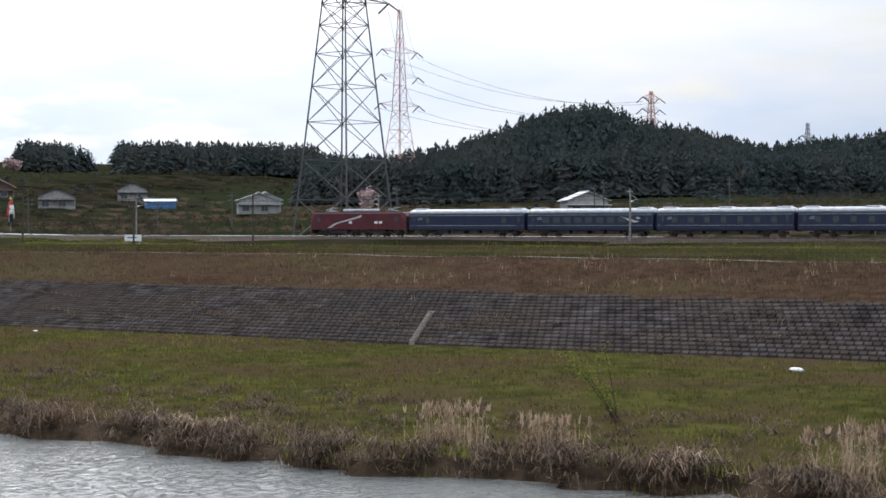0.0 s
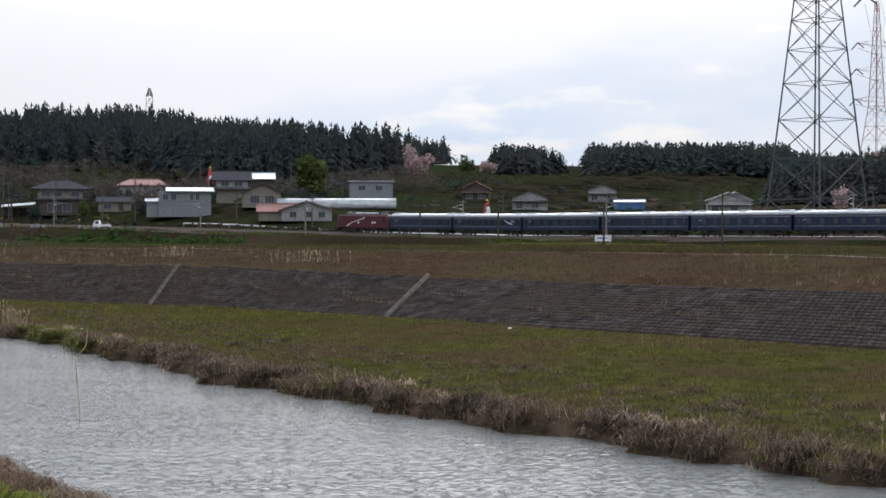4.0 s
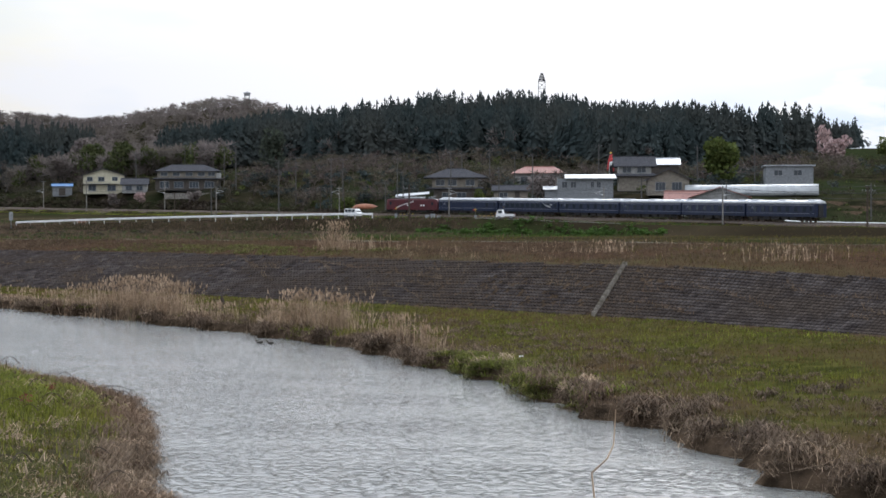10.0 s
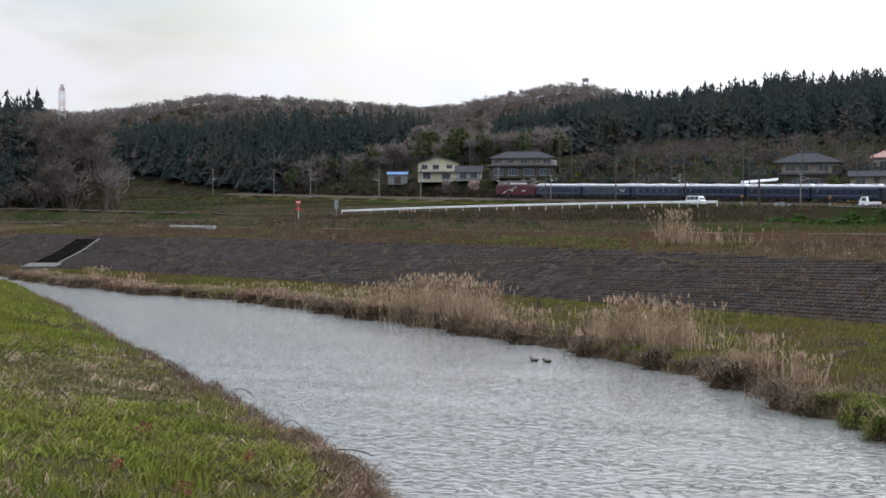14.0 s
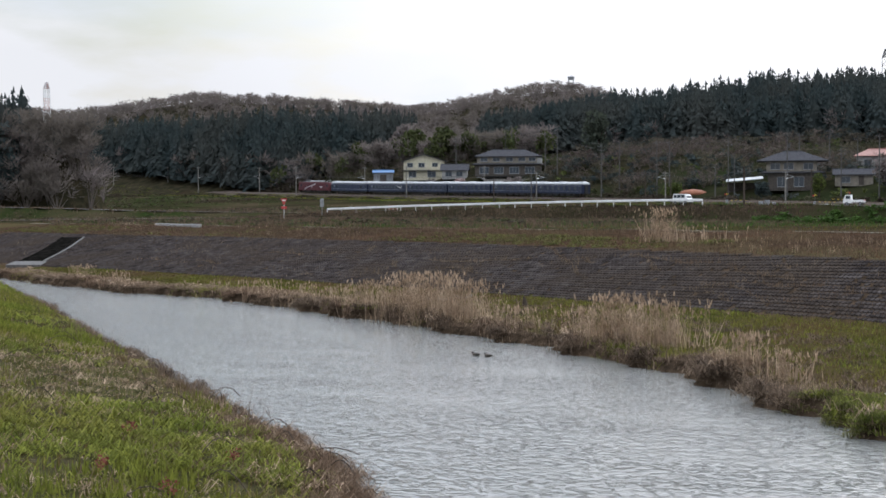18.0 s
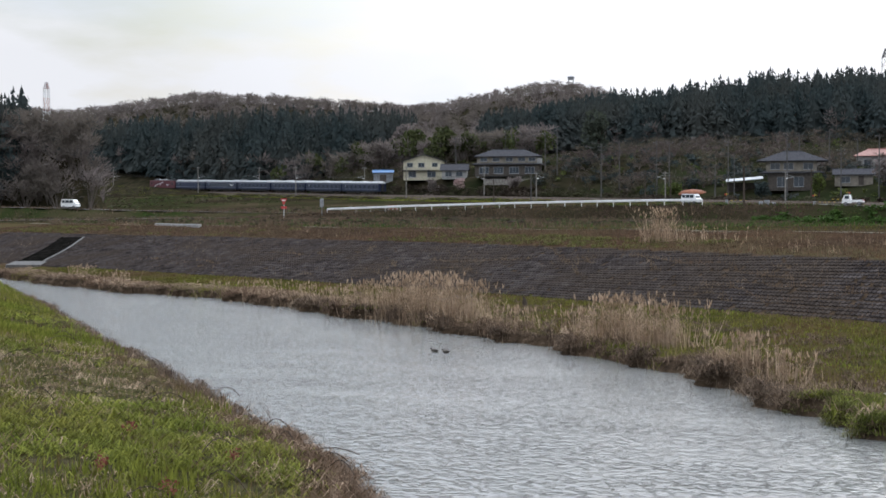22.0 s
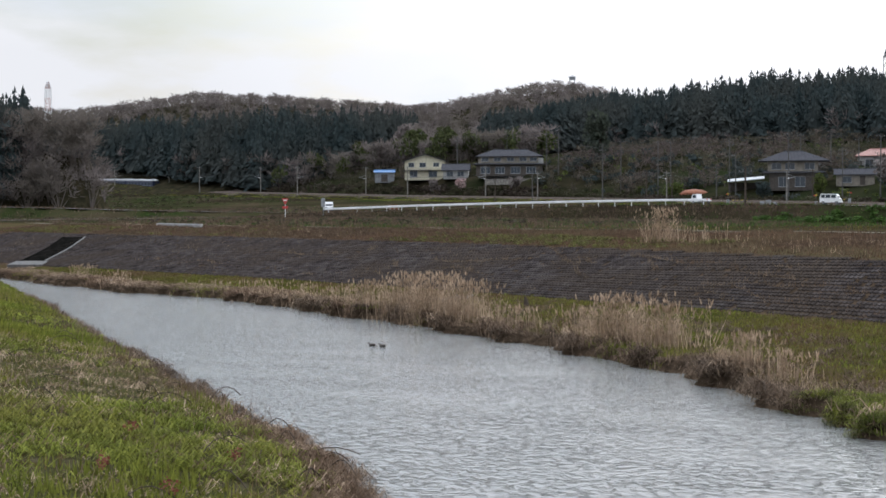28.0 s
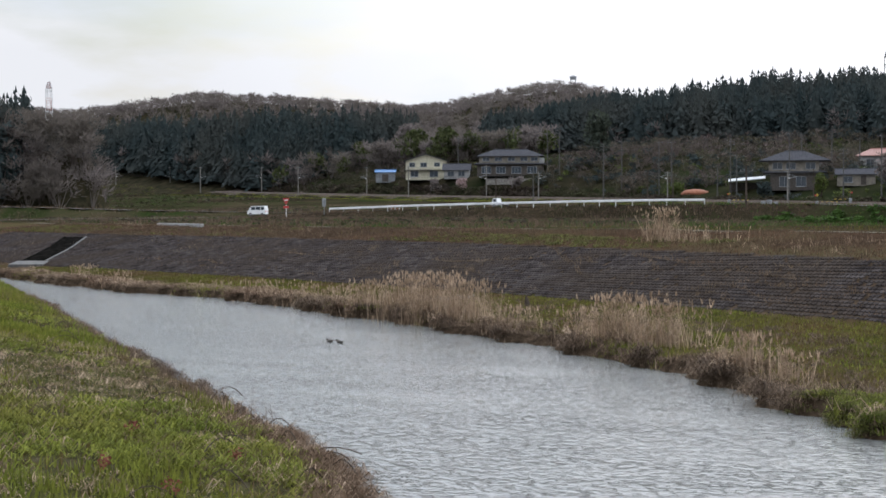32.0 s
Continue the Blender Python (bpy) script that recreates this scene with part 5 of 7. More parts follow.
def build_poles():
    spots = [*np.arange(430, 900, 44.0), *np.arange(900, 1330, 29.0)]
    for i, q in enumerate(spots):
        catenary_mast(q, 8.6 if q > 890 else 6.6, -1 if i % 2 else 1)
    for s0, s1 in zip(spots[:-1], spots[1:]):
        a, b = rail_at(s0) + Vector((0, 0, 5.2)), rail_at(s1) + Vector((0, 0, 5.2))
        wire("contact_wire", a, b, 0.05, 0.022, "thin contact wire over the track")
        wire("carrier_wire", a + Vector((0, 0, 0.75)), b + Vector((0, 0, 0.75)), 0.5, 0.022, "sagging carrier wire over the track")
    left = [(-154.2, 437, 12.2), (-116.5, 416, 13.1), (-91.4, 366.5, 14.7), (-76.4, 376, 14.9), (-61, 371, 13.9), (-44.7, 353, 16.3), (-32.2, 347, 12.0), (-24, 346, 14.0)]
    tops = [utility_pole(x, y, h, arms=1 if i % 2 else 2, transformer=i in (2, 5)) for i, (x, y, h) in enumerate(left)]
    for a, b in zip(tops[:-1], tops[1:]):
        wire("power_line", a, b, 0.9)
        wire("power_line", a - Vector((0.8, 0, 0.9)), b - Vector((0.8, 0, 0.9)), 1.1)
    for x, y, h in ((-93.1, 393, 13.5), (-80.5, 367, 7.4), (-81.6, 385.5, 14.0), (-71.4, 353, 7.5), (-59.2, 369, 10.5), (-44.2, 371.4, 12.9), (-39.2, 352, 7.4), (-40, 400, 11), (-33.3, 402.6, 8.5), (-148.5, 469, 9.8), (-146.1, 467.7, 11.3), (-122.5, 424.7, 11.3), (-112.7, 377.5, 8.8), (-124.6, 383, 6.6), (-178, 451, 6.8), (-63.2, 365.5, 8.8), (-32, 207.6, 5.1), (-10, 400, 11), (16, 380, 10), (30, 372, 10)):
        utility_pole(x, y, h, "slim dark utility pole near the crossing", 1, dark=h < 8)
    right = [(2, 330, 7.0), (20, 311, 7.0), (46, 282, 7.5), (58, 262, 7.5), (94, 242, 8), (84, 262, 6.5), (125, 232, 8), (163, 216, 8.5), (170, 232, 7.5), (182, 200, 7.5), (214, 180, 8)]
    tops = [utility_pole(x, y, h, "utility pole behind the railway line", 2) for x, y, h in right]
    for a, b in ((0, 1), (1, 3), (3, 4), (4, 6), (6, 7), (7, 9), (9, 10)):
        wire("power_line", tops[a], tops[b], 0.9)
        wire("power_line", tops[a] - Vector((0, 0, 1.2)), tops[b] - Vector((0, 0, 1.2)), 1.0)
        wire("power_line", tops[a] - Vector((0, 0, 2.4)), tops[b] - Vector((0, 0, 2.4)), 0.8)
    for x, y, h in ((47, 196, 8.4), (75, 165, 7.6), (62, 185, 6.5), (36, 214, 7.2)):
        utility_pole(x, y, h, "slim dark pole in front of the railway line", 1, dark=True)


# ---------- pylons ----------
def pylon(x, y, z, yaw, base, waist, waist_z, top_z, arms, label, mats, bar=0.14, panels=8, group="transmission towers"):
    """A lattice tower: four legs, rings and cross bracing panel by panel, arms with insulator strings."""
    t = thing("transmission_tower", pose(x, y, z, 0, 0, yaw), label, "pylon", group)

    def half(q):
        return base / 2 + (waist - base) / 2 * q / waist_z if q <= waist_z else waist / 2 + (0.35 - waist / 2) * (q - waist_z) / (top_z - waist_z)
    zs = [waist_z * (1 - (1 - k / panels) ** 1.25) for k in range(panels + 1)] + list(np.linspace(waist_z, top_z, 9)[1:])
    cs = ((-1, -1), (1, -1), (1, 1), (-1, 1))
    for sx, sy in cs:
        for lo, hi in ((0, waist_z), (waist_z, top_z)):
            a, b = half(lo), half(hi)
            part("leg", Shape().tube((sx * a, sy * a, lo), (sx * b, sy * b, hi), bar * 1.25, bar * 0.9, 6), mats[0], t)
    for i in range(len(zs) - 1):
        lo, hi = zs[i], zs[i + 1]
        a, b = half(lo), half(hi)
        for (sx, sy), (tx, ty) in zip(cs, cs[1:] + cs[:1]):
            for p, q, w in (((sx * a, sy * a, lo), (tx * b, ty * b, hi), 0.45), ((tx * a, ty * a, lo), (sx * b, sy * b, hi), 0.45), ((sx * b, sy * b, hi), (tx * b, ty * b, hi), 0.5)):
                part("brace", Shape().tube(p, q, bar * w, n=4, caps=False), mats[i % len(mats)], t)
    tips = []
    for k, (za, ln) in enumerate(arms):
        for side in (-1, 1):
            w = half(za)
            s = Shape()
            tip = (side * ln, 0, za + 0.6)
            for sy in (-1, 1):
                s.tube((side * w, sy * w, za), tip, bar * 0.6, n=4)
                s.tube((side * w, sy * w, za + 1.6), tip, bar * 0.5, n=4)
                s.tube((side * (w + ln) / 2, sy * w * 0.5, za + 0.3), (side * (w + ln) / 2, sy * w * 0.5, za + 1.1), bar * 0.4, n=4)
            arm = part("arm", s, mats[k % len(mats)], t)
            ins = Shape()
            for sy in (-1, 1):
                ins.tube(tip, (side * ln, sy * 2.4, za - 1.0), 0.16, n=6)
            part("insulator_string", ins, M_POLE, arm)
            tips.append(t.matrix_world @ Vector((side * ln, 0, za - 0.8)))
    return tips


def build_pylons():
    za = ground_z(102, 200)
    A = pylon(102, 200, za - 0.5, 28, 12.6, 5.4, 41, 66, [(42, 12), (50, 13), (58, 12)], "tall grey lattice transmission tower beside the railway", [M_DARKSTEEL], 0.15, 7)
    zb = ground_z(172, 345)
    B = pylon(172, 345, zb - 1.0, 20, 9.0, 3.0, 26, 54, [(27, 7.2), (35, 7.0), (42, 6.6)], "red and white lattice transmission tower", [M_REDP, M_WHITEP], 0.11, 7)
    zc = ground_z(258, 352)
    C = pylon(258, 352, zc, 20, 5.0, 2.0, 11, 22, [(12.5, 4.4), (16, 4.2), (19.5, 4.0)], "red and white tower on the wooded hill", [M_REDP, M_WHITEP], 0.13, 5)
    pylon(332, 372, ground_z(332, 372), 20, 4.5, 1.8, 9, 20, [(11.5, 3.8), (15, 3.6)], "pale distant transmission tower behind the hill", [M_STEEL], 0.12, 5)
    pylon(-396, 577, 44, -30, 2.4, 2.0, 17, 20, [], "distant red and white mast", [M_WHITEP, M_REDP], 0.14, 3)
    pylon(-36, 548, ground_z(-36, 548), 5, 2.6, 2.5, 21, 24, [], "thin steel antenna mast above the cedars", [M_DARKSTEEL], 0.1, 5)
    for i in range(6):
        wire("high_voltage_line", B[i], C[i], 5.0, 0.045, "thin grey high-voltage line overhead", M_POLE)
        wire("high_voltage_line", A[i], Vector(A[i]) + Vector((-190, 60, 14)) if i % 2 == 0 else B[i], 4.0, 0.03, "thin grey high-voltage line overhead", M_POLE)


# ---------- road, guard rail, crossing ----------
def build_road():
    def fine(line, step=4.0):
        out = []
        for a, b in zip(line[:-1], line[1:]):
            n = max(1, int(math.dist(a[:2], b[:2]) / step))
            out += [tuple(np.array(a) + (np.array(b) - np.array(a)) * k / n) for k in range(n)]
        return out + [line[-1]]
    r = part("road", Shape().strip(fine(ROAD[1:-1]), 4.6, 0.03), M_ASPHALT)
    tagged(r, "narrow grey asphalt road on a low bank", "road", kind="structure")
    r = part("lane", Shape().strip(fine(LANE), 3.2, 0.0), M_ASPHALT)
    tagged(r, "narrow lane joining the road", "road", kind="structure")
    pts = []
    for u in np.arange(-140, 250, 4.0):
        v = float(np.interp(u, CREST_U, CREST_V)) + 1.8
        x, y = to_xy(u, v)
        pts.append((x, y, ground_z(x, y) + 0.05))
    r = part("levee_path", Shape().strip(pts, 2.4), M_PATH)
    tagged(r, "pale gravel track along the levee crest", "path", kind="structure")
    # guard rail on the river side of the road
    line = [Vector(p) for p in fine(ROAD[4:9] + [(-37, 212.8, 7.6)], 3.0)]
    off = []
    for i, p in enumerate(line):
        d = (line[min(i + 1, len(line) - 1)] - line[max(i - 1, 0)]).normalized()
        n = Vector((d.y, -d.x, 0)).normalized()
        if n.y > 0:
            n = -n
        off.append(p + n * 2.5)
    g = thing("guard_rail", Matrix(), "white steel guard rail along the road", "guard rail")
    for i, p in enumerate(off):
        part("post", Shape().tube(p - Vector((0, 0, 0.5)), p + Vector((0, 0, 0.72)), 0.07, n=8), M_WHITEP, g)
    for a, b in zip(off[:-1], off[1:]):
        s = Shape()
        d = (b - a).normalized()
        n = Vector((d.y, -d.x, 0)).normalized() * 0.05
        s.loft([[p + n * k + Vector((0, 0, z)) for k, z in ((1, 0.42), (2.2, 0.5), (1, 0.58), (2.2, 0.66), (1, 0.76), (-0.4, 0.76), (-0.4, 0.42))] for p in (a, b)])
        part("beam", s, M_WHITEP, g)
    # fence of pale pipes behind the line
    f = thing("guard_rail", Matrix(), "pale guard rail along the road behind the railway", "guard rail")
    row = []
    for s in np.arange(520, 760, 5.0):
        p, q = rail_at(s), rail_at(s + 1)
        d = (q - p).normalized()
        n = Vector((d.y, -d.x, 0)).normalized()
        b = p + n * 14
        if to_uv(b.x, b.y)[1] < to_uv(p.x, p.y)[1]:
            b = p - n * 14
        b.z = ground_z(b.x, b.y)
        row.append(b)
    for p in row:
        part("post", Shape().tube(p - Vector((0, 0, 0.4)), p + Vector((0, 0, 0.75)), 0.07, n=6), M_WHITEP, f)
    for a, b in zip(row[:-1], row[1:]):
        part("beam", Shape().tube(a + Vector((0, 0, 0.6)), b + Vector((0, 0, 0.6)), 0.16, n=6), M_WHITEP, f)


def striped_gate(x, y, z, ln, yaw, lift=0):
    g = thing("crossing_gate", pose(x, y, z, 0, 0, yaw), "yellow and black level crossing barrier", "barrier", "crossing barriers")
    part("post", Shape().tube((0, 0, -0.3), (0, 0, 2.6), 0.06, n=8), M_POLE, g)
    part("signal_cross", Shape().box(-0.4, 0.4, -0.12, -0.06, 2.35, 2.45).box(-0.05, 0.05, -0.14, -0.08, 2.0, 2.7), M_YELLOW, g)
    part("lamp", Shape().tube((-0.3, -0.2, 2.3), (-0.3, 0.0, 2.3), 0.16, n=10), M_SIGNRED, g)
    part("motor_box", Shape().box(-0.3, 0.3, -0.25, 0.25, -0.2, 1.1, 0.04), M_STEEL, g)
    n = int(ln / 0.5)
    for i in range(n):
        part("band", Shape().tube((0.3 + i * 0.5, 0, 0.95), (0.8 + i * 0.5, 0, 0.95), 0.055, n=6), M_YELLOW if i % 2 else M_BLACK, g)
    return g


def build_roadside():
    def zr(x, y):
        return ground_z(x, y)
    striped_gate(-57.2, 346, zr(-57.2, 346), 4.5, 10)
    striped_gate(-36, 330, zr(-36, 330), 4.5, 5)
    striped_gate(-29, 328, zr(-29, 328), 3.5, 185)
    c = thing("relay_cabinet", pose(-46.5, 336, zr(-46.5, 336) - 0.1, 0, 0, 8), "grey railway equipment cabinets", "cabinet")
    for x, w, h in ((-1.6, 1.0, 1.5), (-0.3, 1.2, 1.7), (1.1, 0.9, 1.3)):
        b = part("cabinet_box", Shape().box(x - w / 2, x + w / 2, -0.4, 0.4, 0.15, h, 0.03), M_STEEL, c)
        part("door", Shape().box(x - w / 2 + 0.08, x + w / 2 - 0.08, -0.44, -0.39, 0.3, h - 0.15, 0.0), M_STEEL, b)
    part("plinth", Shape().box(-2.3, 1.8, -0.6, 0.6, -0.2, 0.15, 0.02), M_CONC, c)
    # signs at the bend
    s = thing("road_sign", pose(-112.8, 232.5, zr(-112.8, 232.5)), "red triangular stop sign on a white post", "road sign", "road signs")
    part("post", Shape().tube((0, 0, -0.3), (0, 0, 3.2), 0.05, n=8), M_WHITEP, s)
    part("sign_plate", Shape().add([(-0.62, -0.07, 3.3), (0.62, -0.07, 3.3), (0, -0.07, 2.2), (-0.62, -0.02, 3.3), (0.62, -0.02, 3.3), (0, -0.02, 2.2)], [(0, 2, 1), (3, 4, 5), (0, 1, 4, 3), (1, 2, 5, 4), (2, 0, 3, 5)]), M_SIGNRED, s)
    part("sign_band", Shape().box(-0.35, 0.35, -0.085, -0.072, 2.92, 3.1), M_WHITEP, s)
    part("side_plate", Shape().box(-0.5, 0.5, -0.07, -0.03, 1.6, 2.0), M_SIGNRED, s)
    s = thing("road_mirror", pose(-106.4, 233.8, zr(-106.4, 233.8), 0, 0, 20), "grey board on a post at the road bend", "road sign", "road signs")
    part("post", Shape().tube((0, 0, -0.3), (0, 0, 3.0), 0.05, n=8), M_STEEL, s)
    part("plate", Shape().box(-0.32, 0.32, -0.06, -0.02, 1.5, 2.9, 0.015), M_STEEL, s)
    b = thing("road_barrier", pose(-96, 240, zr(-96, 240) + 0.05, 0, 0, 10), "orange striped road barrier", "barrier")
    for z in (0.5, 0.95):
        part("board", Shape().box(-0.9, 0.9, -0.03, 0.03, z, z + 0.22), M_ORANGE, b)
    for x in (-0.7, 0, 0.7):
        part("leg", Shape().box(x - 0.05, x + 0.05, -0.05, 0.05, -0.1, 1.2), M_WHITEP, b)
    p = thing("marker_post", pose(-172, 213, zr(-172, 213)), "white marker post with red top", "post")
    part("post", Shape().tube((0, 0, -0.3), (0, 0, 2.0), 0.07, n=8), M_WHITEP, p)
    part("cap", Shape().tube((0, 0, 2.0), (0, 0, 2.5), 0.11, n=8), M_ORANGE, p)
    # pale concrete beam on the levee
    x0, y0, x1, y1 = -104, 176, -92, 166
    a = math.degrees(math.atan2(y1 - y0, x1 - x0))
    c = thing("concrete_kerb", pose((x0 + x1) / 2, (y0 + y1) / 2, zr(-98, 171), 0, 0, a), "pale concrete culvert kerb lying in the grass", "kerb")
    part("beam", Shape().box(-7.8, 7.8, -0.25, 0.25, -0.2, 0.34, 0.04), M_WALLW, c)
    # white board beside the line
    b = thing("notice_board", pose(63, 190, zr(63, 190), 0, 0, -15), "small white notice board with a dark bar", "sign board")
    part("board", Shape().box(-1.3, 1.3, -0.05, 0.05, 0.5, 1.5, 0.02), M_WHITEP, b)
    part("lettering_bar", Shape().box(-0.9, 0.6, -0.062, -0.052, 0.95, 1.15), M_BLUEROOF, b)
    for x in (-1.0, 1.0):
        part("leg", Shape().box(x - 0.05, x + 0.05, -0.04, 0.04, -0.3, 0.5), M_STEEL, b)
    # dark stump, rubble, litter
    s = thing("stump", pose(-28.3, 93.3, zr(-28.3, 93.3)), "short charred stump in the levee grass", "stump")
    part("trunk", Shape().loft([[(r * math.cos(k * 0.785) + dx, r * math.sin(k * 0.785), z) for k in range(8)] for r, z, dx in ((0.24, -0.1, 0), (0.17, 0.25, 0.03), (0.13, 0.5, 0.0), (0.05, 0.72, -0.06))]), M_WOODPOLE, s)
    rnd = random.Random(3)
    for i in range(7):
        x, y = -35.5 + rnd.uniform(-1.6, 1.2), 99 + rnd.uniform(-2.4, 1.5)
        r = thing("rubble_slab", pose(x, y, zr(x, y) + 0.05, rnd.uniform(-20, 20), rnd.uniform(-25, 25), rnd.uniform(0, 180)), "broken pale concrete slab on the levee", "rubble", "rubble slabs")
        part("slab", Shape().box(-rnd.uniform(0.2, 0.5), rnd.uniform(0.2, 0.5), -0.2, 0.2, -0.05, 0.1, 0.02), M_CONC, r)
    for x, y, w in ((25.2, 46, 0.22), (52.2, 6.6, 0.4), (-31, 66.5, 0.12), (-2, 52, 0.25), (-3.5, 54.5, 0.18), (17, 30, 0.15), (-57, 109.5, 0.4), (-75, 118.5, 0.5), (-46, 99.5, 0.3)):
        b = thing("litter_bag", pose(x, y, zr(x, y) - 0.02, 0, 0, x * 40), "scrap of white plastic litter in the grass", "litter", "scraps of litter")
        part("bag", Shape().loft([[(r * w * math.cos(k * 1.047) * (1 + 0.25 * math.sin(k * 2.2)), r * w * 0.6 * math.sin(k * 1.047), z * w) for k in range(6)] for r, z in ((0.9, 0), (1.0, 0.15), (0.7, 0.35), (0.2, 0.42))]), M_WHITEP, b, smooth=True)
    # bent stalk standing on the near bank
    s = thing("bent_stalk", pose(0, 0, 0), "tall bent dry stalk standing at the water's edge", "dry stalk")
    p = [Vector(q) for q in ((3.2, 8.2, -0.3), (3.15, 8.6, 0.6), (3.0, 9.0, 1.6), (2.92, 9.2, 2.3), (3.2, 9.3, 2.55), (3.32, 9.4, 2.8), (3.36, 9.5, 3.45))]
    st = Shape()
    for a, b, r in zip(p[:-1], p[1:], (0.022, 0.02, 0.018, 0.016, 0.014, 0.011)):
        st.tube(a, b, r, r * 0.9, 6)
    part("stem", st, M_STRAW, s)
    # drain channel cut into the slope
    o = thing("drain_outlet", Matrix(), "dark concrete drain channel cut into the slope", "drain")
    a, b = Vector((-100.6, 143.5, 0)), Vector((-105.5, 159, 0))
    d = (b - a).normalized()
    n = Vector((-d.y, d.x, 0))
    line = [a.lerp(b, k / 6) for k in range(7)]
    for p in line:
        p.z = zr(p.x, p.y)

    def run(o0, o1, z0, z1):
        return Shape().loft([[p + n * o0 + Vector((0, 0, z0)), p + n * o1 + Vector((0, 0, z0)), p + n * o1 + Vector((0, 0, z1)), p + n * o0 + Vector((0, 0, z1))] for p in line])
    part("channel_bed", run(-1.2, 1.2, -0.3, 0.3), M_DRAIN, o)
    part("side_wall", run(-1.45, -1.2, -0.3, 0.36), M_POLE, o)
    part("side_wall", run(1.2, 1.45, -0.3, 0.34), M_DRAIN, o)
    e = line[0]
    part("apron", Shape().loft([[e - d * q + n * w + Vector((0, 0, z)) for w, z in ((-1.9, -0.5), (1.9, -0.5), (1.9, h), (-1.9, h))] for q, h in ((0.0, 0.3), (3.2, 0.0))]), M_POLE, o)


# ---------- carp streamers ----------
def streamers(x, y, h, label, cols):
    z = ground_z(x, y)
    t = thing("carp_streamer_pole", pose(x, y, z - 0.3), label, "streamers", "carp streamers")
    part("pole", Shape().tube((0, 0, 0), (0, 0, h), 0.09, 0.05, 8), M_STEEL, t)
    part("pinwheel", Shape().tube((0, 0, h), (0, 0, h + 0.5), 0.35, 0.05, 8), M_YELLOW, t)
    for i, (m, ln) in enumerate(cols):
        a = -1.15 - 0.12 * i
        top = Vector((0.1, -0.15 * i, h - 0.3 - 0.9 * i))
        dirn = Vector((math.cos(a) * 0.5 * (1 if i % 2 else -1), 0.1 * i, math.sin(a)))
        rings = []
        for k in range(7):
            q = k / 6
            c = top + dirn * ln * q
            r = 0.5 * (0.75 + 0.4 * math.sin(q * 2.6)) * (1 - 0.55 * q)
            rings.append([c + Vector((r * math.cos(j * 1.047), r * 0.35 * math.sin(j * 1.047), 0.1 * math.cos(j * 1.047))) for j in range(6)])
        part("streamer", Shape().loft(rings), m, t, smooth=True)


# ---------- single trees ----------
def tree(x, y, h, material, label, seed, wide=0.9, clumps=700, name="tree", size=0.05):
    z = ground_z(x, y)
    t = thing(name, pose(x, y, z - 0.2), label, "tree", "single trees")
    rnd = random.Random(seed)
    tr = Shape()
    tr.tube((0, 0, 0), (0.05 * h, 0, 0.4 * h), 0.035 * h, 0.022 * h, 8)
    for k in range(7):
        a = k * 0.9 + rnd.random()
        b = Vector((0.05 * h * 0.8, 0, 0.28 * h + 0.03 * h * k))
        e = b + Vector((math.cos(a) * 0.26 * h * wide, math.sin(a) * 0.26 * h * wide, rnd.uniform(0.16, 0.36) * h))
        tr.tube(b, e, 0.014 * h, 0.005 * h, 5)
    part("trunk", tr, M_BARK, t)
    v, f = broadleaf(seed, clumps, 0.2, 0.42, size)
    v = v * np.array([h * wide, h * wide, h])
    s = Shape()
    s.add([tuple(p) for p in v], [tuple(int(i) for i in q) for q in f])
    part("crown", s, material, t)
    return t


def sapling(x, y):
    """A young willow: a few thin stems that lean one way, sparse leaves along them."""
    t = thing("sapling", pose(x, y, ground_z(x, y) - 0.1), "young willow sapling in sparse pale green leaf", "tree", "single trees")
    rnd = random.Random(31)
    leaves = Shape()
    for k in range(6):
        p = Vector((rnd.uniform(-0.15, 0.15), rnd.uniform(-0.15, 0.15), 0))
        d = Vector((-0.5 + rnd.uniform(-0.25, 0.45), rnd.uniform(-0.3, 0.3), 1)).normalized()
        ln = rnd.uniform(1.7, 3.1)
        q = [p + d * ln * i / 5 + Vector((-0.06 * i * i / 5, 0, 0)) for i in range(6)]
        st = Shape()
        st.loft([[c + Vector((w * math.cos(j * 2.094), w * math.sin(j * 2.094), 0)) for j in range(3)] for c, w in zip(q, (0.028, 0.024, 0.02, 0.015, 0.01, 0.005))])
        part("stem", st, M_BARK, t)
        for j in range(75):
            c = q[1].lerp(q[5], rnd.random() ** 0.7) + Vector((rnd.gauss(0, 0.16), rnd.gauss(0, 0.16), rnd.gauss(0, 0.1)))
            e = Vector((rnd.uniform(-1, 1), rnd.uniform(-1, 1), rnd.uniform(-0.6, 0.8))).normalized() * 0.11
            w = e.orthogonal().normalized() * 0.025
            leaves.add([c, c + e * 0.5 + w, c + e, c + e * 0.5 - w], [(0, 1, 2, 3)])
    tagged(part("leaves", leaves, M_GREEN, t), "narrow pale green leaves", kind="stuff")


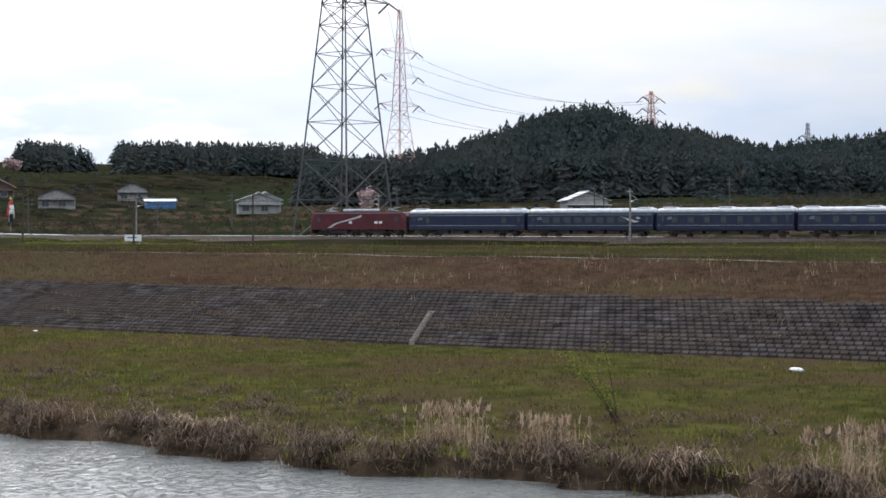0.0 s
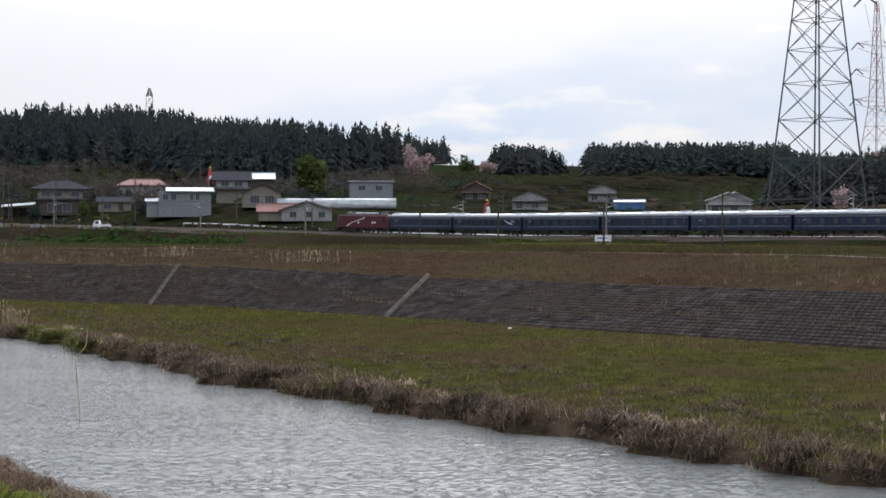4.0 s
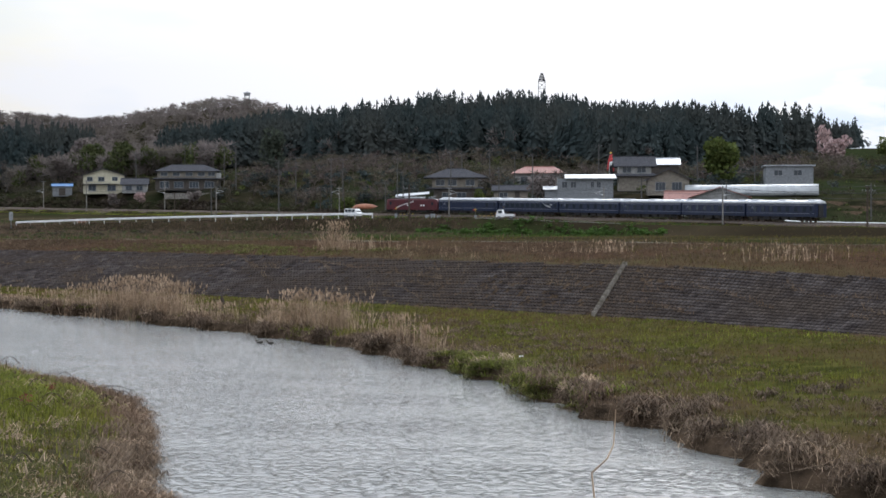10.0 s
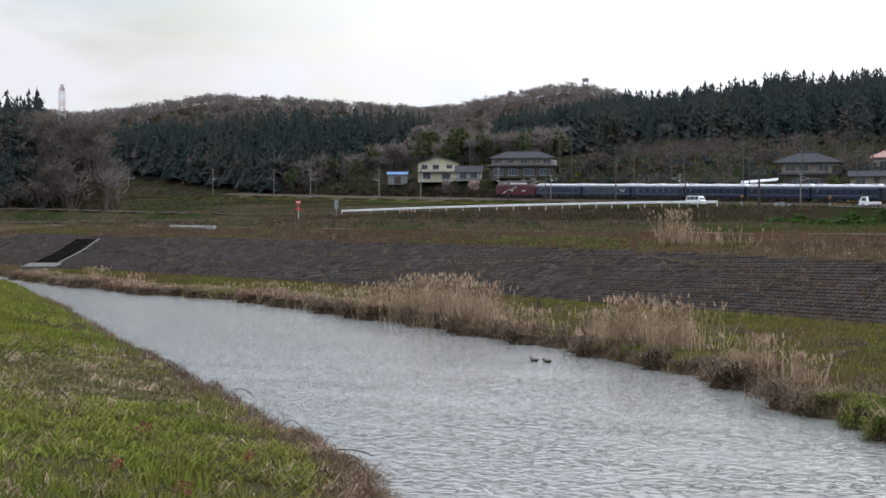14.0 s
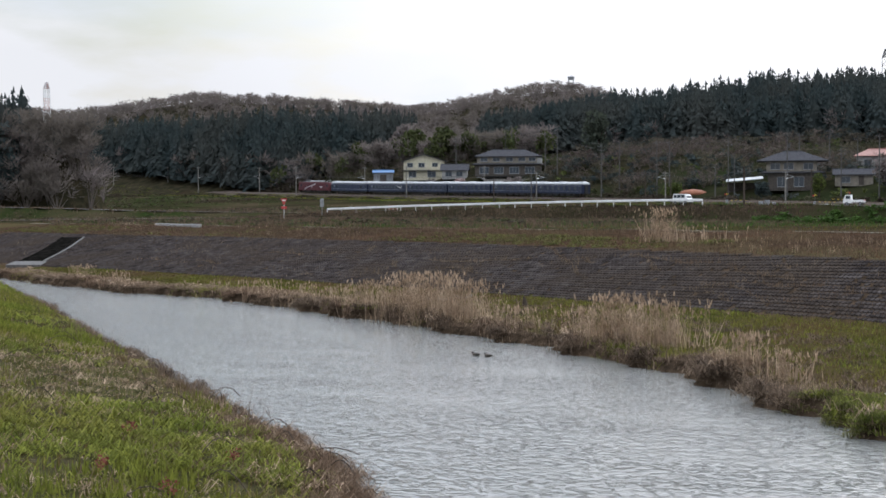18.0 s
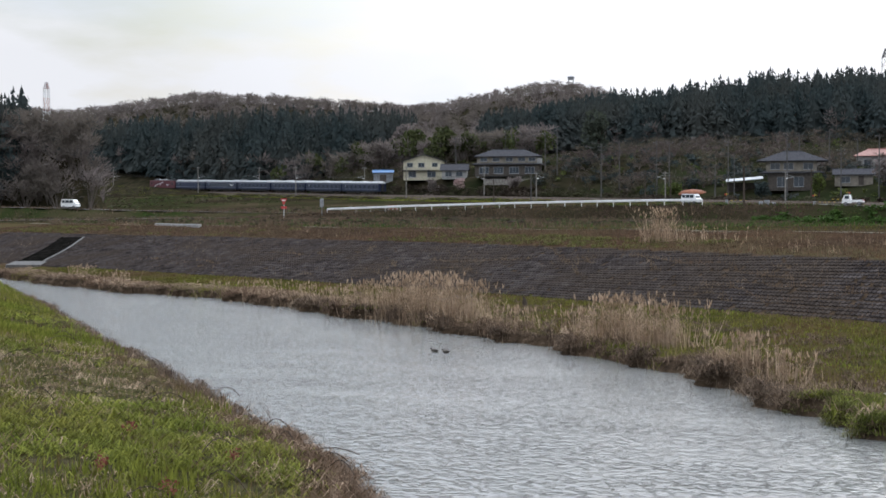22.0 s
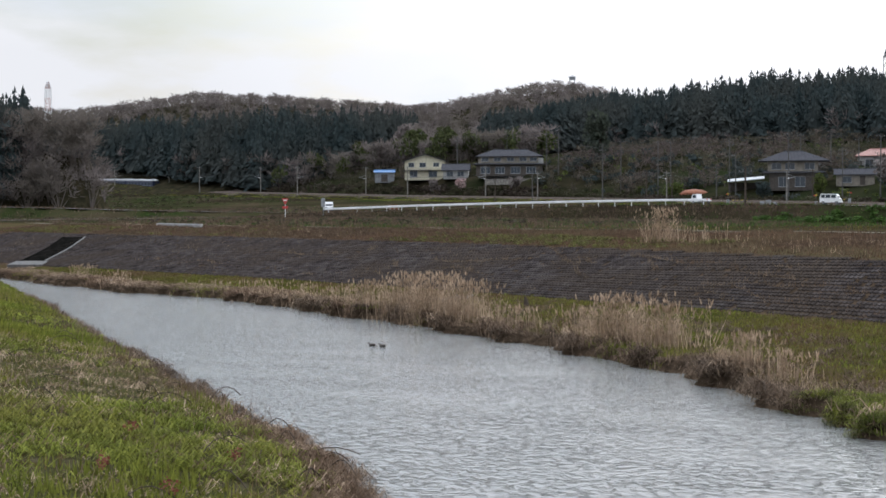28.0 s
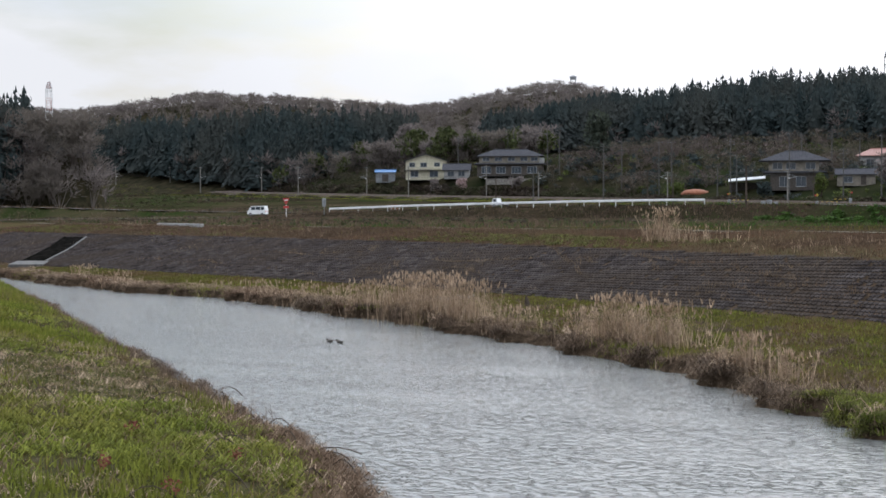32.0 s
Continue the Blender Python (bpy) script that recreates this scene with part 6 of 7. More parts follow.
def build_trees():
    tree(21, 358, 12.5, M_BROADG, "rounded tree in yellow-green spring leaf", 3, 1.05, 1500)
    tree(-108, 428, 15, M_OAK, "tall rounded evergreen tree beside the farmhouse", 5, 0.62, 1200)
    tree(60.6, 462, 9.5, M_BLOSSOM, "pale pink cherry tree in blossom", 7, 1.2, 900)
    tree(81.6, 500, 8, M_BROADG, "small yellow-green tree on the terrace edge", 8, 1.1, 700)
    tree(90, 502, 6, M_BLOSSOM, "low pale cherry tree in blossom", 9, 1.8, 700)
    tree(57, 466, 13, M_BLOSSOM, "cherry tree in blossom at the cedar edge", 17, 0.5, 400)
    tree(246, 318, 7, M_BLOSSOM, "cherry tree in blossom on the wooded hill", 10, 1.2, 600)
    tree(146, 302, 7.5, M_BLOSSOM, "cherry tree in blossom behind the line", 11, 1.0, 600)
    tree(262, 350, 8, M_BLOSSOM, "cherry tree in blossom near the hilltop tower", 12, 1.2, 600)
    tree(217, 352, 5, M_BLOSSOM, "small pink tree among the cedars", 14, 1.1, 400)
    tree(-157.5, 426.5, 5.0, M_BARE, "bare garden tree before the houses", 21, 1.1, 500)
    tree(-148, 422, 4.5, M_BLOSSOM, "pinkish plum tree by the low house", 22, 1.0, 400)
    tree(-127, 409, 5.5, M_BARE, "bare tree by the garden wall", 23, 1.0, 500)
    tree(-38, 356, 6, M_BROADG, "dark clipped garden tree before the house", 24, 0.8, 700)
    tree(-51, 358, 5.5, M_CEDAR, "dark evergreen garden tree", 25, 1.0, 700)
    tree(-22, 352, 8, M_BARE, "bare grey tree by the crossing", 26, 1.1, 700)
    tree(-75, 372, 5, M_BROADG, "bushy green shrub tree", 27, 1.4, 700)
    tree(-184, 482, 14, M_BAMBOO, "bamboo grove tree in pale green", 28, 0.9, 1500)
    tree(-172, 474, 12, M_BAMBOO, "bamboo in olive green behind the cream house", 33, 1.1, 1500)
    tree(-192, 492, 15, M_BARE, "tall bare tree behind the shed", 34, 0.9, 1200)
    tree(-162, 470, 11, M_BAMBOO, "pale green bamboo clump", 29, 1.0, 800)
    sapling(36.5, -4.5)
    rng = np.random.default_rng(77)
    bare = [twiggy(i + 66, 80, 0.02) for i in range(6)]
    shrubs = [broadleaf(i + 60, 44, 0.02, 0.4, 0.115) for i in range(7)]
    tufts = [broadleaf(i + 70, 18, 0.02, 0.4, 0.16) for i in range(7)]

    def shrubbery(name, n, box, lo, hi, material, label, seed, keep=None):
        x, y = rng.uniform(box[0], box[1], n), rng.uniform(box[2], box[3], n)
        u, v = to_uv(x, y)
        r = np.interp(u, RAIL_U, RAIL_V)
        m = (v > r + 9) & (ridge_cover(x, y) < 0.3)
        if keep is not None:
            m &= keep(x, y)
        for cx, cy, cr in HOUSE_SPOTS:
            m &= np.hypot(x - cx, y - cy) > cr
        scatter(name, bare if name == "bare_shrubs" else tufts if name == "terrace_weeds" else shrubs, x[m], y[m], rng.uniform(lo, hi, int(m.sum())), material, label, "shrubs", (1.0, 1.9), 0.1, seed=seed)
    shrubbery("dark_shrubs", 420, (-130, 40, 350, 440), 1.2, 3.6, M_CEDAR, "dark evergreen hedges between the houses", 37)
    shrubbery("bare_shrubs", 900, (-120, 60, 385, 500), 2.5, 6.0, M_ORCHARD, "brown leafless shrubs and orchard trees below the cedars", 31)
    shrubbery("bare_shrubs", 900, (-330, -40, 300, 520), 1.0, 2.6, M_ORCHARD, "brown brush along the railway", 32, lambda x, y: patch(x, y, 0.12) > 0.45)
    shrubbery("green_shrubs", 700, (-190, 60, 330, 480), 0.8, 2.4, M_BROADG, "green hedges and shrubs round the houses", 33, lambda x, y: patch(x, y, 0.15, 4) > 0.5)
    shrubbery("bare_shrubs", 5200, (10, 330, 190, 480), 0.6, 2.6, M_BRUSH, "brown brush on the terraced fields", 34, lambda x, y: patch(x, y, 0.1, 2) > 0.5)
    shrubbery("bare_shrubs", 1300, (-250, -168, 415, 480), 0.8, 3.2, M_ORCHARD, "brown brush on the slope above the railway", 41)
    shrubbery("green_shrubs", 500, (-250, -100, 380, 480), 0.5, 1.6, M_BAMBOO, "olive bushes on the slope above the railway", 42)
    # lush bushes on the bank below the crossing
    k = np.random.default_rng(81)
    x = k.uniform(-30, 6, 170)
    y = 203.5 - 0.35 * (x + 12) * (x > -12) - k.uniform(0, 5.5, 170)
    scatter("bank_bushes", shrubs, x, y, k.uniform(0.5, 1.25, 170), M_HEDGE, "lush green bushes on the bank below the crossing", "shrubs", (1.2, 2.0), 0.1, seed=44)
    # low scrub over the fields before the line
    for nm, n, lo, hi, material, lab, seed in (("field_scrub", 5200, 0.25, 0.7, M_BAMBOO, "low olive scrub on the fields before the railway", 45), ("field_scrub", 4200, 0.25, 0.8, M_BRUSH, "brown scrub on the fields before the railway", 46), ("field_scrub", 2600, 0.2, 0.5, M_HEDGE, "green weeds on the fields before the railway", 47)):
        u = k.uniform(170, 620, n)
        c, r = np.interp(u, CREST_U, CREST_V), np.interp(u, RAIL_U, RAIL_V)
        v = c + 6 + (r - 10 - c) * k.random(n)
        x, y = to_xy(u, v)
        m = (patch(x, y, 0.07, seed) + 0.35 * k.random(n) > 0.62) & (line_distance(x, y, ROAD)[0] > 4.5) & (line_distance(x, y, LANE)[0] > 4) & (x > -420)
        scatter(nm, tufts, x[m], y[m], k.uniform(lo, hi, int(m.sum())), material, lab, "shrubs", (1.6, 3.2), 0.08, seed=seed)
    # brush and young growth along the far side of the line
    k = np.random.default_rng(79)
    u = k.uniform(200, 520, 900)
    x, y = to_xy(u, np.interp(u, RAIL_U, RAIL_V) + k.uniform(4.5, 9, 900))
    scatter("railside_brush", shrubs, x, y, k.uniform(0.6, 2.2, 900), M_BRUSH, "brown brush growing beside the railway", "shrubs", (1.0, 1.8), 0.1, seed=40)
    shrubbery("terrace_hedge", 9000, (-20, 330, 190, 540), 0.7, 1.7, M_BRUSH, "dark brushy hedges along the terrace edges", 35, lambda x, y: height(x, y + 2.0) - height(x, y) > 0.45)
    shrubbery("terrace_weeds", 9000, (-20, 330, 190, 540), 0.3, 0.8, M_BAMBOO, "low olive weeds on the terraces", 36, lambda x, y: patch(x, y, 0.05, 4) > 0.35)
    shrubbery("dark_shrubs", 900, (10, 330, 190, 480), 1.0, 3.2, M_CEDAR, "dark evergreen bushes on the terraced fields", 35, lambda x, y: patch(x, y, 0.08, 7) > 0.6)
    shrubbery("green_shrubs", 1200, (0, 330, 190, 520), 0.3, 1.0, M_BROADG, "low green crops and weeds on the terraces", 36, lambda x, y: patch(x, y, 0.09, 5) > 0.4)


HOUSE_SPOTS = [(-165, 437, 12), (-134, 422, 13), (-153, 431, 8), (-182, 445, 6), (-45, 365, 11), (-31, 363, 8), (-11, 342, 12), (0, 361, 8), (8, 341, 8), (19, 317, 10), (27, 336, 9), (36, 348, 9), (-60, 376, 8), (-71, 377, 6), (78, 343, 7), (103, 369, 7), (122, 313, 8)]


# ---------- vehicles ----------
def make_car(name, label, kind, body_mat):
    c = thing(name, Matrix(), label, "car" if kind != "truck" else "truck")
    w = 0.72
    if kind == "van":
        prof = [(-1.65, 0.35), (1.65, 0.35), (1.68, 0.85), (1.45, 1.02), (1.0, 1.72), (-1.45, 1.78), (-1.65, 1.1)]
    elif kind == "truck":
        prof = [(0.35, 0.35), (1.65, 0.35), (1.66, 0.95), (1.3, 1.7), (0.5, 1.74), (0.35, 1.0)]
    else:
        prof = [(-1.65, 0.35), (1.65, 0.35), (1.66, 0.8), (0.95, 0.95), (0.45, 1.45), (-1.3, 1.5), (-1.62, 0.95)]
    b = Shape()
    b.loft([[(x, y, z) for x, z in prof] for y, in ((-w,), (w,))])
    part("body", b, body_mat, c)
    if kind == "truck":
        bed = Shape().box(-1.65, 0.32, -w, w, 0.5, 0.62)
        bed.box(-1.65, 0.32, -w, -w + 0.05, 0.62, 0.92).box(-1.65, 0.32, w - 0.05, w, 0.62, 0.92).box(-1.65, -1.6, -w, w, 0.62, 0.92)
        part("cargo_bed", bed, body_mat, c)
        wins = [(0.55, 1.25, 1.05, 1.55)]
    elif kind == "van":
        wins = [(0.2, 0.95, 1.08, 1.6), (-0.7, 0.1, 1.08, 1.62), (-1.4, -0.8, 1.08, 1.62)]
    else:
        wins = [(-0.3, 0.42, 0.98, 1.36), (-1.2, -0.4, 0.98, 1.38)]
    for y in (-w, w):
        for x0, x1, z0, z1 in wins:
            part("side_window", Shape().box(x0, x1, min(y, y * 1.015), max(y, y * 1.015), z0, z1), M_GLASS, c)
    fx = 1.22 if kind != "hatch" else 0.72
    part("windscreen", Shape().add([(fx + 0.2, -0.6, 1.08), (fx + 0.2, 0.6, 1.08), (fx - 0.15, 0.55, 1.6), (fx - 0.15, -0.55, 1.6)], [(0, 1, 2, 3), (3, 2, 1, 0)]), M_GLASS, c)
    for y in (-0.5, 0.5):
        part("headlight", Shape().box(1.62, 1.7, y - 0.14, y + 0.14, 0.7, 0.85, 0.02), M_GLASS, c)
        part("tail_light", Shape().box(-1.69, -1.63, y - 0.1, y + 0.1, 0.7, 0.95), M_SIGNRED, c)
    part("bumper", Shape().box(1.6, 1.73, -0.7, 0.7, 0.35, 0.55, 0.03), body_mat, c)
    for x in (-1.05, 1.08):
        for y in (-0.68, 0.68):
            wh = part("wheel", Shape().tube((x, y - 0.08, 0.28), (x, y + 0.08, 0.28), 0.28, n=14), M_BLACK, c)
            part("hub_cap", Shape().tube((x, y - 0.09, 0.28), (x, y + 0.09, 0.28), 0.15, n=10), M_STEEL, wh)
    return c


VAN = make_car("kei_van", "small white boxy van driving along the lane", "van", M_WHITEP)
CAR = make_car("small_car", "small white car waiting at the level crossing", "van", M_WHITEP)
TRUCK = make_car("kei_truck", "small white pickup truck at the level crossing", "truck", M_WHITEP)
for vehicle in (CAR, TRUCK):
    vehicle.scale = (0.82, 0.82, 0.82)


# ---------- ducks ----------
M_DUCK = mat("brown_duck_plumage", (0.03, 0.025, 0.02), (0.08, 0.065, 0.05), 8.0, 0.8)


def make_duck():
    d = thing("duck", Matrix(), "small dark brown duck swimming on the river", "duck", "ducks")
    rings = []
    for x, r, z in ((-0.26, 0.02, 0.1), (-0.2, 0.07, 0.07), (-0.05, 0.12, 0.05), (0.1, 0.11, 0.05), (0.2, 0.05, 0.07), (0.23, 0.02, 0.09)):
        rings.append([(x, r * math.cos(k * 0.785), z + r * 0.75 * math.sin(k * 0.785)) for k in range(8)])
    part("body", Shape().loft(rings), M_DUCK, d, smooth=True)
    part("neck", Shape().tube((0.17, 0, 0.06), (0.22, 0, 0.13), 0.045, 0.035, 8), M_DUCK, d)
    hd = Shape().loft([[(0.17 + x, r * math.cos(k * 0.785), 0.15 + r * math.sin(k * 0.785)) for k in range(8)] for x, r in ((0, 0.02), (0.03, 0.05), (0.08, 0.05), (0.11, 0.02))])
    h = part("head", hd, M_DUCK, d, smooth=True)
    part("bill", Shape().box(0.27, 0.33, -0.02, 0.02, 0.125, 0.15, 0.005), M_WOODPOLE, h)
    return d


DUCKS = [make_duck()]
DUCKS.append(copy_thing(DUCKS[0], Matrix()))

build_houses()
build_poles()
build_pylons()
build_road()
build_roadside()
streamers(-6, 371, 9.5, "red, black and white carp streamers hanging from a pole", [(M_SIGNRED, 4.5), (M_SIGNRED, 3.6), (M_WHITEP, 3.0), (M_BLACK, 3.2)])
streamers(56, 272, 7.5, "hanging red and white carp streamers on a pole", [(M_SIGNRED, 3.6), (M_WHITEP, 3.0), (M_WHITEP, 2.6), (M_BLACK, 2.8)])
build_trees()


# ---------- grass, reeds ----------
def blades(xs, ys, per, lo, hi, width, lean, spread, rng, zs=None, bend=0.0):
    """Tufts of pointed blades; returns vertices and triangles."""
    n = len(xs)
    x, y = np.repeat(xs, per), np.repeat(ys, per)
    z = np.repeat(height(xs, ys) if zs is None else zs, per)
    m = n * per
    x = x + rng.normal(0, spread, m)
    y = y + rng.normal(0, spread, m)
    h = rng.uniform(lo, hi, m) * np.repeat(rng.uniform(0.75, 1.2, n), per)
    a = rng.uniform(0, 2 * np.pi, m)
    l = h * np.abs(rng.normal(0, lean, m))
    b = rng.uniform(0, 2 * np.pi, m)
    w = width * rng.uniform(0.7, 1.3, m)
    z = z - 0.03
    p0 = np.stack([x - w * np.cos(a), y - w * np.sin(a), z], -1)
    p1 = np.stack([x + w * np.cos(a), y + w * np.sin(a), z], -1)
    p2 = np.stack([x + l * np.cos(b), y + l * np.sin(b), z + np.sqrt(np.maximum(h * h - l * l, 0.04 * h * h))], -1)
    v = np.stack([p0, p1, p2], 1).reshape(-1, 3)
    return v, np.arange(m * 3).reshape(-1, 3)


def in_band(n, u0, u1, va, vb, rng, power=1.0):
    """Random places between two lines v = va(u) and v = vb(u)."""
    u = rng.uniform(u0, u1, n)
    a, b = va(u), vb(u)
    v = a + (b - a) * rng.uniform(0, 1, n) ** power
    return u, v


def lineof(us, vs, d=0.0):
    return lambda u: np.interp(u, us, vs) + d


def build_grass():
    rng = np.random.default_rng(23)
    N, F_, TOE, TOP, CR = lineof(NEAR_U, NEAR_V), lineof(FAR_U, FAR_V), lineof(TOE_U, TOE_V), lineof(TOP_U, TOP_V), lineof(CREST_U, CREST_V)

    def sow(name, n, u0, u1, va, vb, per, lo, hi, width, lean, spread, material, label, keep=None, power=1.0):
        u, v = in_band(n, u0, u1, va, vb, rng, power)
        x, y = to_xy(u, v)
        if keep is not None:
            m = keep(x, y, u, v)
            x, y = x[m], y[m]
        stuff(name, *blades(x, y, per, lo, hi, width, lean, spread, rng), material, label, "grass")

    # near bank
    sow("bank_grass", 60000, 8, 150, lambda u: N(u) - 19, lambda u: N(u) - 0.9, 6, 0.16, 0.46, 0.032, 0.55, 0.12, M_GREEN, "fresh green spring grass on the near bank",
        lambda x, y, u, v: (patch(x, y, 0.9) + 0.35 * rng.random(len(x)) - 0.22 * (u < 48) * ((N(u) - v) < 4)) > 0.88 - 0.2 * (u > 70))
    sow("bank_grass", 9000, -25, 30, lambda u: N(u) - 16, lambda u: N(u) - 2.0, 5, 0.12, 0.36, 0.03, 0.55, 0.12, M_GREEN, "fresh green spring grass on the near bank",
        lambda x, y, u, v: (patch(x, y, 0.9) + 0.35 * rng.random(len(x))) > 0.6)
    sow("bank_weeds", 13000, -25, 150, lambda u: N(u) - 19, lambda u: N(u) - 0.8, 6, 0.08, 0.28, 0.024, 0.8, 0.14, M_OLIVE, "low olive weeds on the near bank")
    sow("dead_stalks", 7000, -25, 150, lambda u: N(u) - 17, lambda u: N(u) - 0.2, 4, 0.12, 0.45, 0.014, 1.6, 0.14, M_STRAW, "flattened dead brown stalks",
        lambda x, y, u, v: patch(x, y, 0.6, 3) + 0.4 * rng.random(len(x)) > 0.6)
    sow("dead_stalks", 7000, -25, 150, lambda u: N(u) - 1.8, lambda u: N(u) + 0.1, 4, 0.1, 0.4, 0.012, 1.1, 0.14, M_BROWN, "matted dead grass along the water's edge")
    sow("dry_stems", 500, 0, 120, lambda u: N(u) - 3.0, lambda u: N(u) - 0.4, 3, 0.5, 1.2, 0.006, 0.25, 0.1, M_BROWN, "thin upright dry stems at the water's edge")
    # far meadow
    sow("meadow_grass", 46000, -70, 165, lambda u: F_(u) + 1.2, lambda u: TOE(u) - 0.2, 4, 0.08, 0.24, 0.024, 0.6, 0.16, M_OLIVE, "short olive meadow grass")
    sow("meadow_grass", 15000, -70, 165, lambda u: F_(u) + 1.5, lambda u: TOE(u) - 0.2, 5, 0.12, 0.3, 0.022, 0.5, 0.16, M_GREEN, "brighter tufts of spring grass in the meadow",
        lambda x, y, u, v: (patch(x, y, 0.7, 5) + 0.3 * rng.random(len(x)) + 0.35 * np.exp(-(TOE(u) - v) / 1.6) + 0.5 * np.exp(-((u - 72) / 36) ** 2)) > 0.82)
    sow("meadow_dry_grass", 22000, -70, 165, lambda u: F_(u) + 1.0, lambda u: TOE(u) - 0.5, 3, 0.08, 0.28, 0.016, 0.9, 0.16, M_BROWN, "dry brown grass among the meadow",
        lambda x, y, u, v: patch(x, y, 0.5, 9) + 0.4 * rng.random(len(x)) > 0.6)
    sow("bank_thatch", 15000, -70, 165, lambda u: F_(u) - 0.4, lambda u: F_(u) + 3.2, 5, 0.1, 0.45, 0.018, 1.8, 0.25, M_BROWN, "matted dead grass hanging over the eroded far bank", power=1.6)
    sow("bank_straw", 3800, -70, 165, lambda u: F_(u) + 0.0, lambda u: F_(u) + 2.6, 4, 0.15, 0.5, 0.013, 0.9, 0.25, M_STRAW, "pale straw along the far bank",
        lambda x, y, u, v: patch(x, y, 0.35, 2) + 0.3 * rng.random(len(x)) > 0.66)
    sow("bank_green", 6000, -70, 165, lambda u: F_(u) + 0.1, lambda u: F_(u) + 2.4, 6, 0.2, 0.5, 0.02, 0.5, 0.18, M_GREEN, "lush green tufts at the far water's edge",
        lambda x, y, u, v: (np.sin(u * 0.21 + 0.6) + 0.6 * np.sin(u * 0.53)) + 1.2 * ((u > 30) & (u < 47)) > 0.75 - 0.3 * rng.random(len(x)))
    # levee
    sow("levee_dry_grass", 40000, -110, 230, lambda u: TOP(u) - 0.4, lambda u: CR(u) + 1.0, 4, 0.12, 0.4, 0.024, 0.7, 0.25, M_LEVEE, "tall dead brown grass on the levee",
        lambda x, y, u, v: (u < 58) | (rng.random(len(u)) < 0.7))
    sow("levee_mixed_grass", 16000, 55, 230, lambda u: TOP(u) - 0.4, lambda u: CR(u) + 1.0, 4, 0.12, 0.38, 0.024, 0.7, 0.25, M_MAT, "grey-brown dead grass on the levee",
        lambda x, y, u, v: patch(x, y, 0.3, 8) + 0.4 * rng.random(len(x)) > 0.62)
    sow("levee_straw", 1000, -110, 230, lambda u: TOP(u) + 1, lambda u: CR(u) + 1.5, 4, 0.3, 0.75, 0.016, 0.45, 0.2, M_STRAW, "pale dry grass heads on the levee",
        lambda x, y, u, v: patch(x, y, 0.25, 6) + 0.3 * rng.random(len(x)) > 0.72)
    sow("levee_green", 7000, -110, 230, lambda u: TOP(u) + 0.5, lambda u: CR(u) + 3.0, 5, 0.15, 0.4, 0.024, 0.5, 0.2, M_OLIVE, "green weeds on the levee",
        lambda x, y, u, v: patch(x, y, 0.22, 1) + 0.25 * rng.random(len(x)) + 0.12 * (u > 58) > 0.87)
    sow("slope_weeds", 9000, -110, 230, lambda u: TOE(u) + 0.2, lambda u: TOP(u), 4, 0.12, 0.4, 0.014, 0.9, 0.25, M_BROWN, "dead weeds rooted between the slope blocks",
        lambda x, y, u, v: patch(x, y, 0.5, 4) + 0.35 * rng.random(len(x)) + 0.25 * (u > 60) > 0.84)
    # fields
    sow("field_weeds", 26000, -160, 330, lambda u: CR(u) + 2.5, lambda u: np.interp(u, RAIL_U, RAIL_V) - 3.0, 4, 0.12, 0.4, 0.03, 0.6, 0.3, M_OLIVE, "green and brown weeds on the field")
    sow("field_dry", 16000, -160, 330, lambda u: CR(u) + 2.0, lambda u: np.interp(u, RAIL_U, RAIL_V) - 3.0, 4, 0.15, 0.5, 0.026, 0.6, 0.3, M_LEVEE, "dry weeds on the field",
        lambda x, y, u, v: patch(x, y, 0.12, 7) + 0.3 * rng.random(len(x)) > 0.7)
    sow("field_brush", 24000, 150, 380, lambda u: CR(u) + 4, lambda u: np.interp(u, RAIL_U, RAIL_V) - 3.2, 4, 0.25, 0.7, 0.055, 0.6, 0.5, M_MAT, "brown brush and dead weeds on the fields",
        lambda x, y, u, v: patch(x, y, 0.06, 11) + 0.4 * rng.random(len(x)) > 0.6)
    sow("field_green", 26000, 150, 380, lambda u: CR(u) + 4, lambda u: np.interp(u, RAIL_U, RAIL_V) - 3.2, 5, 0.2, 0.5, 0.06, 0.6, 0.5, M_HEDGE, "green weeds on the fields",
        lambda x, y, u, v: patch(x, y, 0.05, 3) + 0.3 * rng.random(len(x)) > 0.78)
    sow("railside_green", 26000, -160, 600, lambda u: np.interp(u, RAIL_U, RAIL_V) - 12, lambda u: np.interp(u, RAIL_U, RAIL_V) - 3.0, 5, 0.15, 0.45, 0.035, 0.5, 0.3, M_GREEN, "green weeds on the railway bank",
        lambda x, y, u, v: patch(x, y, 0.1, 2) + 0.3 * rng.random(len(x)) > 0.42)


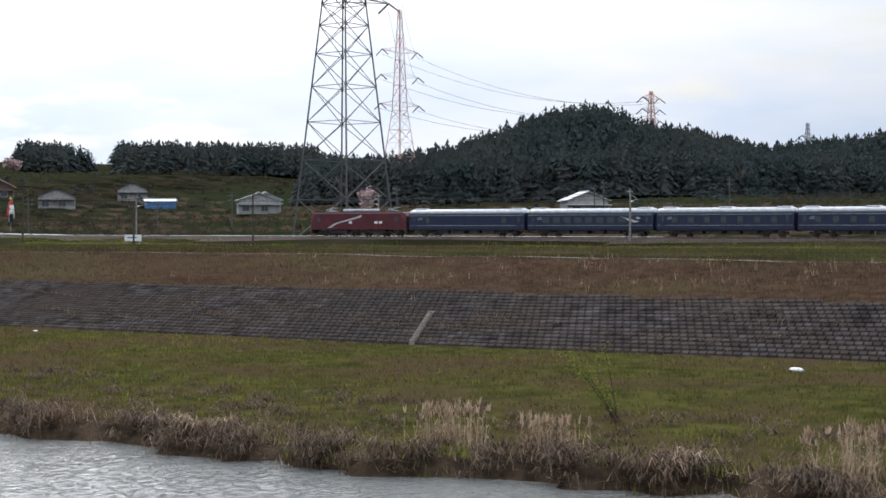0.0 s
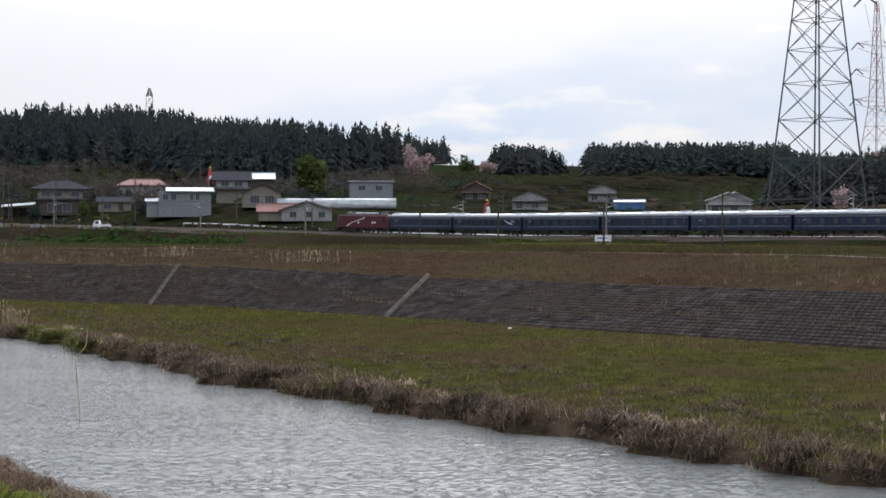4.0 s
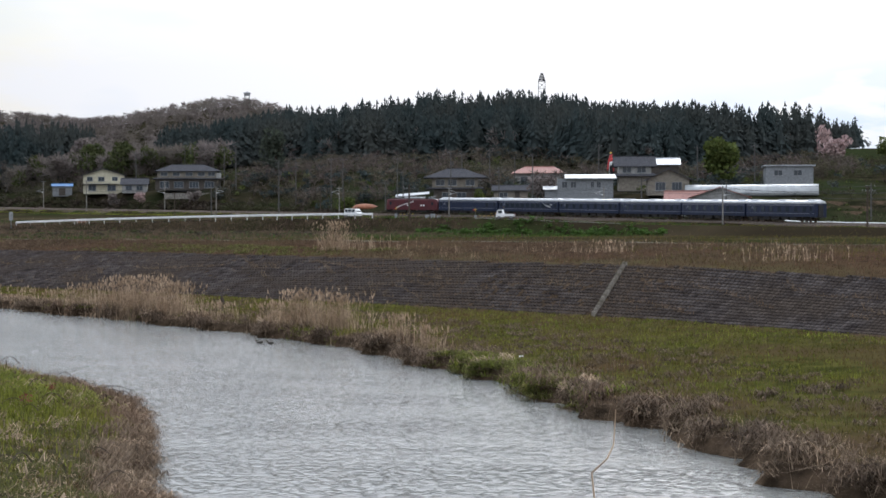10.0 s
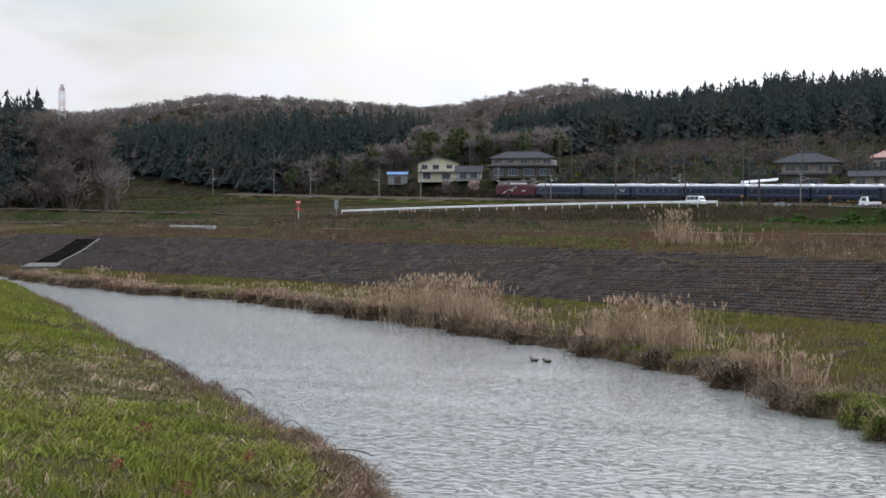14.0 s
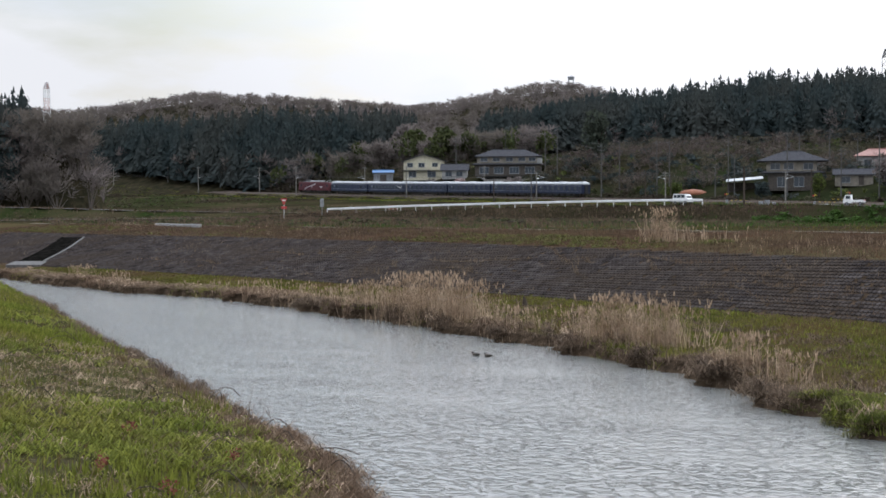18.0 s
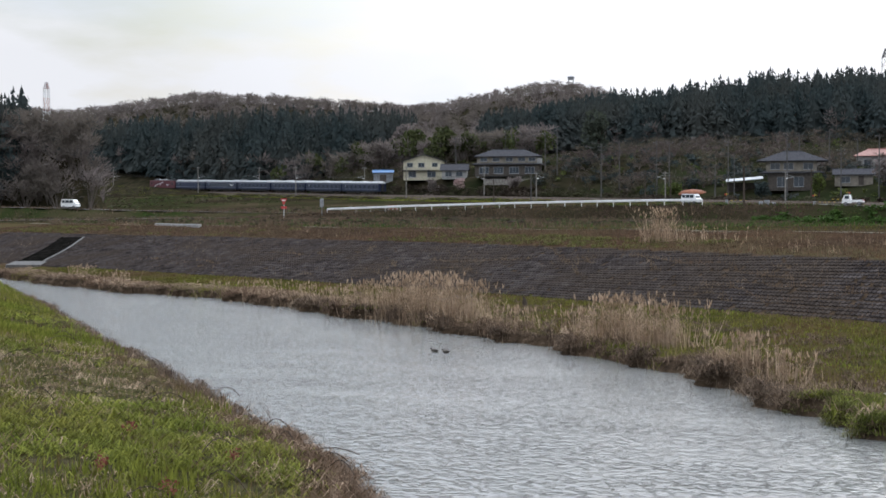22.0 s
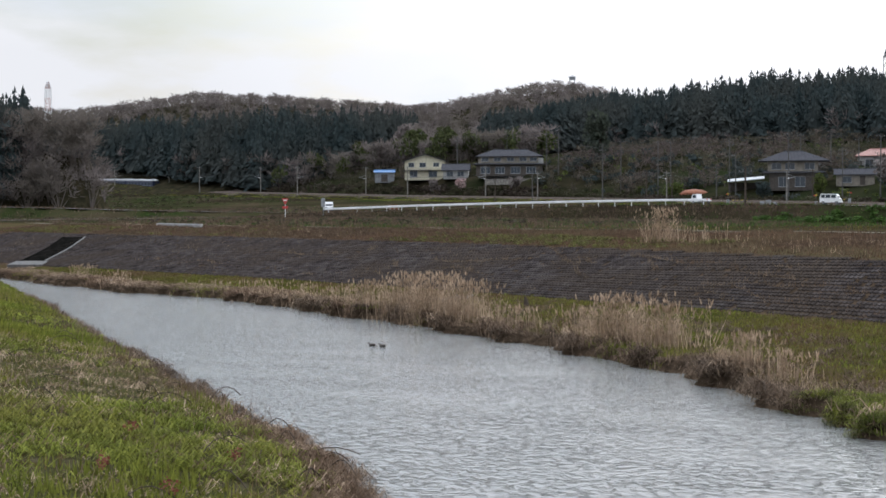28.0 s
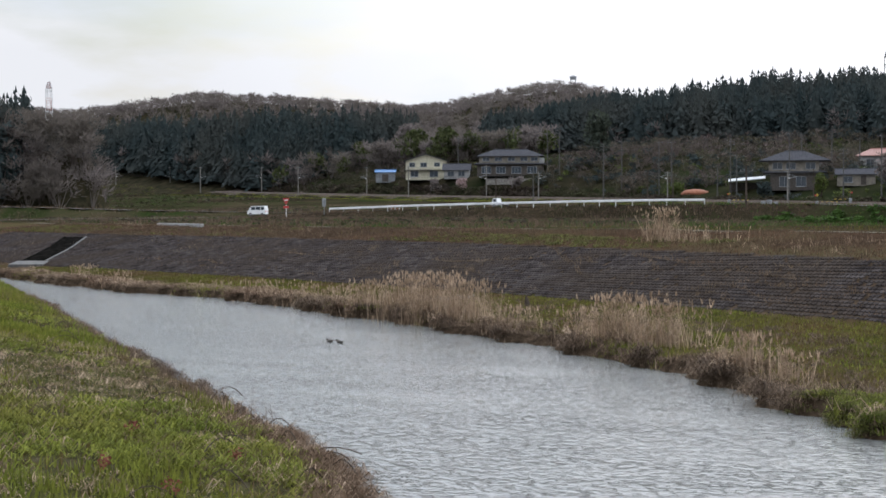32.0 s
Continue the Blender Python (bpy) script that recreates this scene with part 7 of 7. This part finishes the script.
def build_road_bank():
    """Brown brush and weeds on the bank below the road."""
    rng = np.random.default_rng(88)
    n = 9000
    k = rng.uniform(0, len(ROAD) - 6, n)
    i = k.astype(int) + 3
    f = k - k.astype(int)
    p = np.array(ROAD)
    a, b = p[i], p[i + 1]
    d = (b - a)[:, :2]
    d = d / np.linalg.norm(d, axis=1)[:, None]
    q = a[:, :2] + (b - a)[:, :2] * f[:, None] + np.stack([d[:, 1], -d[:, 0]], 1) * rng.uniform(3.2, 15, n)[:, None]
    m = patch(q[:, 0], q[:, 1], 0.2, 3) + 0.5 * rng.random(n) > 0.5
    stuff("road_bank_brush", *blades(q[m, 0], q[m, 1], 5, 0.2, 0.7, 0.03, 0.6, 0.3, rng), M_MAT, "brown brush on the bank below the road", "brush")
    m = ~m
    stuff("road_bank_weeds", *blades(q[m, 0], q[m, 1], 5, 0.15, 0.45, 0.03, 0.6, 0.3, rng), M_OLIVE, "olive weeds on the bank below the road", "grass")


def reed_clump(x, y, n, h, spread, seed, name="reed_clump", material=None):
    """A stand of dry reeds: stems, long leaves and plumes, one mesh each."""
    rng = np.random.default_rng(seed)
    z = ground_z(x, y)
    t = thing(name, pose(x, y, z), "clump of tall pale dry reeds at the river bank", "reeds", "reed clumps")
    px, py = rng.normal(0, spread, n), rng.normal(0, spread * 0.6, n)
    zz = height(px + x, py + y) - z
    hh = h * rng.uniform(0.55, 1.1, n)
    a, l = rng.uniform(0, 2 * np.pi, n), np.abs(rng.normal(0, 0.24, n))
    V, Fc = [], []

    def put(p0, p1, w):
        k = len(V)
        d = Vector(p1) - Vector(p0)
        s = Vector((rng.uniform(-1, 1), rng.uniform(-1, 1), 0)).normalized() * w
        V.extend([tuple(Vector(p0) - s), tuple(Vector(p0) + s), tuple(Vector(p1))])
        Fc.append((k, k + 1, k + 2))
    stems, leaves, plumes = Shape(), Shape(), Shape()
    for i in range(n):
        b = Vector((px[i], py[i], zz[i] - 0.05))
        tip = b + Vector((math.cos(a[i]) * l[i] * hh[i], math.sin(a[i]) * l[i] * hh[i], hh[i]))
        V, Fc = [], []
        put(b, tip, 0.022)
        stems.add(V, Fc)
        V, Fc = [], []
        for k in range(5):
            q = rng.uniform(0.05, 0.8)
            m = b.lerp(tip, q)
            c = rng.uniform(0, 2 * np.pi)
            r = hh[i] * rng.uniform(0.15, 0.32)
            put(m, m + Vector((math.cos(c) * r * 0.6, math.sin(c) * r * 0.6, r * rng.uniform(-0.2, 0.8))), 0.026)
        leaves.add(V, Fc)
        V, Fc = [], []
        if hh[i] > 0.8 * h:
            for k in range(3):
                put(tip - Vector((0, 0, 0.16)), tip + Vector((rng.uniform(-0.1, 0.1), rng.uniform(-0.1, 0.1), rng.uniform(0.02, 0.14))), 0.045)
            plumes.add(V, Fc)
    for nm, s in (("stem_mass", stems), ("leaf_mass", leaves), ("plume_mass", plumes)):
        if s.v:
            tagged(part(nm, s, material or M_STRAW, t), kind="stuff")
    return t


def build_reeds():
    rnd = random.Random(4)
    # u along the far bank, stems, height, spread
    spots = [(101, 60, 1.1, 1.6), (95, 100, 1.7, 1.6), (91, 150, 2.3, 1.7), (87, 150, 2.5, 1.6), (83, 130, 2.2, 1.5), (77, 60, 1.2, 1.4), (71, 60, 1.3, 1.2), (67, 130, 2.2, 1.3), (63, 120, 2.1, 1.2),
             (53, 70, 1.5, 0.9), (50, 40, 1.1, 0.8), (107, 50, 1.2, 1.8), (114, 40, 1.0, 2.2), (122, 30, 0.8, 2.2), (136, 40, 1.1, 1.8), (147, 40, 1.2, 1.5), (-24, 80, 1.35, 1.0), (-27, 60, 1.1, 0.9), (-36, 60, 1.4, 1.2), (-45, 60, 1.2, 1.4)]
    for i, (u, n, h, sp) in enumerate(spots):
        v = float(np.interp(u, FAR_U, FAR_V)) + 1.6 + rnd.uniform(-0.3, 0.9)
        reed_clump(*to_xy(u, v), int(n * 1.6), h, sp * 0.62, 100 + i)
    reed_clump(-24.5, 118, 130, 2.6, 0.8, 200)
    reed_clump(-21.5, 117, 50, 1.3, 1.6, 201)
    for i, (u, d) in enumerate(((60, 8), (80, 12))):
        reed_clump(*to_xy(u, float(np.interp(u, TOP_U, TOP_V)) + d), 60, 1.0, 1.5, 220 + i)


def thatch(x, y, z, dx, dy, per, lo, hi, width, rng):
    """Mats of long dead grass: blades that rise a little, bend over and hang towards (dx, dy)."""
    n = len(x)
    m = n * per
    x, y, z, dx, dy = (np.repeat(q, per) for q in (x, y, z, dx, dy))
    x, y = x + rng.normal(0, 0.16, m), y + rng.normal(0, 0.16, m)
    ln = rng.uniform(lo, hi, m)
    a = np.arctan2(dy, dx) + rng.normal(0, 0.9, m)
    c, s = np.cos(a) * ln, np.sin(a) * ln
    up, down = ln * rng.uniform(0.15, 0.6, m), ln * rng.uniform(0.1, 0.75, m)
    w = width * rng.uniform(0.6, 1.4, m)
    b = a + np.pi / 2 + rng.normal(0, 0.6, m)
    wx, wy = np.cos(b) * w, np.sin(b) * w
    p = [(x - wx, y - wy, z), (x + wx, y + wy, z), (x + c * 0.5 + wx, y + s * 0.5 + wy, z + up), (x + c * 0.5 - wx, y + s * 0.5 - wy, z + up), (x + c, y + s, z + up - down)]
    v = np.stack([np.stack(q, -1) for q in p], 1).reshape(-1, 3)
    k = np.arange(m)[:, None] * 5
    return v, np.concatenate([k + np.array([[0, 1, 2]]), k + np.array([[0, 2, 3]]), k + np.array([[3, 2, 4]])])


def far_edge(u):
    return np.interp(u, FAR_U, FAR_V) + 0.9 * (0.5 * np.sin(u * 0.9) + 0.4 * np.sin(u * 2.3 + 1) + 0.35 * np.sin(u * 0.37))


def near_edge(u):
    return np.interp(u, NEAR_U, NEAR_V) + 0.25 * (0.5 * np.sin(u * 0.9) + 0.4 * np.sin(u * 2.3 + 1) + 0.35 * np.sin(u * 0.37))


def mats(name, n, u0, u1, d0, d1, per, lo, hi, width, material, label, rng, edge=far_edge, keep=None, lift=0.05):
    u = rng.uniform(u0, u1, n)
    # clumped along the bank
    u = u + 0.5 * np.sin(u * 1.7) + 0.4 * np.sin(u * 4.1 + 2)
    d = rng.uniform(d0, d1, n)
    if keep is not None:
        m = keep(u, d)
        u, d = u[m], d[m]
    x, y = to_xy(u, edge(u) + d)
    x2, y2 = to_xy(u, edge(u) + d - np.sign(d1 + d0))
    z = height(x, y) + lift * rng.random(len(x))
    stuff(name, *thatch(x, y, z, x2 - x, y2 - y, per, lo, hi, width, rng), material, label, "dead grass")


def build_bank_litter():
    """Mats of dead grass hanging over the broken far bank; straw, twigs and red weeds on the near one."""
    rng = np.random.default_rng(41)
    mats("bank_mats", 3400, -70, 105, 0.35, 1.7, 15, 0.2, 0.65, 0.016, M_MAT, "dark brown mats of dead grass hanging over the far bank", rng, keep=lambda u, d: (np.sin(u * 0.83 + 0.7) + 0.7 * np.sin(u * 2.1) + rng.normal(0, 0.5, len(u)) > -0.6) & ((u < 36) | (d < 0.85)) & ((u < 30) | (u > 45)), lift=0.22)
    mats("bank_mats", 1300, -70, 105, 0.3, 2.6, 14, 0.3, 0.8, 0.016, M_BROWN, "paler brown dead grass over the far bank", rng, keep=lambda u, d: np.sin(u * 0.6) + np.sin(u * 1.43 + 1) + rng.normal(0, 0.4, len(u)) > 0.2 + 0.8 * (u > 40) * (u < 60), lift=0.3)
    mats("bank_mats", 420, -70, 105, 0.4, 2.4, 14, 0.3, 0.75, 0.014, M_STRAW, "pale straw slumped on the far bank", rng, keep=lambda u, d: np.sin(u * 0.45 + 2) + np.sin(u * 1.13) + rng.normal(0, 0.3, len(u)) > 0.9, lift=0.35)
    mats("bank_mats", 1500, 95, 170, 0.3, 3.5, 12, 0.2, 0.5, 0.018, M_BROWN, "low dry grass on the far bank", rng, lift=0.1)
    mats("bank_mats", 500, 95, 170, 0.6, 4.0, 12, 0.2, 0.5, 0.016, M_STRAW, "low pale straw on the far bank", rng, lift=0.1)
    mats("meadow_mats", 1300, -70, 110, 3.0, 12.0, 14, 0.15, 0.45, 0.016, M_MAT, "low brown mats scattered in the meadow", rng, lift=0.1)
    # near bank
    mats("near_litter", 900, 15, 70, -14, -1.0, 8, 0.25, 0.6, 0.009, M_STRAW, "pale straw lying in the near grass", rng, near_edge, lambda u, d: np.sin(u * 0.9 - d) + np.sin(u * 0.43 + d * 0.7) + rng.normal(0, 0.4, len(u)) > 0.6, 0.15)
    mats("near_mats", 1700, -30, 44, -1.7, -0.1, 14, 0.2, 0.6, 0.009, M_BROWN, "matted brown dead stems along the near water's edge", rng, near_edge)
    mats("near_mats", 700, -30, 48, -1.5, -0.1, 12, 0.2, 0.55, 0.009, M_STRAW, "pale dead stems along the near water's edge", rng, near_edge, lambda u, d: np.sin(u * 0.8) + rng.normal(0, 0.6, len(u)) > 0.2)
    mats("near_mats", 500, 45, 120, -0.7, -0.1, 12, 0.2, 0.5, 0.012, M_MAT, "dead stems along the near water's edge", rng, near_edge)
    mats("near_litter", 1700, -20, 70, -15, -2.0, 8, 0.2, 0.55, 0.008, M_BROWN, "pale dead stalks lying among the near grass", rng, near_edge, lambda u, d: np.sin(u * 0.7 + d) + np.sin(u * 0.31 - d * 0.8) + rng.normal(0, 0.5, len(u)) > 0.3, 0.2)
    mats("near_grass", 7500, 12, 75, -16, -1.2, 11, 0.18, 0.5, 0.017, M_GREEN, "long arching blades of fresh green grass on the near bank", rng, near_edge, lambda u, d: patch(*to_xy(u, near_edge(u) + d), 0.75, 2) + 0.3 * rng.random(len(u)) - 0.16 * (d > -4.5) * (u < 46) > 0.73, 0.06)
    mats("near_grass", 2600, 75, 150, -12, -0.8, 9, 0.2, 0.5, 0.026, M_GREEN, "long arching blades of fresh green grass further along the bank", rng, near_edge, lambda u, d: patch(*to_xy(u, near_edge(u) + d), 0.5, 2) + 0.3 * rng.random(len(u)) > 0.5, 0.06)
    mats("near_grass", 1500, -25, 14, -14, -2.0, 10, 0.15, 0.42, 0.015, M_GREEN, "tufts of fresh grass on the bank", rng, near_edge, lambda u, d: patch(*to_xy(u, near_edge(u) + d), 0.75, 2) + 0.3 * rng.random(len(u)) > 0.6, 0.05)
    mats("near_weeds", 2600, 12, 60, -15, -1.5, 16, 0.08, 0.26, 0.006, M_FERN, "feathery green weeds among the litter of the near bank", rng, near_edge, lambda u, d: patch(*to_xy(u, near_edge(u) + d), 0.75, 2) + 0.3 * rng.random(len(u)) < 0.7, 0.12)
    mats("near_chips", 4200, 8, 75, -15, -0.8, 7, 0.06, 0.22, 0.008, M_STRAW, "pale chips of dead stalk strewn over the near bank", rng, near_edge, lambda u, d: patch(*to_xy(u, near_edge(u) + d), 0.75, 2) + 0.35 * rng.random(len(u)) < 0.72, 0.04)
    # lush green spur on the far bank
    mats("spur_grass", 1100, 27, 45, 0.2, 2.2, 12, 0.14, 0.36, 0.014, M_FERN, "short lush grass on the edge of the far bank", rng, keep=lambda u, d: np.sin(u * 0.75 + 1.2) + 0.8 * rng.random(len(u)) > -0.4, lift=0.14)
    mats("spur_grass", 700, 27, 45, 0.3, 2.2, 12, 0.14, 0.34, 0.013, M_GREEN, "bright green blades on the edge of the far bank", rng, keep=lambda u, d: np.sin(u * 0.75 + 1.2) + 0.8 * rng.random(len(u)) > -0.2, lift=0.16)
    mats("levee_turf", 2200, 100, 225, 0, 1, 8, 0.2, 0.5, 0.024, M_FERN, "olive grass along the top of the block slope", rng, lambda u: np.interp(u, TOP_U, TOP_V) + 4 + 4 * np.sin(u * 7.3), lambda u, d: patch(u, d, 0.2, 4) + 0.4 * rng.random(len(u)) > 0.66, lift=0.1)
    tw = Shape()
    rnd = random.Random(12)
    for i in range(70):
        u = rnd.uniform(18, 110)
        v = float(np.interp(u, NEAR_U, NEAR_V)) - abs(rnd.gauss(1.5, 3.0)) - 0.4
        x, y = to_xy(u, v)
        p = Vector((x, y, ground_z(x, y) + 0.05))
        a, ln, up = rnd.uniform(0, 6.28), rnd.uniform(0.6, 1.8), rnd.uniform(0.1, 0.5)
        q = [p + Vector((math.cos(a) * ln * k / 5, math.sin(a) * ln * k / 5, up * math.sin(k / 5 * 3.0))) for k in range(6)]
        for b, c in zip(q[:-1], q[1:]):
            tw.tube(b, c, 0.014, n=4, caps=False)
    tagged(part("fallen_twigs", tw, M_WOODPOLE), "dark fallen twigs and vines on the near bank", "twigs", kind="stuff")
    red = mat("reddish_dock_leaf", (0.14, 0.035, 0.025), (0.26, 0.08, 0.05), 3.0, 0.8)
    for i, (u, d) in enumerate(((36, 3.2), (38.5, 5.5), (33, 6.0), (31, 4.2))):
        x, y = to_xy(u, float(np.interp(u, NEAR_U, NEAR_V)) - d)
        t = thing("dock_plant", pose(x, y, ground_z(x, y)), "low weed with dull red leaves", "weed", "red-leaved weeds")
        vv, ff = broadleaf(i + 90, 60, 0.0, 0.4, 0.075)
        s = Shape()
        s.add([tuple(q * np.array([0.55, 0.55, 0.5])) for q in vv], [tuple(int(k) for k in q) for q in ff])
        part("leaves", s, red, t)


build_grass()
build_road_bank()
build_reeds()
build_bank_litter()


# ---------- concrete blocks of the slope ----------
def slope_frame(u, q):
    """Place q (0 foot to 1 top) up the slope at u, with the slope's own axes."""
    f = float(np.interp(u, FAR_U, FAR_V))
    toe = max(float(np.interp(u, TOE_U, TOE_V)), f + 4.2)
    top = max(float(np.interp(u, TOP_U, TOP_V)), toe + 4)
    v = toe + (top - toe) * q
    x, y = to_xy(u, v)
    return Vector((x, y, 0.9 + float(slope_rise(u)) * q)), top - toe


def build_slope():
    wall = thing("slope_revetment", Matrix(), "weathered concrete block revetment on the levee slope", "revetment", kind="structure")
    W, Hh = 0.43, 0.6
    v = [(-0.44, -0.4, 0), (0.44, -0.4, 0), (0.44, 0.4, 0), (-0.44, 0.4, 0), (-0.38, -0.3, 0.5), (0.38, -0.3, 0.5), (0.38, 0.3, 0.5), (-0.38, 0.3, 0.5)]
    f = [(4, 5, 6, 7), (0, 1, 5, 4), (1, 2, 6, 5), (2, 3, 7, 6), (3, 0, 4, 7)]
    me = Shape().add(v, f).mesh("block")
    me.materials.append(M_BLOCK)
    V, Fc = [], []
    base, faces = np.array(v), f
    rnd = random.Random(9)
    cols = [(u, W, Hh) for u in np.arange(-70, 22, W)] + [(u, 0.34, 0.43) for u in np.arange(22, 216, 0.34)]
    for u, W, Hh in cols:
        p0, run = slope_frame(u, 0.0)
        p1, _ = slope_frame(u, 1.0)
        pn, _ = slope_frame(u + 0.6, 0.0)
        ay = (p1 - p0).normalized()
        ax = (pn - p0)
        ax = (ax - ay * ax.dot(ay)).normalized()
        az = ax.cross(ay)
        if az.z < 0:
            az = -az
        rows = int((p1 - p0).length / Hh)
        for r in range(rows):
            if u > 60 and rnd.random() < 0.05:
                continue
            c = p0 + ay * ((r + 0.5) * Hh) + ax * (0.49 * W * (r % 2)) + az * rnd.uniform(-0.012, 0.008)
            m = Matrix((ax, ay, az)).transposed().to_4x4() @ Matrix.Diagonal((W * 1.05, Hh * 0.96, 0.42 * Hh, 1))
            m.translation = c
            if -4 < u < 4:
                piece("block", me, m, wall)
                continue
            k = len(V)
            V += [tuple(m @ Vector(q)) for q in v]
            Fc += [tuple(i + k for i in q) for q in faces]
    s = Shape()
    s.v, s.f = V, Fc
    tagged(part("block_field", s, M_BLOCKS, wall), "rows of weathered concrete blocks", kind="stuff")
    # pale stairs and joints running up the slope
    for u, w, lean, reach in ((34.8, 0.24, 5.5, 1.0), (61, 0.22, 4.5, 1.0), (-5.6, 0.26, 3.3, 0.55)):
        a, _ = slope_frame(u, -0.02)
        b, _ = slope_frame(u + lean * reach, reach)
        d = (b - a).normalized()
        n = d.cross(Vector((0, 0, 1))).normalized() * w / 2
        st = thing("slope_stair", Matrix(), "narrow pale concrete stair up the slope", "stair", "slope stairs")
        upv = Vector((0, 0, 0.2))
        part("stringer", Shape().loft([[p - n - Vector((0, 0, 0.3)), p + n - Vector((0, 0, 0.3)), p + n + upv * 0.8, p - n + upv * 0.8] for p in (a, b)]), M_STAIR, st)
        k = int((b - a).length / 0.45)
        for j in range(k):
            c = a + d * (j + 0.5) * 0.45
            t = Vector((d.x, d.y, 0)).normalized() * 0.2
            q = Vector((0, 0, 0.32))
            part("step", Shape().add([c - n - t + upv * 0.5, c + n - t + upv * 0.5, c + n + t + upv * 0.5, c - n + t + upv * 0.5, c - n * 0.9 - t + q, c + n * 0.9 - t + q, c + n * 0.9 + t + q, c - n * 0.9 + t + q],
                                     [(4, 5, 6, 7), (0, 1, 5, 4), (1, 2, 6, 5), (2, 3, 7, 6), (3, 0, 4, 7)]), M_STAIR, st)

    # dead vines and weeds trailing over the blocks
    rng = np.random.default_rng(61)
    pts = []
    for i in range(84):
        u, q = rng.uniform(-60, 165), rng.uniform(0, 0.8)
        ln, lean, bow = rng.uniform(1.5, 9), rng.uniform(-0.25, 0.35), rng.uniform(-0.3, 0.3)
        for s in np.linspace(0, 1, int(ln * 9)):
            qq = q + (lean + bow * math.sin(s * 3.1)) * s
            if 0 <= qq <= 1.02:
                p, _ = slope_frame(u + s * ln, qq)
                pts.append((p.x + rng.normal(0, 0.1), p.y + rng.normal(0, 0.1), p.z + 0.14))
    p = np.array(pts)
    stuff("dead_vines", *blades(p[:, 0], p[:, 1], 3, 0.12, 0.42, 0.02, 1.4, 0.12, rng, p[:, 2]), M_BROWN, "dead brown vines trailing over the slope blocks", "vines")


build_slope()


# ---------- what moves ----------
def drive(rows, facing):
    """Rows of (seconds, x, y, heading in degrees) as poses on the road."""
    return [(t, pose(x, y, ground_z(x, y) + 0.09, 0, 0, facing if h is None else h)) for t, x, y, h in rows]


def motions():
    off = 0.0
    for i, car in enumerate(TRAIN):
        length = LOCO if i == 0 else COACH
        walk(car, train_rows(off, length))
        off += length
    walk(VAN, drive([(0, -330, 285, -20), (18, -205, 256, -14), (21, -176, 246.5, -2), (23, -152.3, 247.6, 2), (25, -130.3, 248.2, -3), (25.5, -125.7, 248.0, -8), (27.5, -111.8, 245.2, -40), (28, -110, 243.8, -60),
                     (28.5, -108.9, 242.2, -85), (29, -109.0, 240.8, -110), (29.5, -110.4, 239.6, -135), (30, -112, 238.7, -155), (30.5, -113.6, 238, -165), (31, -115.4, 237.4, -172), (31.5, -117.6, 236.8, -174), (32, -120, 236.2, -175)], 0))
    walk(CAR, drive([(0, -41.9, 214.0, -28), (19, -41.4, 213.4, -28), (22, -40.1, 212.8, -26), (23, -39.5, 212.4, -24), (25, -35.4, 210.8, -18), (28, -20.7, 207.2, -8), (29.5, -11.6, 206, -8), (32, 2.2, 204, -12)], 0))
    walk(TRUCK, drive([(0, -17.5, 208.6, 174), (23, -17.8, 208.6, 174), (25, -24.3, 209.4, 170), (28, -39.3, 214.8, 152), (28.5, -43, 216.9, 153), (30, -55.8, 223.1, 156), (31, -64.9, 226.9, 160), (32, -74.1, 230.2, 163)], 0))
    for i, d in enumerate(DUCKS):
        dx, dy = ((0, 0), (0.72, -0.35))[i]
        rows = [(0, -12, 62.5), (9, -17.8, 66.2), (13, -20.2, 67.6), (19, -24.0, 69.3), (23, -26.6, 70.6), (28, -30.1, 72.1), (32, -33.1, 73.4)]
        walk(d, [(t, pose(x + dx, y + dy, 0.0, 0, 0, 152)) for t, x, y in rows])


motions()
